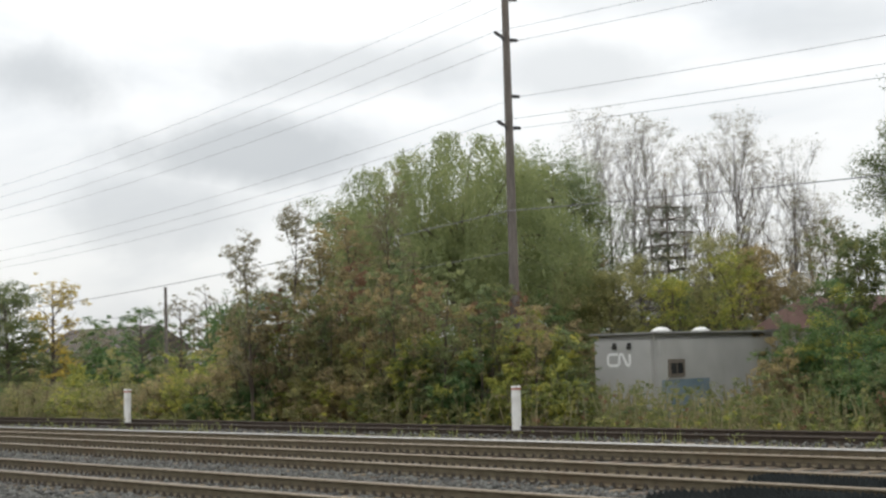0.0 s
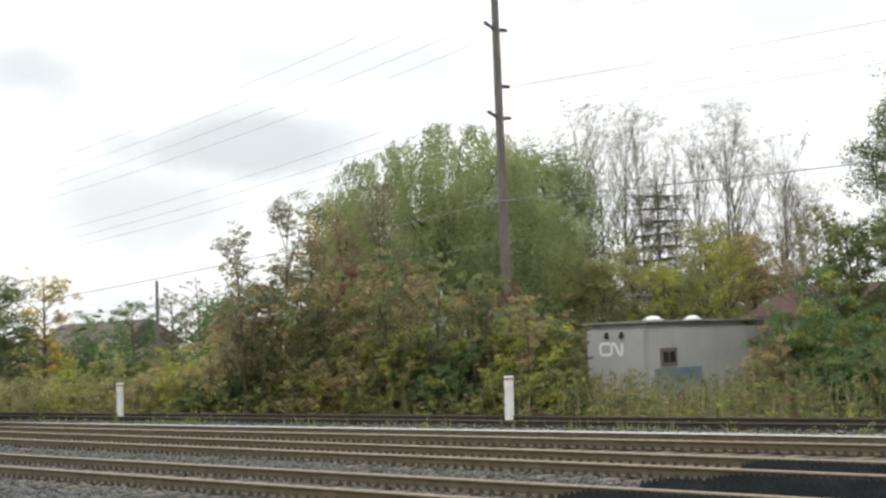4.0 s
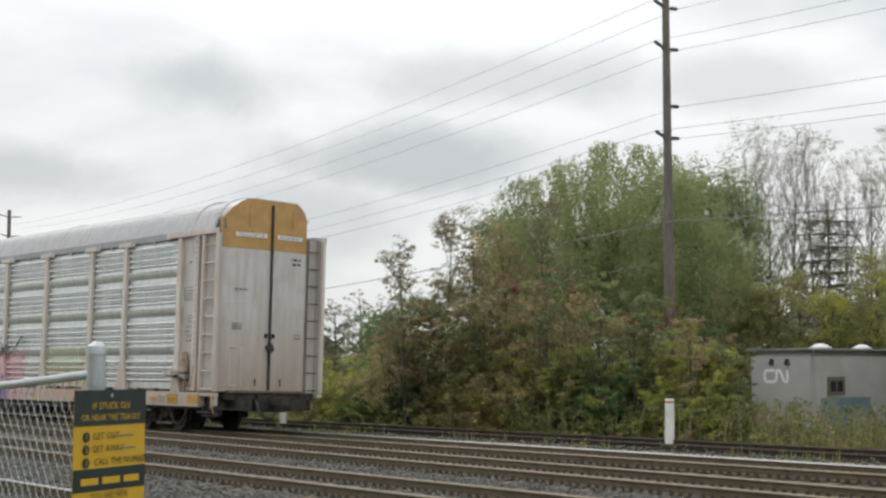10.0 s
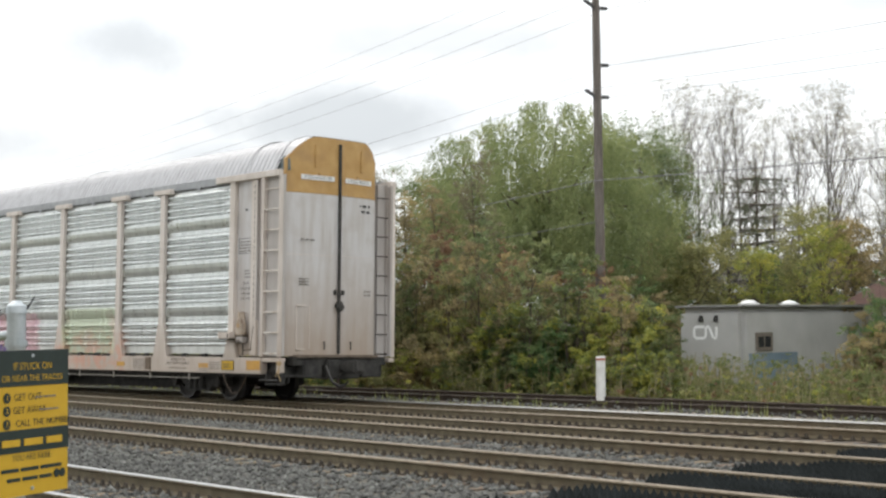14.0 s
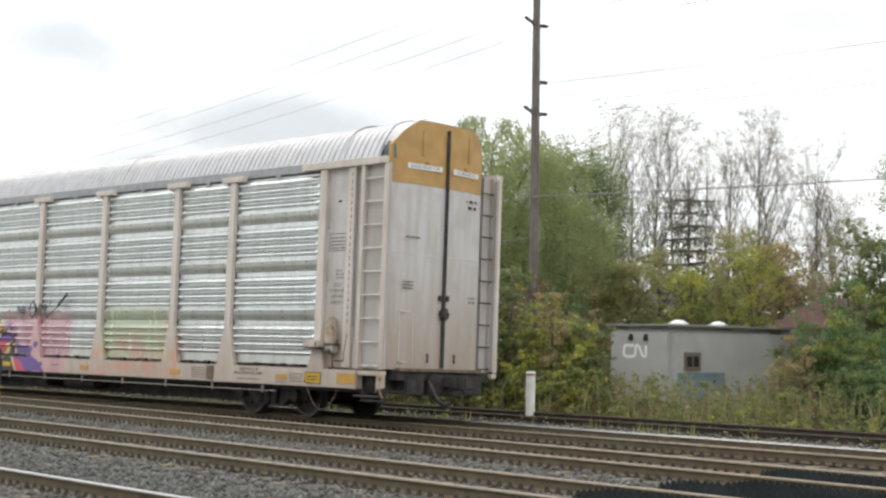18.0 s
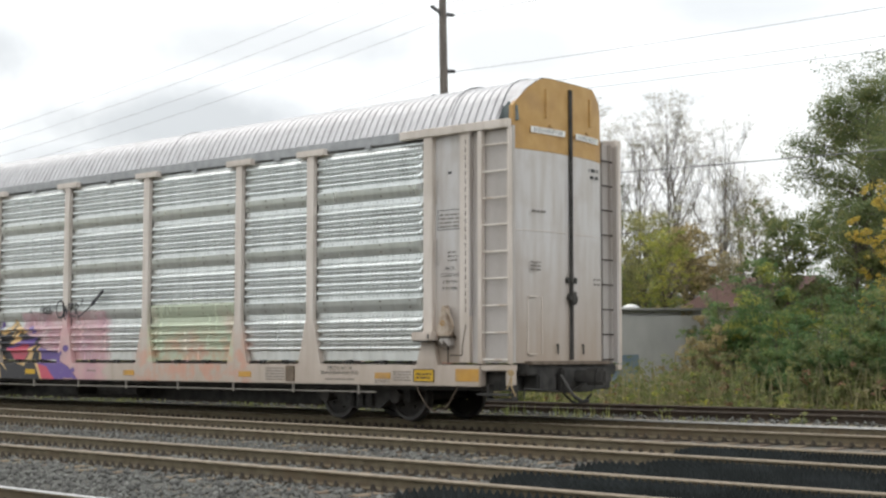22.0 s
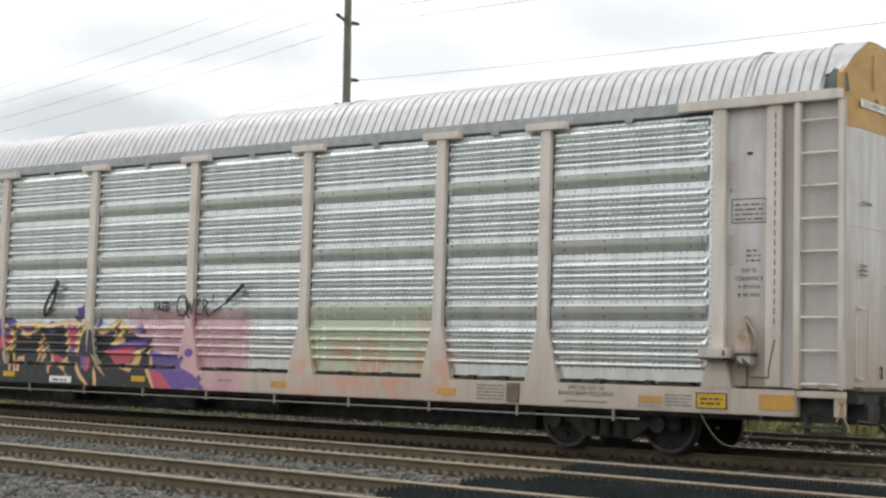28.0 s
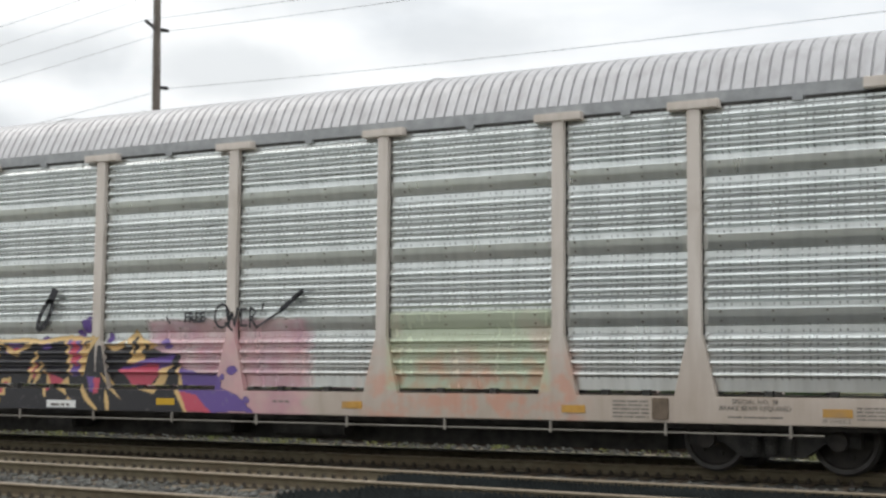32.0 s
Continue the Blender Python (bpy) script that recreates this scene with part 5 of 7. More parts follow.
def cards(centres, n, spread, size, r, name, drop=0.0, slim=0.5, per=22):
    """Leaf blades in loose sprays: flattened tufts round the centres, leaves lying on their outer side."""
    c = np.asarray(centres, float)
    m = max(len(c) // 3, n // per)
    hub = c[r.integers(0, len(c), m)] + np.clip(r.normal(0, 0.8, (m, 3)), -1.4, 1.4) * spread * np.array([1, 1, 0.8])
    rad = spread * r.uniform(0.5, 1.35, m)
    k = r.integers(0, m, n)
    v = r.normal(0, 1, (n, 3))
    v /= np.linalg.norm(v, axis=1, keepdims=True)
    p = hub[k] + v * (rad[k] * r.uniform(0.15, 1.0, n) ** 0.5)[:, None] * np.array([1, 1, 0.6])
    if drop:
        p[:, 2] -= np.minimum(r.exponential(drop, n), 3 * drop)
    nrm = v * 0.7 + r.normal(0, 0.55, (n, 3)) + [0, 0, 0.55]
    a = np.cross(nrm, r.normal(0, 1, (n, 3)))
    if drop:
        a[:, 2] = -np.abs(a[:, 2]) - 1.2
    a /= np.linalg.norm(a, axis=1, keepdims=True) + 1e-9
    b = np.cross(a, nrm)
    b /= np.linalg.norm(b, axis=1, keepdims=True) + 1e-9
    s = size * r.uniform(0.6, 1.4, (n, 1))
    a, b = a * s, b * s * slim
    co = np.stack([p - a * 0.5, p + b * 0.5, p + a * 0.5, p - b * 0.5], 1).reshape(-1, 3)
    return quads(name, co, n)


def limb_rods(bm, segs, sides=5):
    for a, b, r0, r1 in segs:
        rod(bm, a, b, r0, sides, r1)


def tree(name, label, x, y, h, r, leaf, n, size, seed, base=0.25, trunk=0.16, bark=None, limbs=22, drop=0.0, spread=0.11, lean=0.0, group="", up=0.0, z0=-0.35, stems=1, twigs=4):
    """A tapered trunk with limbs and twigs, and a crown of loose leaves round the twigs."""
    g = np.random.default_rng(seed)
    ob = thing(name, (x, y, z0), label, "tree" if h > 3.2 else "bush", group)
    h = h - z0
    segs, tips = [], []
    for s in range(stems):
        off = g.normal(0, 1, 2) * (0.12 * r if stems > 1 else 0)
        sway = g.normal(0, 0.03 * h, 2) + lean
        line = [np.array([off[0] + sway[0] * u * u, off[1] + sway[1] * u, h * 0.93 * u]) for u in (0, 0.25, 0.5, 0.75, 1.0)]
        rad = [trunk, trunk * 0.8, trunk * 0.55, trunk * 0.32, trunk * 0.08]
        segs += [(line[i], line[i + 1], rad[i], rad[i + 1]) for i in range(4)]
        tips.append(line[-1])
        for k in range(limbs // stems):
            u = base * 0.7 + (0.92 - base * 0.7) * ((k + g.uniform(0, 1)) / (limbs // stems)) ** 0.85
            i = min(int(u * 4), 3)
            p0 = line[i] + (line[i + 1] - line[i]) * (u * 4 - i)
            v = (u - base * 0.7) / (1 - base * 0.7)
            reach = r * (0.38 + 0.55 * math.sin(math.pi * min(1, 0.2 + 0.74 * v))) * g.uniform(0.5, 1.0)
            an = g.uniform(0, 2 * math.pi)
            rise = (0.25 + up) * reach * g.uniform(0.4, 1.3) + 0.04 * h
            p2 = p0 + [reach * math.cos(an), reach * math.sin(an), rise]
            p2[2] = min(p2[2], h)
            p1 = (p0 + p2) / 2 + [0, 0, 0.10 * reach]
            w = trunk * (0.42 * (1 - u) + 0.09)
            segs += [(p0, p1, w, w * 0.6), (p1, p2, w * 0.6, w * 0.15)]
            tips += [p2, (p1 + p2) / 2, p1, p1 + (p2 - p1) * 0.75]
            for q in range(twigs):
                t0 = p1 + (p2 - p1) * g.uniform(0.0, 0.8)
                t1 = t0 + g.normal(0, 1, 3) * 0.15 * r + [0, 0, (0.12 + up * 0.4) * r]
                t1[2] = min(t1[2], h)
                segs.append((t0, t1, w * 0.3, w * 0.07))
                tips.append(t1)
    bm = bmesh.new()
    limb_rods(bm, segs)
    part("trunk", bm, bark or BARK, ob)
    if n:
        t = np.array(tips)
        t = t[t[:, 2] > base * h * 0.6]
        part("crown", cards(t, n, spread * r, size, g, "crown", drop), leaf, ob)
    return ob


def bush(label, x, y, h, r, leaf, n, size, seed, z0=-0.35, group="", second=None):
    """Many thin stems from the ground and leaves in uneven clumps."""
    g = np.random.default_rng(seed)
    ob = thing("bush", (x, y, z0), label, "bush", group)
    segs, tips = [], []
    for k in range(26):
        an, rr = g.uniform(0, 2 * math.pi), r * math.sqrt(g.uniform(0, 1))
        top = h * (1 - 0.55 * (rr / r) ** 2) * g.uniform(0.55, 1.08)
        a = np.array([0.5 * rr * math.cos(an), 0.5 * rr * math.sin(an), 0])
        b = np.array([rr * math.cos(an), rr * math.sin(an), top])
        m = (a + b) / 2 + g.normal(0, 0.08 * r, 3)
        segs += [(a, m, 0.022, 0.014), (m, b, 0.014, 0.004)]
        for q in np.linspace(0.2, 1.0, 7):
            tips.append(a + (b - a) * q + g.normal(0, 0.1 * r, 3))
    bm = bmesh.new()
    limb_rods(bm, segs, 4)
    part("branchwork", bm, BARK, ob)
    t = np.array(tips)
    t[:, 2] = np.maximum(t[:, 2], 0.1)
    part("foliage", cards(t, n, 0.11 * r, size, g, "foliage"), leaf, ob)
    if second:
        part("leaf_patch", cards(t[g.integers(0, len(t), 18)], n // 3, 0.12 * r, size, g, "leaf_patch"), second, ob)
    return ob


def polar(az, rng):
    a = radians(az)
    return rng * math.sin(a), rng * math.cos(a)


def behind(az, rng, rr):
    """How far off a shrub of radius rr stands on this bearing if it is to keep clear of the far siding."""
    return max(rng, (26.3 + 0.9 * rr) / math.cos(radians(az)))


def height(el, rng):
    return EYE + rng * math.tan(radians(el))


def willow(x, y, h, r, seed, z0=-0.35):
    """A rounded dome of rising limbs from which locks of long thin leaves hang."""
    g = np.random.default_rng(seed)
    ob = thing("willow_tree", (x, y, z0), "large rounded drooping green willow beside the railway", "tree")
    h -= z0
    segs = [((0, 0, 0), (0.1, 0, 0.3 * h), 0.34, 0.26), ((0.1, 0, 0.3 * h), (0, 0.1, 0.62 * h), 0.26, 0.12)]
    leaf_p, leaf_a = [], []
    locks = 520
    for k in range(locks):
        u = (k + 0.5) / locks
        el = math.asin(-0.25 + 1.25 * u)
        an = k * 2.39996 + g.uniform(-0.25, 0.25)
        q = g.choice((0.3, 0.5, 0.7, 0.85, 0.95, 1.0, 1.04)) * g.uniform(0.94, 1.05) * (1 + 0.09 * math.sin(3 * an + 4 * el))
        top = np.array([r * q * math.cos(el) * math.cos(an), r * q * math.cos(el) * math.sin(an), 0.50 * h + 0.47 * h * q * math.sin(el)])
        if k % 12 == 0:
            a = np.array([0.05, 0.05, g.uniform(0.25, 0.6) * h])
            m = (a + top) / 2 + [0, 0, 0.04 * h]
            segs += [(a, m, 0.08, 0.05), (m, top * 0.97, 0.05, 0.01)]
        out = np.array([math.cos(an), math.sin(an), 0.0])
        fall = g.uniform(0.9, 2.3) * (0.8 + 0.5 * (1 - u))
        for strand in range(13):
            p0 = top + g.normal(0, 0.19, 3) * [1, 1, 0.5]
            n = 24
            w = np.linspace(0, 1, n) ** 0.85
            long = fall * g.uniform(0.45, 1.1)
            bow = 0.30 * np.sin(np.pi * np.minimum(w * 1.3, 1)) * g.uniform(0.3, 1.1)
            line = p0 + out[None] * bow[:, None] + np.stack([0 * w, 0 * w, 0.18 * np.sin(np.pi * w) - long * w], 1) + g.normal(0, 0.045, (n, 3))
            leaf_p.append(line)
            leaf_a.append(g.normal(0, 0.45, (n, 3)) + out * 0.35 + [0, 0, -1])
    bm = bmesh.new()
    limb_rods(bm, segs)
    part("trunk", bm, BARK, ob)
    p, a = np.concatenate(leaf_p), np.concatenate(leaf_a)
    n = len(p)
    a /= np.linalg.norm(a, axis=1, keepdims=True)
    b = np.cross(a, g.normal(0, 1, (n, 3)))
    b /= np.linalg.norm(b, axis=1, keepdims=True) + 1e-9
    s = 0.115 * g.uniform(0.6, 1.35, (n, 1))
    a, b = a * s, b * s * 0.30
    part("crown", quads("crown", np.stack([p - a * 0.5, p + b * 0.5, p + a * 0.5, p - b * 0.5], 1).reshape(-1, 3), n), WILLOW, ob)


# the great willow and the trees round it
x, y = polar(-42.5, 48)
willow(x, y, height(8.95, 48), 4.1, 11)
x, y = polar(-38.9, 53)
tree("tree", "dark green broad tree behind the willow", x, y, height(8.0, 53), 3.2, DULL, 90000, 0.075, 12, base=0.1, trunk=0.22, limbs=64)
x, y = polar(-46.6, 50)
tree("tree", "dark green tree beside the willow", x, y, height(6.2, 50), 2.8, DULL, 60000, 0.075, 13, base=0.1, trunk=0.2, limbs=56)
for k, (az, el, rr, n) in enumerate(((-49.3, 6.2, 0.95, 3600), (-48.2, 5.4, 0.9, 3200), (-50.9, 5.2, 0.9, 3000), (-46.6, 6.0, 0.9, 3200), (-45.2, 7.4, 0.9, 3000))):
    x, y = polar(az, 42)
    tree("sapling_tree", "slender upright sapling with thin brownish leaves", x, y, height(el, 42), rr, BROWN if k % 2 else THINL, n * 2, 0.065, 20 + k, base=0.15, trunk=0.06, limbs=26, up=0.8, spread=0.16, group="saplings")
for k, (az, el, rng) in enumerate(((-37.2, 9.4, 60), (-36.4, 7.9, 62), (-35.6, 9.1, 60), (-34.6, 8.9, 61), (-33.6, 7.8, 63), (-32.6, 8.3, 60), (-31.4, 9.2, 60), (-30.6, 7.4, 62), (-29.3, 7.9, 60), (-28.5, 5.6, 61))):
    x, y = polar(az, rng)
    tree("poplar_tree", "tall slender poplar almost bare of leaves", x, y, height(el, rng), 1.8, THINL, 6000 if k % 3 else 12000, 0.05, 40 + k, base=0.2, trunk=0.088, bark=PALEBARK, limbs=34, up=1.25, spread=0.16, twigs=9, group="bare poplars")
x, y = polar(-30.5, 50)
tree("tree", "dark rounded reddish-brown tree behind the hut", x, y, height(3.9, 50), 2.2, BROWN, 20000, 0.10, 61, base=0.08, trunk=0.16, limbs=30)
x, y = polar(-33.0, 54)
tree("tree", "low dark tree behind the hut", x, y, height(2.6, 54), 2.3, DEEP, 16000, 0.11, 62, base=0.08, trunk=0.16, limbs=28)
for k, (az, el, rng, rr, leaf, n) in enumerate(((-36.4, 2.9, 47, 1.4, OLIVE, 15000), (-35.2, 3.5, 49, 1.3, OLIVE, 9000), (-34.0, 2.7, 46, 1.2, YELLOWG, 7000), (-32.4, 4.3, 48, 1.5, OLIVE, 12000), (-31.5, 3.6, 46, 1.3, YELLOWG, 7000), (-27.9, 4.6, 47, 1.6, THINL, 7000))):
    x, y = polar(az, rng)
    tree("tree", "slender olive and yellow-green tree behind the hut", x, y, height(el, rng), rr, leaf, n, 0.075, 660 + k, base=0.06, trunk=0.07, limbs=34, up=0.7, spread=0.16, group="trees behind the hut")
x, y = polar(-37.6, 50)
tree("tree", "low dark brown tree behind the hut", x, y, height(3.6, 50), 2.2, BROWN, 16000, 0.11, 63, base=0.08, trunk=0.16, limbs=28)


def spruce(x, y, h, r, seed):
    """Tiers of long level boughs with needles hanging under them, and gaps between the tiers."""
    g = np.random.default_rng(seed)
    ob = thing("spruce_tree", (x, y, -0.35), "ragged half-dead spruce with drooping tiered branches", "tree")
    segs, tips = [((0, 0, 0), (0, 0, h), 0.11, 0.02), ((0, 0, 0.86 * h), (0.35, 0.1, h * 1.02), 0.03, 0.01)], []
    for k in range(13):
        z = h * (0.20 + 0.77 * k / 13)
        reach = r * (0.56 - 0.30 * k / 13) * g.uniform(0.8, 1.1)
        for q in range(8):
            an = q * 0.785 + k * 0.5 + g.uniform(-0.2, 0.2)
            if g.uniform(0, 1) < 0.12:
                continue
            f = g.uniform(0.6, 1.12)
            b = (reach * math.cos(an) * f, reach * math.sin(an) * f, z + g.uniform(-0.12, 0.04) * reach)
            segs.append(((0, 0, z), b, 0.035, 0.010))
            for u in np.linspace(0.2, 1.0, 8):
                tips.append((b[0] * u, b[1] * u, z + (b[2] - z) * u - 0.05))
    bm = bmesh.new()
    limb_rods(bm, segs, 5)
    part("trunk", bm, BARK, ob)
    part("crown", cards(tips, 17000, 0.10, 0.075, g, "crown", 0.10, slim=0.3), NEEDLE, ob)


x, y = polar(-34.1, 52)
spruce(x, y, height(6.4, 52) + 0.35, 4.4, 70)

# the trees on the near right side of the hut
x, y = polar(-23.3, 44)
tree("tree", "tall green tree just turning yellow", x, y, height(9.8, 44), 3.0, MIXED, 120000, 0.068, 80, base=0.12, trunk=0.2, limbs=64)
x, y = polar(-20.4, 40)
tree("tree", "tall green and yellow autumn tree", x, y, height(9.2, 40), 3.2, MIXED, 100000, 0.07, 81, base=0.1, trunk=0.2, limbs=56)
x, y = polar(-16.0, 42)
tree("tree", "tall green and yellow autumn tree", x, y, height(9.0, 42), 3.3, MIXED, 24000, 0.11, 82, base=0.1, trunk=0.22, limbs=32)
x, y = polar(-24.2, 37)
tree("tree", "small golden-leaved tree by the track", x, y, height(5.2, 37), 1.6, MIXED, 16000, 0.09, 83, base=0.1, trunk=0.1, limbs=30)
x, y = polar(-22.6, 35.5)
tree("tree", "slender tree with loose golden-yellow leaves", x, y, height(5.6, 35.5), 1.1, GOLD, 7000, 0.075, 85, base=0.12, trunk=0.07, limbs=30, up=0.6)
x, y = polar(-26.6, 39)
tree("tree", "olive-green shrubby tree by the track", x, y, height(4.6, 39), 1.7, MIXED, 16000, 0.09, 84, base=0.08, trunk=0.1, limbs=30)
for k, (az, el, rng, rr, leaf, sec) in enumerate(((-29.0, 1.9, 36, 1.3, DEEP, YELLOWG), (-27.6, 2.2, 35, 1.4, DEEP, YELLOWG), (-25.8, 2.4, 34, 1.5, DEEP, YELLOWG), (-23.6, 2.2, 34, 1.5, DEEP, YELLOWG), (-21.2, 3.0, 33, 1.6, MIXED, None), (-18.5, 3.2, 33, 1.7, MIXED, None), (-15.5, 3.0, 33, 1.7, DEEP, YELLOWG), (-30.2, 0.2, 35, 0.9, BROWN, None), (-26.4, 0.4, 31.5, 1.0, DEEP, MIXED), (-24.6, 0.6, 31, 1.1, MIXED, DEEP), (-22.8, 0.5, 31, 1.1, DEEP, MIXED), (-21.0, 0.7, 31, 1.1, DEEP, MIXED), (-30.7, 1.7, 44, 1.0, BROWN, MIXED), (-29.0, 1.5, 42, 0.9, MIXED, BROWN))):
    x, y = polar(az, rng)
    bush("dense autumn bush with green and yellow leaves", x, y, height(el, rng) + 0.35, rr, leaf, 16000, 0.068, 100 + k, second=sec, group="trackside bushes")

# the belt of shrubs along the far track
BELT = [(-51.6, 1.6, 41, 1.5, BROWN, None), (-50.3, 3.2, 41, 1.6, OLIVE, BROWN), (-48.9, 3.6, 41, 1.7, BROWN, YELLOWG), (-47.5, 3.2, 40, 1.6, OLIVE, BROWN), (-46.3, 3.6, 40, 1.7, BROWN, YELLOWG),
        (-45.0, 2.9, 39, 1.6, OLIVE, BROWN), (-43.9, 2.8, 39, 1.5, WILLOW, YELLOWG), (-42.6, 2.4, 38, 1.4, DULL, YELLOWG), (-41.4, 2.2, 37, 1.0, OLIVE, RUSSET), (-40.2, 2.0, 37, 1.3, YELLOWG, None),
        (-39.2, 1.2, 37, 1.2, YELLOWG, DEEP), (-38.4, 0.6, 37, 1.1, MIXED, YELLOWG), (-49.7, 0.6, 38, 1.3, DEEP, OLIVE), (-47.9, 0.7, 37, 1.2, OLIVE, YELLOWG), (-46.0, 0.6, 36.5, 1.2, BROWN, YELLOWG),
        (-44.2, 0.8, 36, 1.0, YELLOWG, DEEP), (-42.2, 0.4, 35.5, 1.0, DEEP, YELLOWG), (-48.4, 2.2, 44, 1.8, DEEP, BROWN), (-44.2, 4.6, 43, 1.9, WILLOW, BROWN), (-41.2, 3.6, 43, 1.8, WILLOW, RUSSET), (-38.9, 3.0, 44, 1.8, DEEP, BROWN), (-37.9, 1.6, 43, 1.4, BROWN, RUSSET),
        (-52.6, 0.4, 48, 1.2, YELLOWG, None), (-40.6, -0.4, 34.5, 0.8, YELLOWG, None), (-38.6, -0.5, 34.5, 0.8, YELLOWG, MIXED), (-43.4, -0.6, 34.5, 0.9, MIXED, YELLOWG), (-45.6, -0.6, 35, 0.9, MIXED, YELLOWG), (-47.4, -0.7, 35.5, 0.9, BROWN, YELLOWG), (-49.4, -0.6, 36, 1.0, BROWN, YELLOWG)]
for k, (az, el, rng, rr, leaf, sec) in enumerate(BELT):
    rng = behind(az, rng, rr)
    x, y = polar(az, rng)
    bush("tangled autumn shrub, brown and yellow leaves, beside the track", x, y, height(el, rng) + 0.35, rr, leaf, 14000, 0.07, 140 + k, second=sec, group="trackside bushes")

for k, (az, el, rng, rr, leaf, sec) in enumerate(((-61.5, -0.4, 36, 1.2, DEEP, OLIVE), (-59.4, -0.1, 40, 1.3, OLIVE, BROWN), (-57.4, -0.2, 38, 1.4, YELLOWG, OLIVE), (-55.8, 0.0, 42, 1.4, OLIVE, BROWN), (-54.4, -0.2, 40, 1.2, BROWN, OLIVE), (-53.2, 0.3, 44, 1.4, YELLOWG, OLIVE), (-52.4, -0.7, 36, 0.9, DEEP, DULL), (-63.5, -0.3, 40, 1.4, OLIVE, DULL), (-50.9, -0.8, 36, 0.8, DEEP, DULL))):
    rng = behind(az, rng, rr)
    x, y = polar(az, rng)
    bush("low rounded shrub in the rough grass by the track", x, y, height(el, rng) + 0.35, rr, leaf, 9000, 0.07, 720 + k, second=sec, group="field shrubs")

# thin upright shrubs before the belt
tall = random.Random(77)
for k in range(30):
    az = -52.0 + 13.5 * (k + tall.uniform(0.1, 0.9)) / 30
    el = float(np.interp(az, [-52, -49, -46, -43, -40, -38.5], [1.4, 3.2, 4.2, 3.4, 2.2, 1.0])) * tall.uniform(0.55, 1.1)
    rng = behind(az, tall.uniform(36, 41), 0.75)
    x, y = polar(az, rng)
    leaf = (BROWN, DULL, MIXED, BROWN, RUSSET, WILLOW, BROWN)[k % 7]
    tree("shrub", "thin upright autumn shrub with loose brown and yellow leaves", x, y, height(el, rng), 0.75, leaf, 1500, 0.085, 600 + k, base=0.12, trunk=0.035, limbs=18, up=0.9, spread=0.17, group="saplings")

# far trees across the field
FAR = [(-58.6, 3.6, 74, 1.9, GOLD, 2200), (-60.2, 3.3, 70, 2.4, MIXED, 6000), (-61.6, 3.0, 72, 2.4, DEEP, 6000), (-63.5, 3.0, 80, 2.8, DEEP, 5000), (-66.0, 2.6, 84, 3.0, MIXED, 5000), (-69.0, 2.6, 90, 3.2, DEEP, 5000), (-72.5, 2.6, 95, 3.4, MIXED, 5000),
       (-55.2, 2.3, 88, 1.9, DEEP, 2600), (-53.7, 2.7, 90, 1.8, THINL, 1500), (-52.6, 3.3, 92, 1.6, THINL, 900), (-51.9, 2.2, 78, 2.2, DEEP, 5000), (-50.9, 2.8, 74, 2.4, DEEP, 6000), (-57.0, 1.4, 100, 2.6, THINL, 1200)]
for k, (az, el, rng, rr, leaf, n) in enumerate(FAR):
    x, y = polar(az, rng)
    tree("tree", "distant autumn tree beyond the field", x, y, height(el, rng), rr, leaf, int(n * 3), 0.10, 200 + k, base=0.1, trunk=0.14, limbs=30, group="distant trees")
for k, az in enumerate(np.arange(-75, -50.5, 1.15)):
    rng = 98 + 6 * math.sin(k)
    x, y = polar(az, rng)
    bush("distant dark hedge bush across the field", x, y, height(1.5 + 0.6 * math.sin(k * 1.7), rng) + 0.4, 2.4, (DULL, DEEP, OLIVE)[k % 3], 9000, 0.16, 230 + k, group="distant hedge")
for k, az in enumerate(np.arange(-57.6, -51.5, 0.9)):
    x, y = polar(az, 66)
    bush("low yellow-green shrub in the field", x, y, height(0.1 + 0.3 * math.sin(k * 2.1), 66) + 0.35, 1.5, DEEP if k % 2 else YELLOWG, 6000, 0.15, 270 + k, group="field shrubs")


def blades(name, n, xr, yr, hr, material, label, seed, width=0.02, z=-0.36, clump=0.0, category="grass"):
    """Standing blades of grass and weed stalks."""
    g = np.random.default_rng(seed)
    x, y = g.uniform(*xr, n), g.uniform(*yr, n)
    if clump:
        keep = np.array([noise.noise(Vector((a * 0.35, b * 0.5, seed))) for a, b in zip(x, y)]) + g.uniform(-0.25, 0.25, n) > clump
        x, y = x[keep], y[keep]
        n = len(x)
    h, an, tilt = g.uniform(*hr, n), g.uniform(0, 2 * math.pi, n), g.uniform(0.0, 0.45, n)
    p = np.stack([x, y, np.full(n, z)], 1)
    top = p + np.stack([np.cos(an) * tilt * h, np.sin(an) * tilt * h, h], 1)
    w = np.stack([-np.sin(an), np.cos(an), 0 * an], 1) * (width * (0.5 + h))[:, None]
    mid = (p + top) / 2 + np.stack([0 * h, 0 * h, 0.06 * h], 1)
    co = np.stack([p - w * 0.4, p + w * 0.4, mid + w * 0.5, mid - w * 0.5, mid - w * 0.5, mid + w * 0.5, top + w * 0.1, top - w * 0.1], 1).reshape(-1, 3)
    ob = solid(name, quads(name, co, 2 * n), material, label, category, kind="stuff")
    return ob



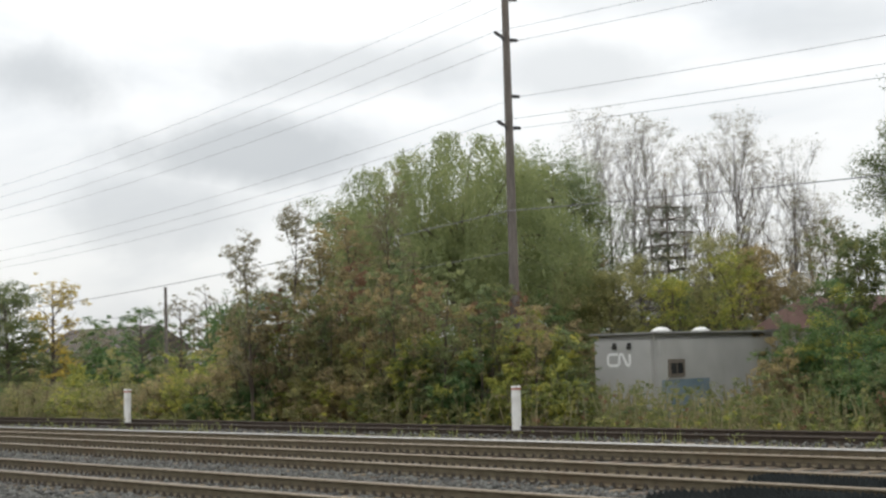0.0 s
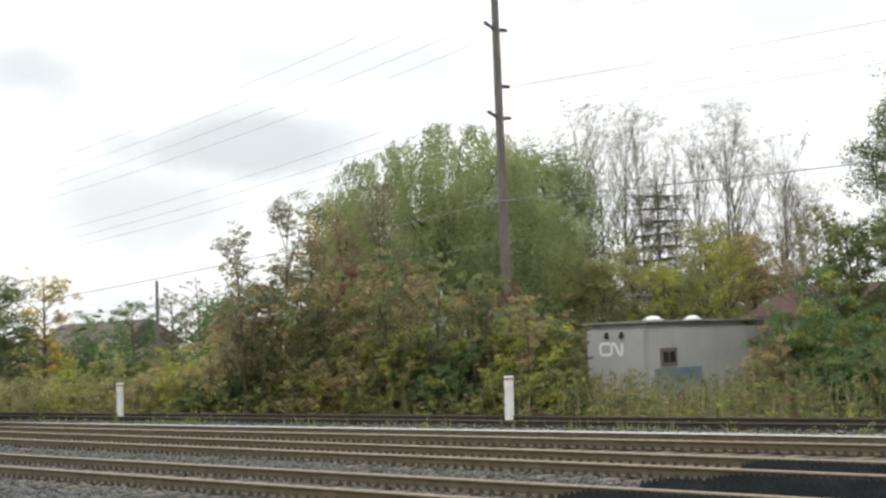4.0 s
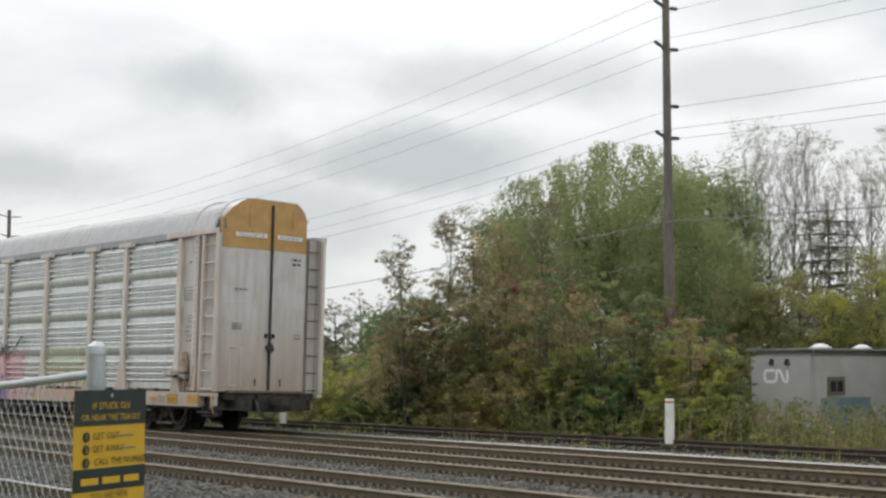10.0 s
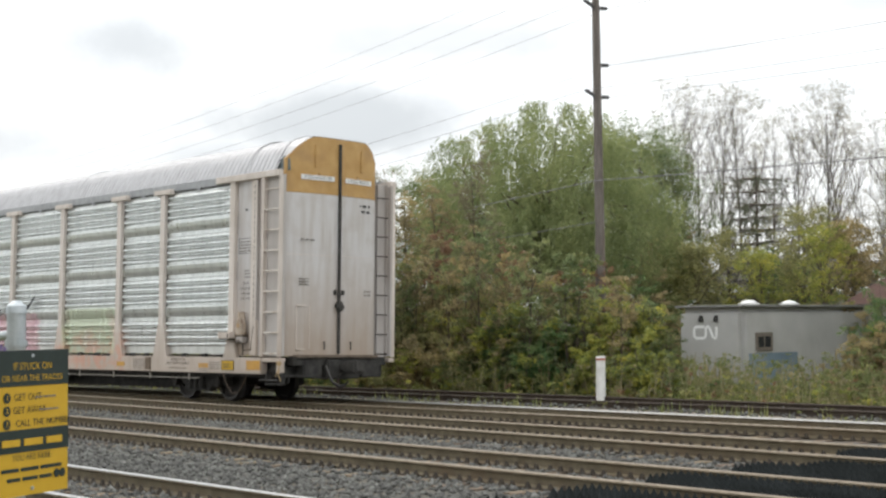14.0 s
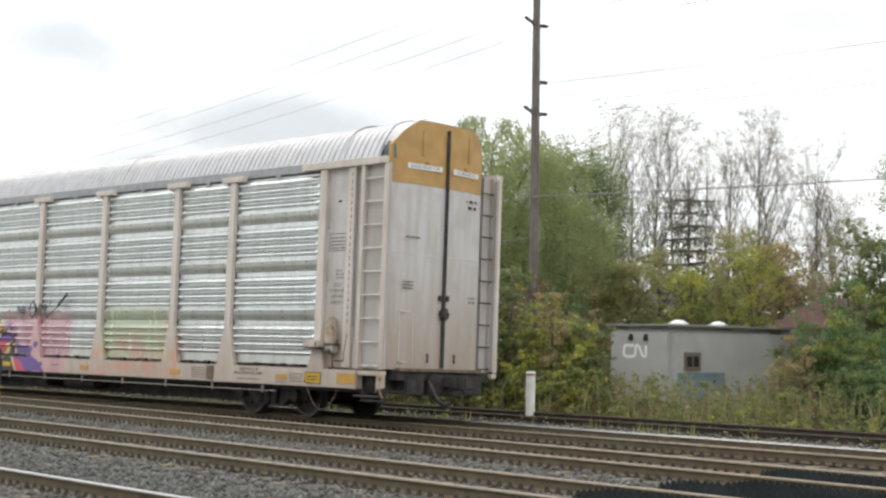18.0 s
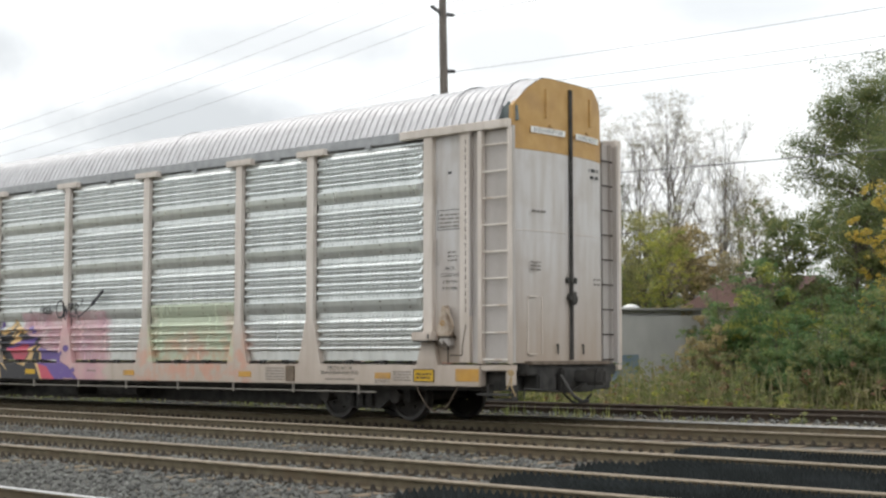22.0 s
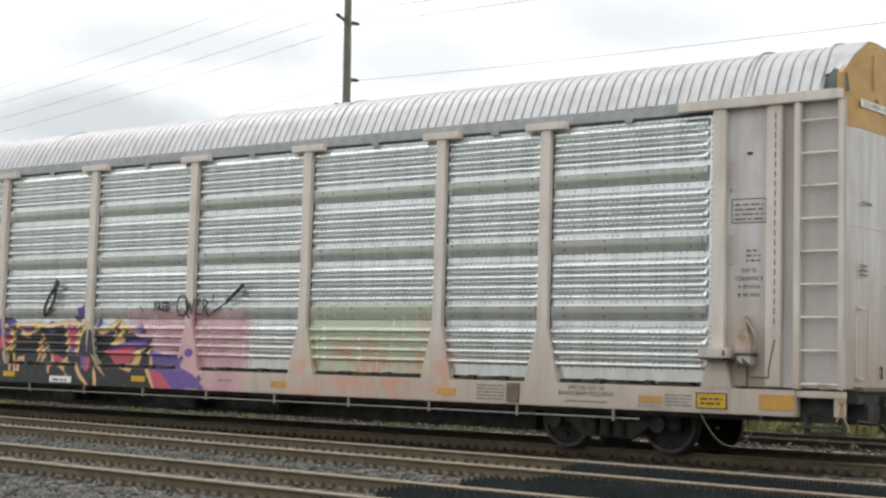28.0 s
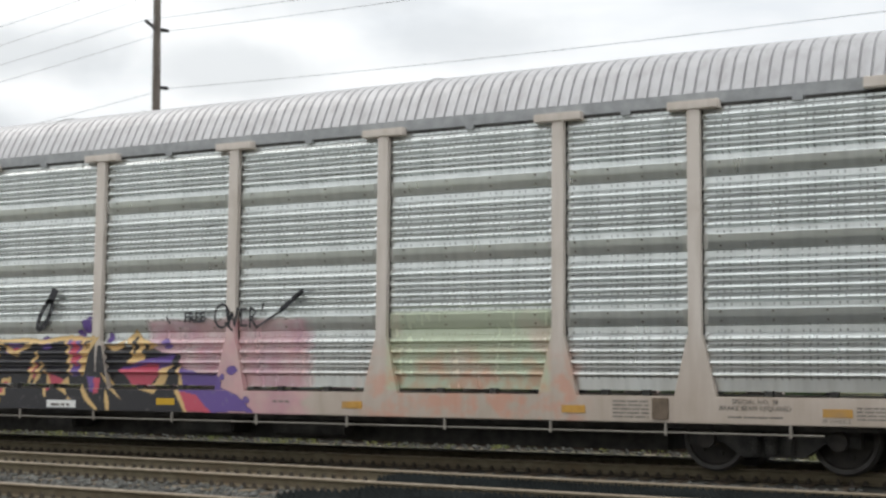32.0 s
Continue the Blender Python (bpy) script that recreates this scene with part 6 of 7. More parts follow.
def weed_belt(name, n, xr, yr, tall, material, label, seed, size=0.075, z=-0.36):
    """Low tangled weeds: leaves round many short leaning stalks."""
    g = np.random.default_rng(seed)
    c = []
    while len(c) < n:
        x, y = g.uniform(*xr), g.uniform(*yr)
        k = noise.noise(Vector((x * 0.45, y * 0.6, seed * 1.7)))
        if k + g.uniform(-0.5, 0.5) < -0.1:
            continue
        h = tall * (0.55 + 0.7 * max(0, k + 0.3)) * g.uniform(0.5, 1.1)
        lean = g.normal(0, 0.12, 2)
        c += [(x + lean[0] * u, y + lean[1] * u, z + h * u) for u in (0.25, 0.6, 1.0)]
    solid(name, cards(c, n * 4, 0.09, size, g, name), material, label, "weeds", kind="stuff")


weed_belt("weeds", 9000, (-62, 2), (25.7, 28.6), 0.75, WEEDS, "tangled green weeds along the far track", 300)
weed_belt("weeds", 5200, (-62, 2), (25.9, 29.5), 1.0, DRYGRASS, "dry brown weeds along the far track", 305)
weed_belt("weeds", 1500, (-40, 2), (25.6, 28.0), 0.7, YELLOWG, "yellow leaved weeds along the far track", 306)
weed_belt("weeds", 5200, (-27, -8), (26.2, 29.5), 1.25, WEEDS, "tall tangled weeds before the hut", 308)
weed_belt("weeds", 2600, (-27, -8), (26.0, 28.8), 1.15, MIXED, "tall yellowing weeds before the hut", 309)
blades("dry_grass", 1500, (-28, -6), (26.0, 29.0), (0.4, 1.2), DRYGRASS, "dry standing grass before the hut", 310, 0.016)
weed_belt("weeds", 900, (-26, -2), (26.0, 29.0), 1.0, RUSSET, "reddish weeds before the hut", 307)
blades("dry_grass", 6000, (-75, -44), (26.0, 31), (0.4, 1.15), DRYGRASS, "dry standing grass behind the tracks", 301, 0.018)
blades("field_grass", 42000, (-120, -22), (29, 66), (0.5, 1.2), DRYGRASS, "tall dry field grass", 302, 0.05, z=-0.36)
weed_belt("field_weeds", 9000, (-95, -26), (28.5, 52), 0.9, WEEDS, "green weeds in the rough field", 303, 0.13)
blades("track_weeds", 5200, (-60, 2), (21.0, 23.0), (0.06, 0.30), WEEDS, "small weeds between the tracks", 304, 0.03, z=-0.24, clump=0.25)

weed_belt("track_weeds", 520, (-45, 1), (22.1, 23.3), 0.22, WEEDS, "tufts of low green weeds beside the far siding", 320, 0.05, z=-0.24)
weed_belt("track_weeds", 420, (-45, 1), (25.0, 25.8), 0.30, OLIVE, "tufts of yellowing weeds beside the far siding", 321, 0.05, z=-0.24)

# ------------------------------------------------------------------ stones of the ballast
def stones(n, xr, yr, seed, size=(0.025, 0.055), z=GRADE - 0.02):
    g = np.random.default_rng(seed)
    base = np.array([(1, 0, 0), (0, 1, 0), (-1, 0, 0), (0, -1, 0), (0, 0, 1), (0, 0, -1)], float)
    tri = np.array([(0, 1, 4), (1, 2, 4), (2, 3, 4), (3, 0, 4), (1, 0, 5), (2, 1, 5), (3, 2, 5), (0, 3, 5)])
    c = np.stack([g.uniform(*xr, n), g.uniform(*yr, n), z + g.uniform(0, 0.03, n)], 1)
    v = base[None] * g.uniform(0.6, 1.3, (n, 6, 1)) * g.uniform(*size, (n, 1, 1)) + g.normal(0, 0.006, (n, 6, 3))
    a = g.uniform(0, 2 * math.pi, n)
    ca, sa = np.cos(a)[:, None], np.sin(a)[:, None]
    rot = np.stack([v[..., 0] * ca - v[..., 1] * sa, v[..., 0] * sa + v[..., 1] * ca, v[..., 2] * 0.8], -1)
    co = (rot + c[:, None]).reshape(-1, 3)
    me = bpy.data.meshes.new("ballast_stones")
    me.vertices.add(len(co))
    me.vertices.foreach_set("co", co.astype(np.float32).ravel())
    idx = (tri[None] + 6 * np.arange(n)[:, None, None]).reshape(-1)
    me.loops.add(len(idx))
    me.loops.foreach_set("vertex_index", idx.astype(np.int32))
    me.polygons.add(len(idx) // 3)
    me.polygons.foreach_set("loop_start", np.arange(0, len(idx), 3, dtype=np.int32))
    me.polygons.foreach_set("loop_total", np.full(len(idx) // 3, 3, np.int32))
    me.update(calc_edges=True)
    return me


solid("ballast_stones", stones(34000, (-34, -6), (3.6, 10.2), 400), STONE, "loose grey crushed stones beside the near track", "ballast", kind="stuff")
solid("ballast_stones", stones(24000, (-30, -4), (10.2, 18.0), 401), STONE, "loose grey crushed stones between the tracks", "ballast", kind="stuff")
solid("ballast_stones", stones(5200, (-40, 0), (20.8, 25.4), 402), STONE, "loose grey crushed stones by the far track", "ballast", kind="stuff")

# ------------------------------------------------------------------ rubber mats with points, on the road side
mat_bm = bmesh.new()
bx(mat_bm, 0, 0.9, 0, 0.6, -0.17, -0.13)
for i in range(9):
    for j in range(6):
        m = Matrix.Translation((0.05 + 0.1 * i, 0.05 + 0.1 * j, -0.075)) @ Matrix.Rotation(radians(45), 4, "Z")
        bmesh.ops.create_cone(mat_bm, cap_ends=False, segments=4, radius1=0.066, radius2=0.004, depth=0.115, matrix=m)
MAT_MESH = finish(mat_bm, "rubber_panel")
MAT_MESH.materials.append(BLACKRUB)
mats = thing("trespass_mat", (0, 0, 0), "black rubber mat panels covered in sharp points between rails", "rubber mat", kind="structure")
strips = []
for k, (y0, slope, bright) in enumerate(TRACKS[:3]):
    strips.append((y0, slope, -0.60, 1.2))
    nxt = TRACKS[k + 1]
    width = (nxt[0] + nxt[1] * -8) - (y0 + slope * -8) - GAUGE - 0.3
    strips.append((y0, slope, GAUGE / 2 + 0.15, width))
strips.append((TRACKS[0][0], TRACKS[0][1], -GAUGE / 2 - 0.15 - 1.2, 1.2))
for y0, slope, off, width in strips[:5] + strips[6:]:
    rows = max(1, round(width / 0.6))
    for j in range(rows):
        for i in range(9):
            p = part("rubber_panel", MAT_MESH, None, mats)
            xx = -9.1 + 0.9 * i - (0.45 if j % 2 else 0.0) + rg.uniform(-0.03, 0.03)
            p.matrix_basis = pose(xx, y0 + slope * xx + off + j * width / rows, 0.012 if off < 0.5 and off > -0.7 else 0.0, 0, 0, math.degrees(math.atan(slope))) @ Matrix.Diagonal((1, width / rows / 0.6, 1, 1))

# ------------------------------------------------------------------ white marker posts
POSTW = mat("white_post_paint", (0.66, 0.66, 0.64), (0.80, 0.80, 0.78), 6, 0.6, stain=(0.42, 0.40, 0.36), stain_scale=3)
REDTOP = mat("faded_red_band", (0.40, 0.16, 0.12), (0.52, 0.24, 0.18), 8, 0.7)
for x, y in ((-21.05, 24.75), (-35.9, 24.4)):
    ob = thing("marker_post", (x, y, -0.24), "short white marker post with faded red top band", "post", "marker posts")
    part("shaft", rod(bmesh.new(), (0, 0, -0.05), (0.01, 0, 1.04), 0.105, 18), POSTW, ob, smooth=False)
    part("red_band", rod(bmesh.new(), (0.01, 0, 1.0), (0.01, 0, 1.05), 0.113, 18), REDTOP, ob)
    part("cap", rod(bmesh.new(), (0.01, 0, 1.05), (0.01, 0, 1.09), 0.118, 18, 0.10), POSTW, ob)

# ------------------------------------------------------------------ equipment hut
HUTP = mat("grey_hut_paint", (0.40, 0.395, 0.38), (0.47, 0.465, 0.45), 1.2, 0.65, bump=0.06, stain=(0.35, 0.34, 0.32), stain_scale=0.8)
HUTB = mat("blue_grey_patch", (0.13, 0.19, 0.24), (0.19, 0.25, 0.30), 2, 0.7, stain=(0.26, 0.29, 0.31), stain_scale=1.5)
hut = thing("equipment_hut", (0, 0, 0), "low grey railway equipment hut with flat roof behind weeds", "hut")
HX0, HX1, HY0, HY1, HTOP = -24.38, -22.20, 32.0, 38.6, 2.06
part("wall_shell", box(HX0, HX1, HY0, HY1, -0.4, HTOP - 0.06, 0.16), HUTP, hut)
part("roof", box(HX0 - 0.05, HX1 + 0.05, HY0 - 0.05, HY1 + 0.05, HTOP - 0.06, HTOP, 0.012), mat("hut_roof_edge", (0.22, 0.215, 0.21), (0.33, 0.325, 0.31), 4, 0.7), hut)
for yy, rr in ((33.1, 0.26), (35.1, 0.24)):
    bm = bmesh.new()
    bmesh.ops.create_uvsphere(bm, u_segments=18, v_segments=8, radius=rr, matrix=Matrix.Translation((-22.75, yy, HTOP)) @ Matrix.Diagonal((1, 1, 0.55, 1)))
    rod(bm, (-22.75, yy, HTOP - 0.02), (-22.75, yy, HTOP + 0.05), rr * 1.15, 18)
    part("vent_dome", bm, POSTW, hut, "white roof ventilator dome", smooth=False)
win = part("window", box(HX1 - 0.03, HX1 + 0.035, 32.56, 33.36, 0.80, 1.30, 0.01), mat("brown_window_frame", (0.13, 0.11, 0.09), (0.2, 0.17, 0.14), 6, 0.7), hut, "small dark brown window with bars")
for k in range(2):
    part("pane", box(HX1 + 0.032, HX1 + 0.042, 32.66 + 0.32 * k, 32.92 + 0.32 * k, 0.90, 1.19), mat("dark_glass", (0.015, 0.017, 0.02), (0.03, 0.03, 0.035), 3, 0.1, bump=0), win)
part("blue_patch", box(HX1 + 0.002, HX1 + 0.008, 32.25, 34.6, -0.3, 0.74), HUTB, hut, "faded blue painted lower wall")
for xx in (-23.55, -23.05):
    bm = bmesh.new()
    rod(bm, (xx, HY0 + 0.02, 1.66), (xx, HY0 - 0.09, 1.66), 0.06, 10)
    bx(bm, xx - 0.05, xx + 0.05, HY0 - 0.05, HY0 + 0.01, 1.70, 1.78)
    part("wall_lamp", bm, STEELDARK, hut, "small black wall lamp")
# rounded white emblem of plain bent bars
bm = bmesh.new()


def ribbon(pts, w, y):
    P = [Vector((a, y, b)) for a, b in pts]
    left, right = [], []
    for i, p in enumerate(P):
        d = (P[min(i + 1, len(P) - 1)] - P[max(i - 1, 0)]).normalized()
        nrm = Vector((-d.z, 0, d.x)) * w / 2
        left.append(bm.verts.new(p + nrm))
        right.append(bm.verts.new(p - nrm))
    for i in range(len(P) - 1):
        bm.faces.new((left[i], left[i + 1], right[i + 1], right[i]))


ex, ez, es = -23.80, 1.16, 0.31
ribbon([(ex + 0.344, ez + es), (ex + 0.069, ez + es), (ex + 0.017, ez + es - 0.03), (ex, ez + es - 0.08), (ex, ez + 0.08), (ex + 0.017, ez + 0.03), (ex + 0.069, ez), (ex + 0.310, ez), (ex + 0.361, ez + 0.03), (ex + 0.387, ez + 0.08), (ex + 0.387, ez + es - 0.06), (ex + 0.421, ez + es), (ex + 0.473, ez + es), (ex + 0.516, ez + es - 0.04), (ex + 0.619, ez + 0.04), (ex + 0.662, ez), (ex + 0.714, ez), (ex + 0.740, ez + 0.06), (ex + 0.740, ez + es)], 0.082, HY0 - 0.006)
bmesh.ops.recalc_face_normals(bm, faces=bm.faces)
part("emblem", bm, mat("bright_white_emblem", (0.84, 0.84, 0.83), (0.9, 0.9, 0.89), 8, 0.5, bump=0.0), hut, "white rounded emblem on the wall")

# a house roof behind the trees
house = thing("house", (0, 0, 0), "brick house with reddish roof mostly hidden by trees", "house")
hx, hy = polar(-29.8, 47.5)
part("wall", box(hx + 0.2, hx + 3, hy - 1.5, hy + 4, -0.4, 2.15), mat("pale_siding", (0.42, 0.38, 0.35), (0.5, 0.46, 0.42), 3, 0.8), house)
bm = bmesh.new()
prism(bm, [(hy - 1.8, 2.1), (hy + 4.4, 2.1), (hy + 1.3, 3.1)], hx - 0.1, hx + 3.3, "x")
part("roof", bm, mat("red_brown_shingle", (0.095, 0.052, 0.043), (0.135, 0.075, 0.062), 5, 0.9, bump=0.4), house)
barn = thing("house", (0, 0, 0), "pale low house with dark roof behind the hut", "house")
bx0, by0 = polar(-33.4, 58)
part("wall", box(bx0 - 2.2, bx0 + 2.6, by0 - 2, by0 + 3, -0.4, 2.75), mat("dull_siding", (0.24, 0.22, 0.2), (0.33, 0.31, 0.28), 3, 0.8), barn)
bm = bmesh.new()
prism(bm, [(by0 - 2.4, 2.95), (by0 + 3.4, 2.95), (by0 + 0.5, 4.1)], bx0 - 2.5, bx0 + 2.9, "x")
part("roof", bm, mat("dark_shingle", (0.07, 0.065, 0.06), (0.13, 0.12, 0.115), 5, 0.9, bump=0.4), barn)
part("eave", box(bx0 - 2.5, bx0 + 2.9, by0 - 2.45, by0 - 2.3, 2.8, 2.95), POSTW, barn)
shed = thing("house", (0, 0, 0), "distant house roof beyond the field", "house")
sx, sy = polar(-56.3, 120)
part("wall", box(sx - 6, sx + 6, sy - 3, sy + 3, -0.4, 2.6), mat("pale_siding", (0.42, 0.38, 0.35), (0.5, 0.46, 0.42), 3, 0.8), shed)
bm = bmesh.new()
prism(bm, [(sy - 3.5, 2.6), (sy + 3.5, 2.6), (sy, 4.6)], sx - 6.5, sx + 6.5, "x")
part("roof", bm, mat("grey_shingle", (0.07, 0.058, 0.052), (0.11, 0.092, 0.082), 5, 0.9, bump=0.4), shed)

# ------------------------------------------------------------------ power line
POLEW = mat("weathered_pole_wood", (0.10, 0.085, 0.075), (0.21, 0.185, 0.165), 6, 0.9, bump=0.4, stretch=(3, 3, 0.3), stain=(0.17, 0.095, 0.075), stain_scale=0.5)
INSUL = mat("grey_insulator", (0.06, 0.06, 0.065), (0.14, 0.14, 0.145), 10, 0.5)
WIRE = mat("dark_wire", (0.14, 0.14, 0.145), (0.24, 0.24, 0.245), 10, 0.6, bump=0)
PX, PY = polar(-40.3, 40)
QX, QY = -97.5, 42.5
RX, RY = PX + (PX - QX), PY - (QY - PY)
ARMS = [(height(14.25, 40), 2), (height(12.64, 40), 2), (height(10.39, 40), 1), (height(9.12, 40), 2)]
along = Vector((QX - PX, QY - PY, 0)).normalized()
across = Vector((-along.y, along.x, 0))


def pole(x, y, arms, top, thick, reach=0.5):
    ob = thing("utility_pole", (x, y, -0.4), "tall weathered wooden power pole with short insulator arms", "utility pole", "power line poles")
    part("shaft", rod(bmesh.new(), (0, 0, -0.3), (0, 0, top + 0.4), thick, 16, thick * 0.62), POLEW, ob)
    for z, sides in arms:
        for s in ((-1, 1) if sides == 2 else (1,)):
            bm = bmesh.new()
            a = Vector((0, s * 0.07, z + 0.4))
            b = Vector((0, s * reach, z + 0.4 + (0.14 if s < 0 else 0.03)))
            rod(bm, a, b, 0.028, 8)
            for q in range(4):
                c = a + (b - a) * (0.35 + 0.17 * q)
                d = c + (b - a).normalized() * 0.022
                rod(bm, c, d, 0.055, 10)
            rod(bm, a + Vector((0, 0, -0.14)), a + (b - a) * 0.4, 0.018, 6)
            part("insulator_arm", bm, INSUL, ob, "grey ribbed insulator arm")
    return ob


main = pole(PX, PY, ARMS, 13.0, 0.155)
part("pole_plate", box(-0.06, 0.06, -0.20, -0.14, 2.3, 2.6), LABELW, main)
pole(QX, QY, [(height(6.0, 106) - 0.4, 2), (height(5.15, 106) - 0.2, 2)], height(6.05, 106), 0.2, 0.95)
far = thing("utility_pole", (*polar(-54.27, 82), -0.4), "distant thin wooden pole", "utility pole", "power line poles")
part("shaft", rod(bmesh.new(), (0, 0, 0), (0, 0, height(3.0, 82) + 0.4), 0.12, 10, 0.08), POLEW, far)


def wire(a, b, sag, r=0.0062, name="power_line_wire", label="thin dark overhead power wire"):
    a, b = Vector(a), Vector(b)
    bm, n = bmesh.new(), 28
    pts = [a + (b - a) * (i / n) - Vector((0, 0, 4 * sag * (i / n) * (1 - i / n))) for i in range(n + 1)]
    side = (b - a).cross(Vector((0, 0, 1))).normalized()
    rings = [[bm.verts.new(p + (side * math.cos(q) + Vector((0, 0, 1)) * math.sin(q)) * r) for q in (0, 1.57, 3.14, 4.71)] for p in pts]
    for c, e in zip(rings, rings[1:]):
        for i in range(4):
            bm.faces.new((c[i], c[(i + 1) % 4], e[(i + 1) % 4], e[i]))
    solid(name, bm, WIRE, label, "wire", "overhead wires")


for z, sides in ARMS:
    for s in ((-1, 1) if sides == 2 else (1,)):
        o = s * 0.5
        wire((PX, PY + o, z + (0.14 if s < 0 else 0.03)), (QX, QY + 2 * o, z - 0.2), 1.1)
        wire((PX, PY + o, z + (0.14 if s < 0 else 0.03)), (RX, RY + o, z - 0.2), 1.1)
wire((PX, PY - 0.15, height(5.76, 40)), (QX, QY, height(5.76, 40) - 1.0), 0.7, 0.013, "communication_cable", "dark sagging cable on the poles")
wire((PX, PY - 0.15, height(5.76, 40)), (RX, RY, height(5.76, 40) + 0.3), 0.9, 0.013, "communication_cable", "dark sagging cable on the poles")
wire((PX, PY - 0.15, height(4.1, 40)), (QX, QY, height(4.1, 40) - 0.8), 0.6, 0.009, "communication_cable", "dark sagging cable on the poles")

# ------------------------------------------------------------------ fence and signs by the road
FENCEG = mat("galvanized_fence", (0.36, 0.40, 0.42), (0.50, 0.53, 0.55), 12, 0.45, 0.6, bump=0.05)
fence = thing("chain_link_fence", (0, 0, 0), "galvanized chain-link fence with terminal post and top rail", "fence")
NEAR = Vector((-0.051, -0.067, 0))     # where the signs are sighted from


def sight(az, rng, z=0.0):
    x, y = polar(az, rng)
    return Vector((x, y, z)) + NEAR


FA = sight(-62.75, 6.95, 1.56)
FC = sight(-70.15, 9.05, 1.40)
FB = FA + (FC - FA) * 3.0
bm = rod(bmesh.new(), (FA.x, FA.y, -0.35), (FA.x, FA.y, 1.665), 0.044, 20)
part("terminal_post", bm, FENCEG, fence, "thick galvanized end post")
bm = rod(bmesh.new(), (FA.x, FA.y, 1.655), (FA.x, FA.y, 1.69), 0.05, 20, 0.046)
rod(bm, (FA.x, FA.y, 1.69), (FA.x, FA.y, 1.715), 0.046, 20, 0.018)
part("post_cap", bm, FENCEG, fence, "domed galvanized cap")
part("top_rail", rod(bmesh.new(), FA, FB, 0.022, 12), FENCEG, fence)
for u in (1 / 3, 2 / 3, 1.0):
    p = FA + (FB - FA) * u
    part("line_post", rod(bmesh.new(), (p.x, p.y, -0.35), (p.x, p.y, p.z - 0.01), 0.034, 14), FENCEG, fence)
for z in (1.50, 0.9, 0.3):
    part("tension_band", rod(bmesh.new(), (FA.x, FA.y, z), (FA.x, FA.y, z + 0.03), 0.052, 14), FENCEG, fence)
# woven mesh: two families of slanting wires, following the top rail
me_co, me_n = [], 0
length = (FB - FA).length
pitch, hgt = 0.072, 1.72
d = (FB - FA) / length
for fam in (1, -1):
    for k in range(int(-hgt / pitch) - 1, int((length + hgt) / pitch) + 1):
        for j in range(12):
            za, zb = j * hgt / 12, (j + 1) * hgt / 12
            sa, sb = k * pitch + fam * (za - hgt / 2) * 0.62, k * pitch + fam * (zb - hgt / 2) * 0.62
            if min(sa, sb) < 0 or max(sa, sb) > length:
                continue
            a, b = FA + d * sa + Vector((0, 0.012 * fam, -za)), FA + d * sb + Vector((0, 0.012 * fam, -zb))
            w = Vector((0.0014, 0, 0.0014 * fam))
            q = Vector((0, 0.0019, 0))
            me_co += [a - w, b - w, b + w, a + w, a - q, b - q, b + q, a + q]
            me_n += 2
part("mesh", quads("mesh", np.array([tuple(v) for v in me_co]), me_n), FENCEG, fence, "woven diamond wire mesh")

SIGNBLK = mat("dark_green_black_sign", (0.012, 0.022, 0.018), (0.022, 0.035, 0.03), 6, 0.5, bump=0.02)
SIGNBACK = mat("sign_backing", (0.30, 0.30, 0.30), (0.4, 0.4, 0.4), 6, 0.5, 0.5)
sa, sb = sight(-63.56, 6.74), sight(-60.86, 7.15)
mid, span = (sa + sb) / 2, (sb - sa)
W = span.length
sign = thing("emergency_sign", (mid.x, mid.y, 1.148), "yellow and black railway emergency notice on the fence post", "sign", rz=math.degrees(math.atan2(span.y, span.x)))
HH = 0.335


def plate(parent, name, x0, x1, z0, z1, y, material, bev=0.0, label=""):
    return part(name, box(x0, x1, y - 0.002, y + 0.002, z0, z1, bev), material, parent, label)


S = sign
part("bracket", box(-0.05, 0.05, 0.002, 0.06, -0.02, 0.02), FENCEG, S)
part("bracket", box(-0.05, 0.05, 0.002, 0.06, 0.2, 0.24), FENCEG, S)
plate(S, "board", -W / 2, W / 2, -HH, HH, 0.0, SIGNYEL, label="yellow sign board")
plate(S, "black_header", -W / 2 - 0.001, W / 2 + 0.001, HH - 0.165, HH + 0.001, -0.003, SIGNBLK)
plate(S, "black_band", -W / 2 - 0.001, W / 2 + 0.001, -0.135, -0.03, -0.003, SIGNBLK)
words("IF STUCK ON", 0.046, SIGNYEL, S, (0, -0.0065, HH - 0.075))
words("OR NEAR THE TRACKS", 0.042, SIGNYEL, S, (0, -0.0065, HH - 0.13))
for k, txt in enumerate(("GET OUT", "GET AWAY", "CALL THE NUMBER")):
    z = 0.118 - 0.06 * k
    bm = rod(bmesh.new(), (-W / 2 + 0.085, -0.003, z), (-W / 2 + 0.085, -0.006, z), 0.024, 18)
    part("bullet", bm, SIGNBLK, S)
    words(str(k + 1), 0.035, SIGNYEL, S, (-W / 2 + 0.085, -0.0075, z))
    w = words(txt, 0.046, SIGNBLK, S, (-W / 2 + 0.13 + 0.0142 * len(txt), -0.0045, z))
bars(S, 0.02, 0.17, 0.112, 0.13, 1, -0.003, FADED, seed=31)
bars(S, 0.05, 0.19, 0.052, 0.07, 1, -0.003, FADED, seed=32)
bars(S, -W / 2 + 0.05, W / 2 - 0.05, -0.105, -0.03, 1, -0.0065, SIGNYEL, seed=33)
words("YOU ARE HERE:", 0.04, SIGNBLK, S, (0, -0.0045, -0.160))
bars(S, -W / 2 + 0.05, W / 2 - 0.05, -0.222, -0.182, 1, -0.003, SIGNBLK, seed=34)
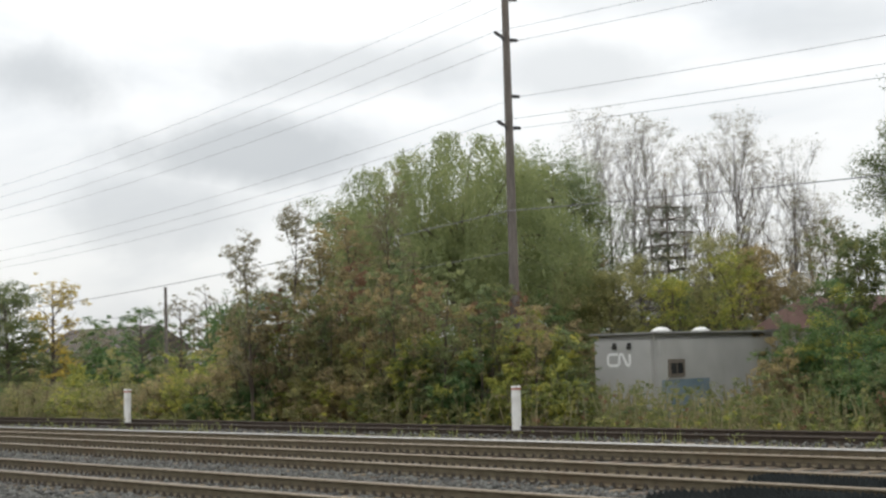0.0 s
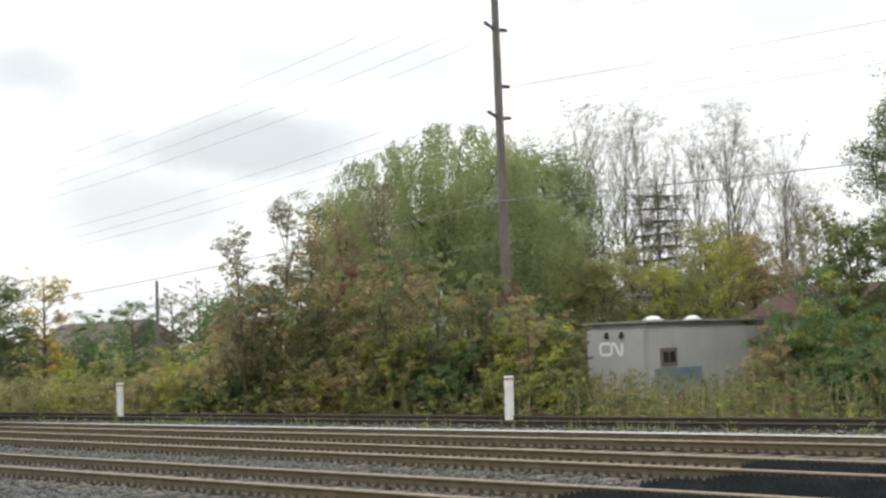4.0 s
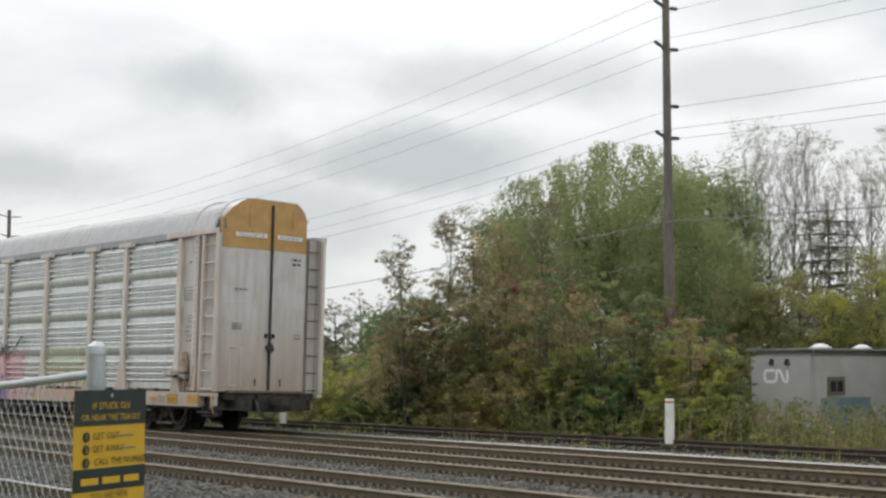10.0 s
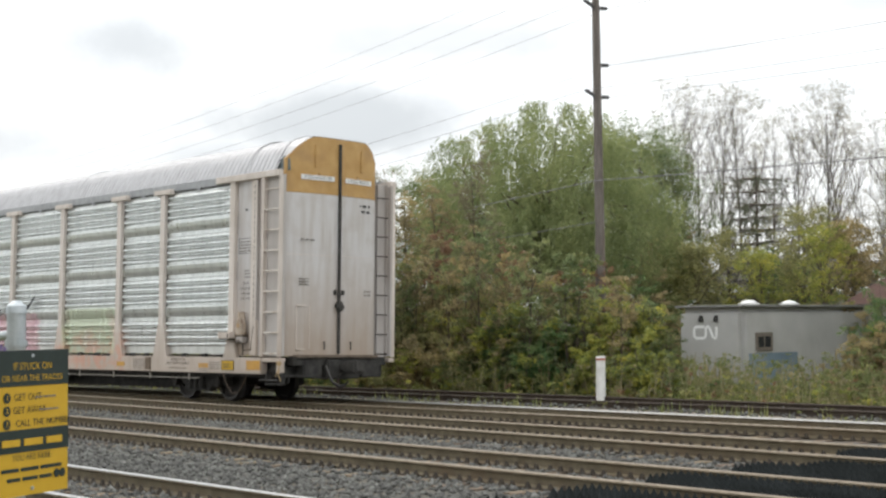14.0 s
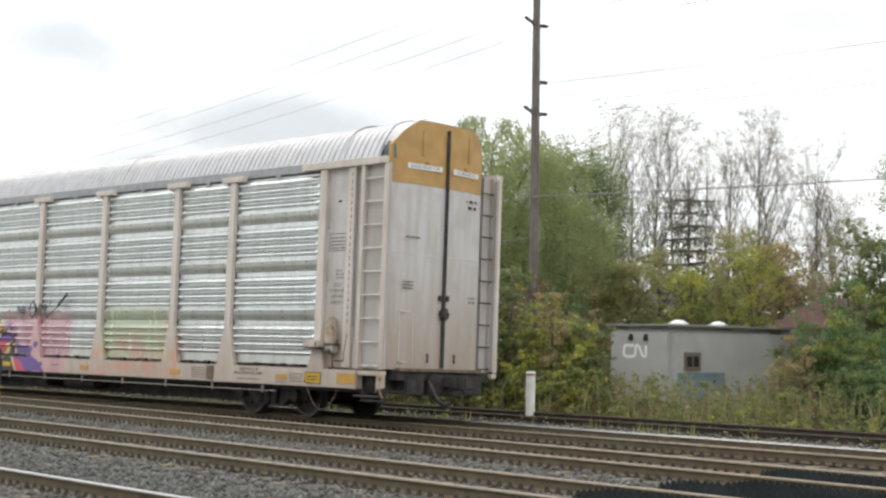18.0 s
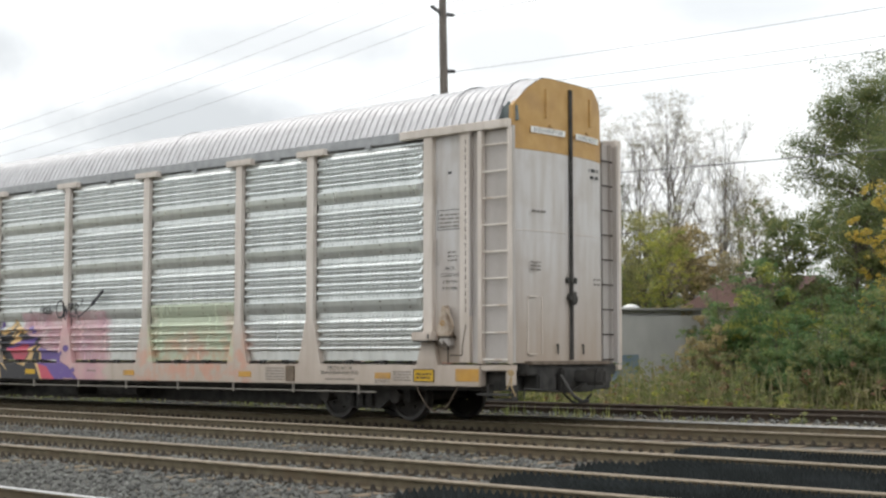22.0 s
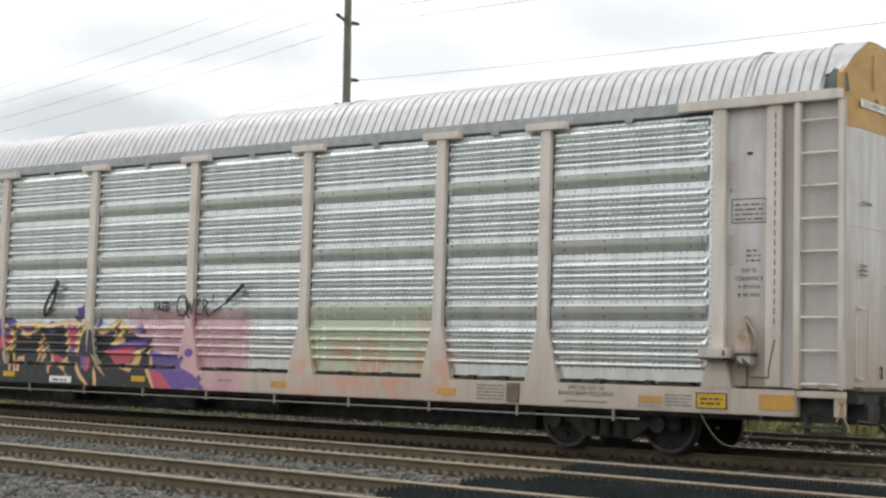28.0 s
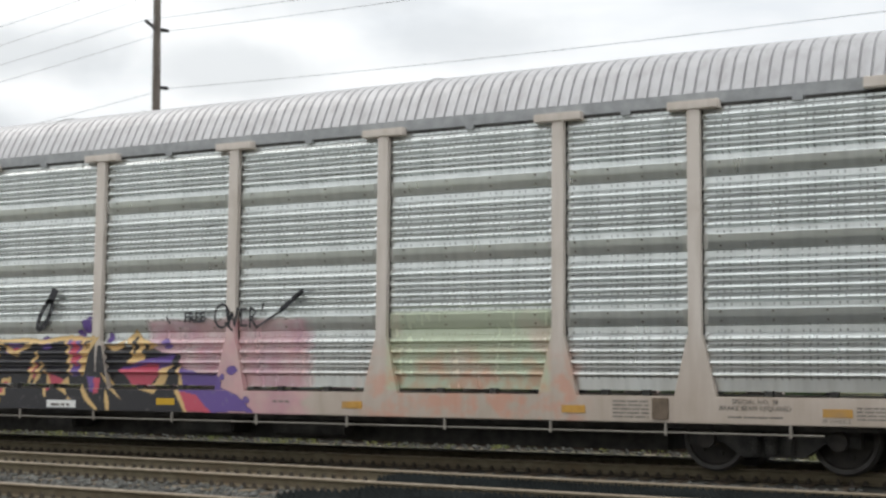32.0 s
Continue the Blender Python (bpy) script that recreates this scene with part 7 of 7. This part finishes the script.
bars(S, -W / 2 + 0.09, W / 2 - 0.12, -0.266, -0.226, 1, -0.003, SIGNBLK, seed=35)
for k in range(2):
    bm = rod(bmesh.new(), (W / 2 - 0.085 + 0.042 * k, -0.003, -0.252), (W / 2 - 0.085 + 0.042 * k, -0.006, -0.252), 0.021, 18)
    part("emblem", bm, SIGNBLK, S, "round dark emblem")
for z in (HH - 0.025, -HH + 0.03):
    part("bolt", rod(bmesh.new(), (0, 0.004, z), (0, -0.008, z), 0.009, 8), FENCEG, S)

# leaning perforated steel post with three plates
GREYR = mat("grey_reflective_sheet", (0.42, 0.43, 0.43), (0.52, 0.53, 0.53), 8, 0.45, bump=0.02)
PURPLE = mat("purple_sign_band", (0.10, 0.05, 0.20), (0.15, 0.08, 0.27), 6, 0.5)
WHITES = mat("pale_sign_sheet", (0.50, 0.53, 0.58), (0.60, 0.63, 0.67), 5, 0.5)
REDS = mat("red_sign_print", (0.50, 0.04, 0.06), (0.60, 0.07, 0.09), 8, 0.5)
RNG = 10.0
bot, topp = sight(-67.3, RNG, -0.25), sight(-68.5, RNG, height(7.45, RNG))
face = math.degrees(math.atan2(-bot.y, -bot.x)) + 90
leanp = math.degrees(math.atan2((topp - bot).dot(Vector((math.cos(radians(face)), math.sin(radians(face)), 0))), topp.z - bot.z))
sp = thing("sign_post", (bot.x, bot.y, bot.z), "leaning perforated steel post with diamond, purple and red plates", "sign")
sp.matrix_basis = pose(bot.x, bot.y, bot.z, 0, 0, face) @ pose(0, 0, 0, 0, leanp, 0)
tall = topp.z - bot.z
part("post", box(-0.03, 0.03, 0.005, 0.04, 0, tall + 0.02), FENCEG, sp, "galvanized perforated post")
bm = bmesh.new()
for k in range(int(tall / 0.05)):
    rod(bm, (0, 0.003, 0.05 * k + 0.03), (0, 0.008, 0.05 * k + 0.03), 0.009, 8)
tagged(part("post_hole", bm, STEELDARK, sp), kind="stuff")
part("splice", box(0.02, 0.055, 0.0, 0.05, 0.2, height(3.7, RNG) - bot.z), FENCEG, sp)
cz = height(6.6, RNG) - bot.z
bm = bmesh.new()
prism(bm, [(0, cz - 0.185), (0.19, cz), (0, cz + 0.185), (-0.19, cz)], -0.006, 0.0)
dm = part("diamond_plate", bm, GREYR, sp, "grey diamond plate with three black tree shapes")
bm = bmesh.new()
for s in range(4):
    a, b = [(0, -0.178), (0.183, 0), (0, 0.178), (-0.183, 0)][s], [(0.183, 0), (0, 0.178), (-0.183, 0), (0, -0.178)][s]
    a, b = Vector((a[0], -0.008, cz + a[1])), Vector((b[0], -0.008, cz + b[1]))
    rod(bm, a, b, 0.005, 4)
part("dark_edge", bm, STEELDARK, dm)
bm = bmesh.new()
for k in (-1, 0, 1):
    xx = k * 0.072
    for j in range(3):
        prism(bm, [(xx - 0.034 + 0.008 * j, cz - 0.045 + 0.028 * j), (xx + 0.034 - 0.008 * j, cz - 0.045 + 0.028 * j), (xx, cz - 0.005 + 0.028 * j)], -0.010, -0.007)
part("tree_shape", bm, SIGNBLK, dm)
pz1, pz0 = height(0.72, RNG) - bot.z, height(-1.0, RNG) - bot.z
pp = part("purple_plate", box(-0.20, 0.20, -0.012, -0.006, pz0, pz1), WHITES, sp, "pale plate with a purple header and fine print")
plate(pp, "purple_header", -0.2, 0.2, pz1 - 0.075, pz1 + 0.001, -0.014, PURPLE)
bars(pp, -0.16, 0.16, pz1 - 0.06, pz1 - 0.03, 1, -0.017, LABELW, seed=41)
bars(pp, -0.17, 0.17, pz1 - 0.26, pz1 - 0.1, 5, -0.014, mat("grey_print", (0.25, 0.27, 0.33), (0.33, 0.35, 0.4), 8, 0.6), seed=42)
rz1, rz0 = height(-1.2, RNG) - bot.z, height(-3.75, RNG) - bot.z
rp = part("red_plate", box(-0.135, 0.115, -0.020, -0.014, rz0, rz1), LABELW, sp, "white plate with red header, red disc and red footer")
plate(rp, "red_header", -0.13, 0.11, rz1 - 0.06, rz1 - 0.008, -0.022, REDS)
plate(rp, "red_footer", -0.13, 0.11, rz0 + 0.008, rz0 + 0.06, -0.022, REDS)
words("DANGER", 0.05, LABELW, rp, (-0.01, -0.0255, rz1 - 0.034))
rc = (rz0 + rz1) / 2 + 0.01
part("red_disc", rod(bmesh.new(), (-0.01, -0.020, rc), (-0.01, -0.0235, rc), 0.085, 24), REDS, rp)
plate(rp, "white_bar", -0.07, 0.05, rc - 0.016, rc + 0.016, -0.025, LABELW)
bars(rp, -0.11, 0.09, rz0 + 0.075, rz0 + 0.11, 1, -0.021, FADED, seed=43)


# ------------------------------------------------------------------ what moves
TRAIN_Y = 17.714


def motions():
    walk(train, [(t, pose(s, TRAIN_Y, 0, -1.44, 0, 0)) for t, s in TRAIN])
    times = [0.25 * k for k in range(129)]
    ts, ss = [t for t, s in TRAIN], [s for t, s in TRAIN]
    for w in wheelsets:
        x = w.location.x
        walk(w, [(t, pose(x, 0, 0.42, 0, math.degrees((float(np.interp(t, ts, ss)) - ss[0]) / 0.42), 0)) for t in times])


motions()
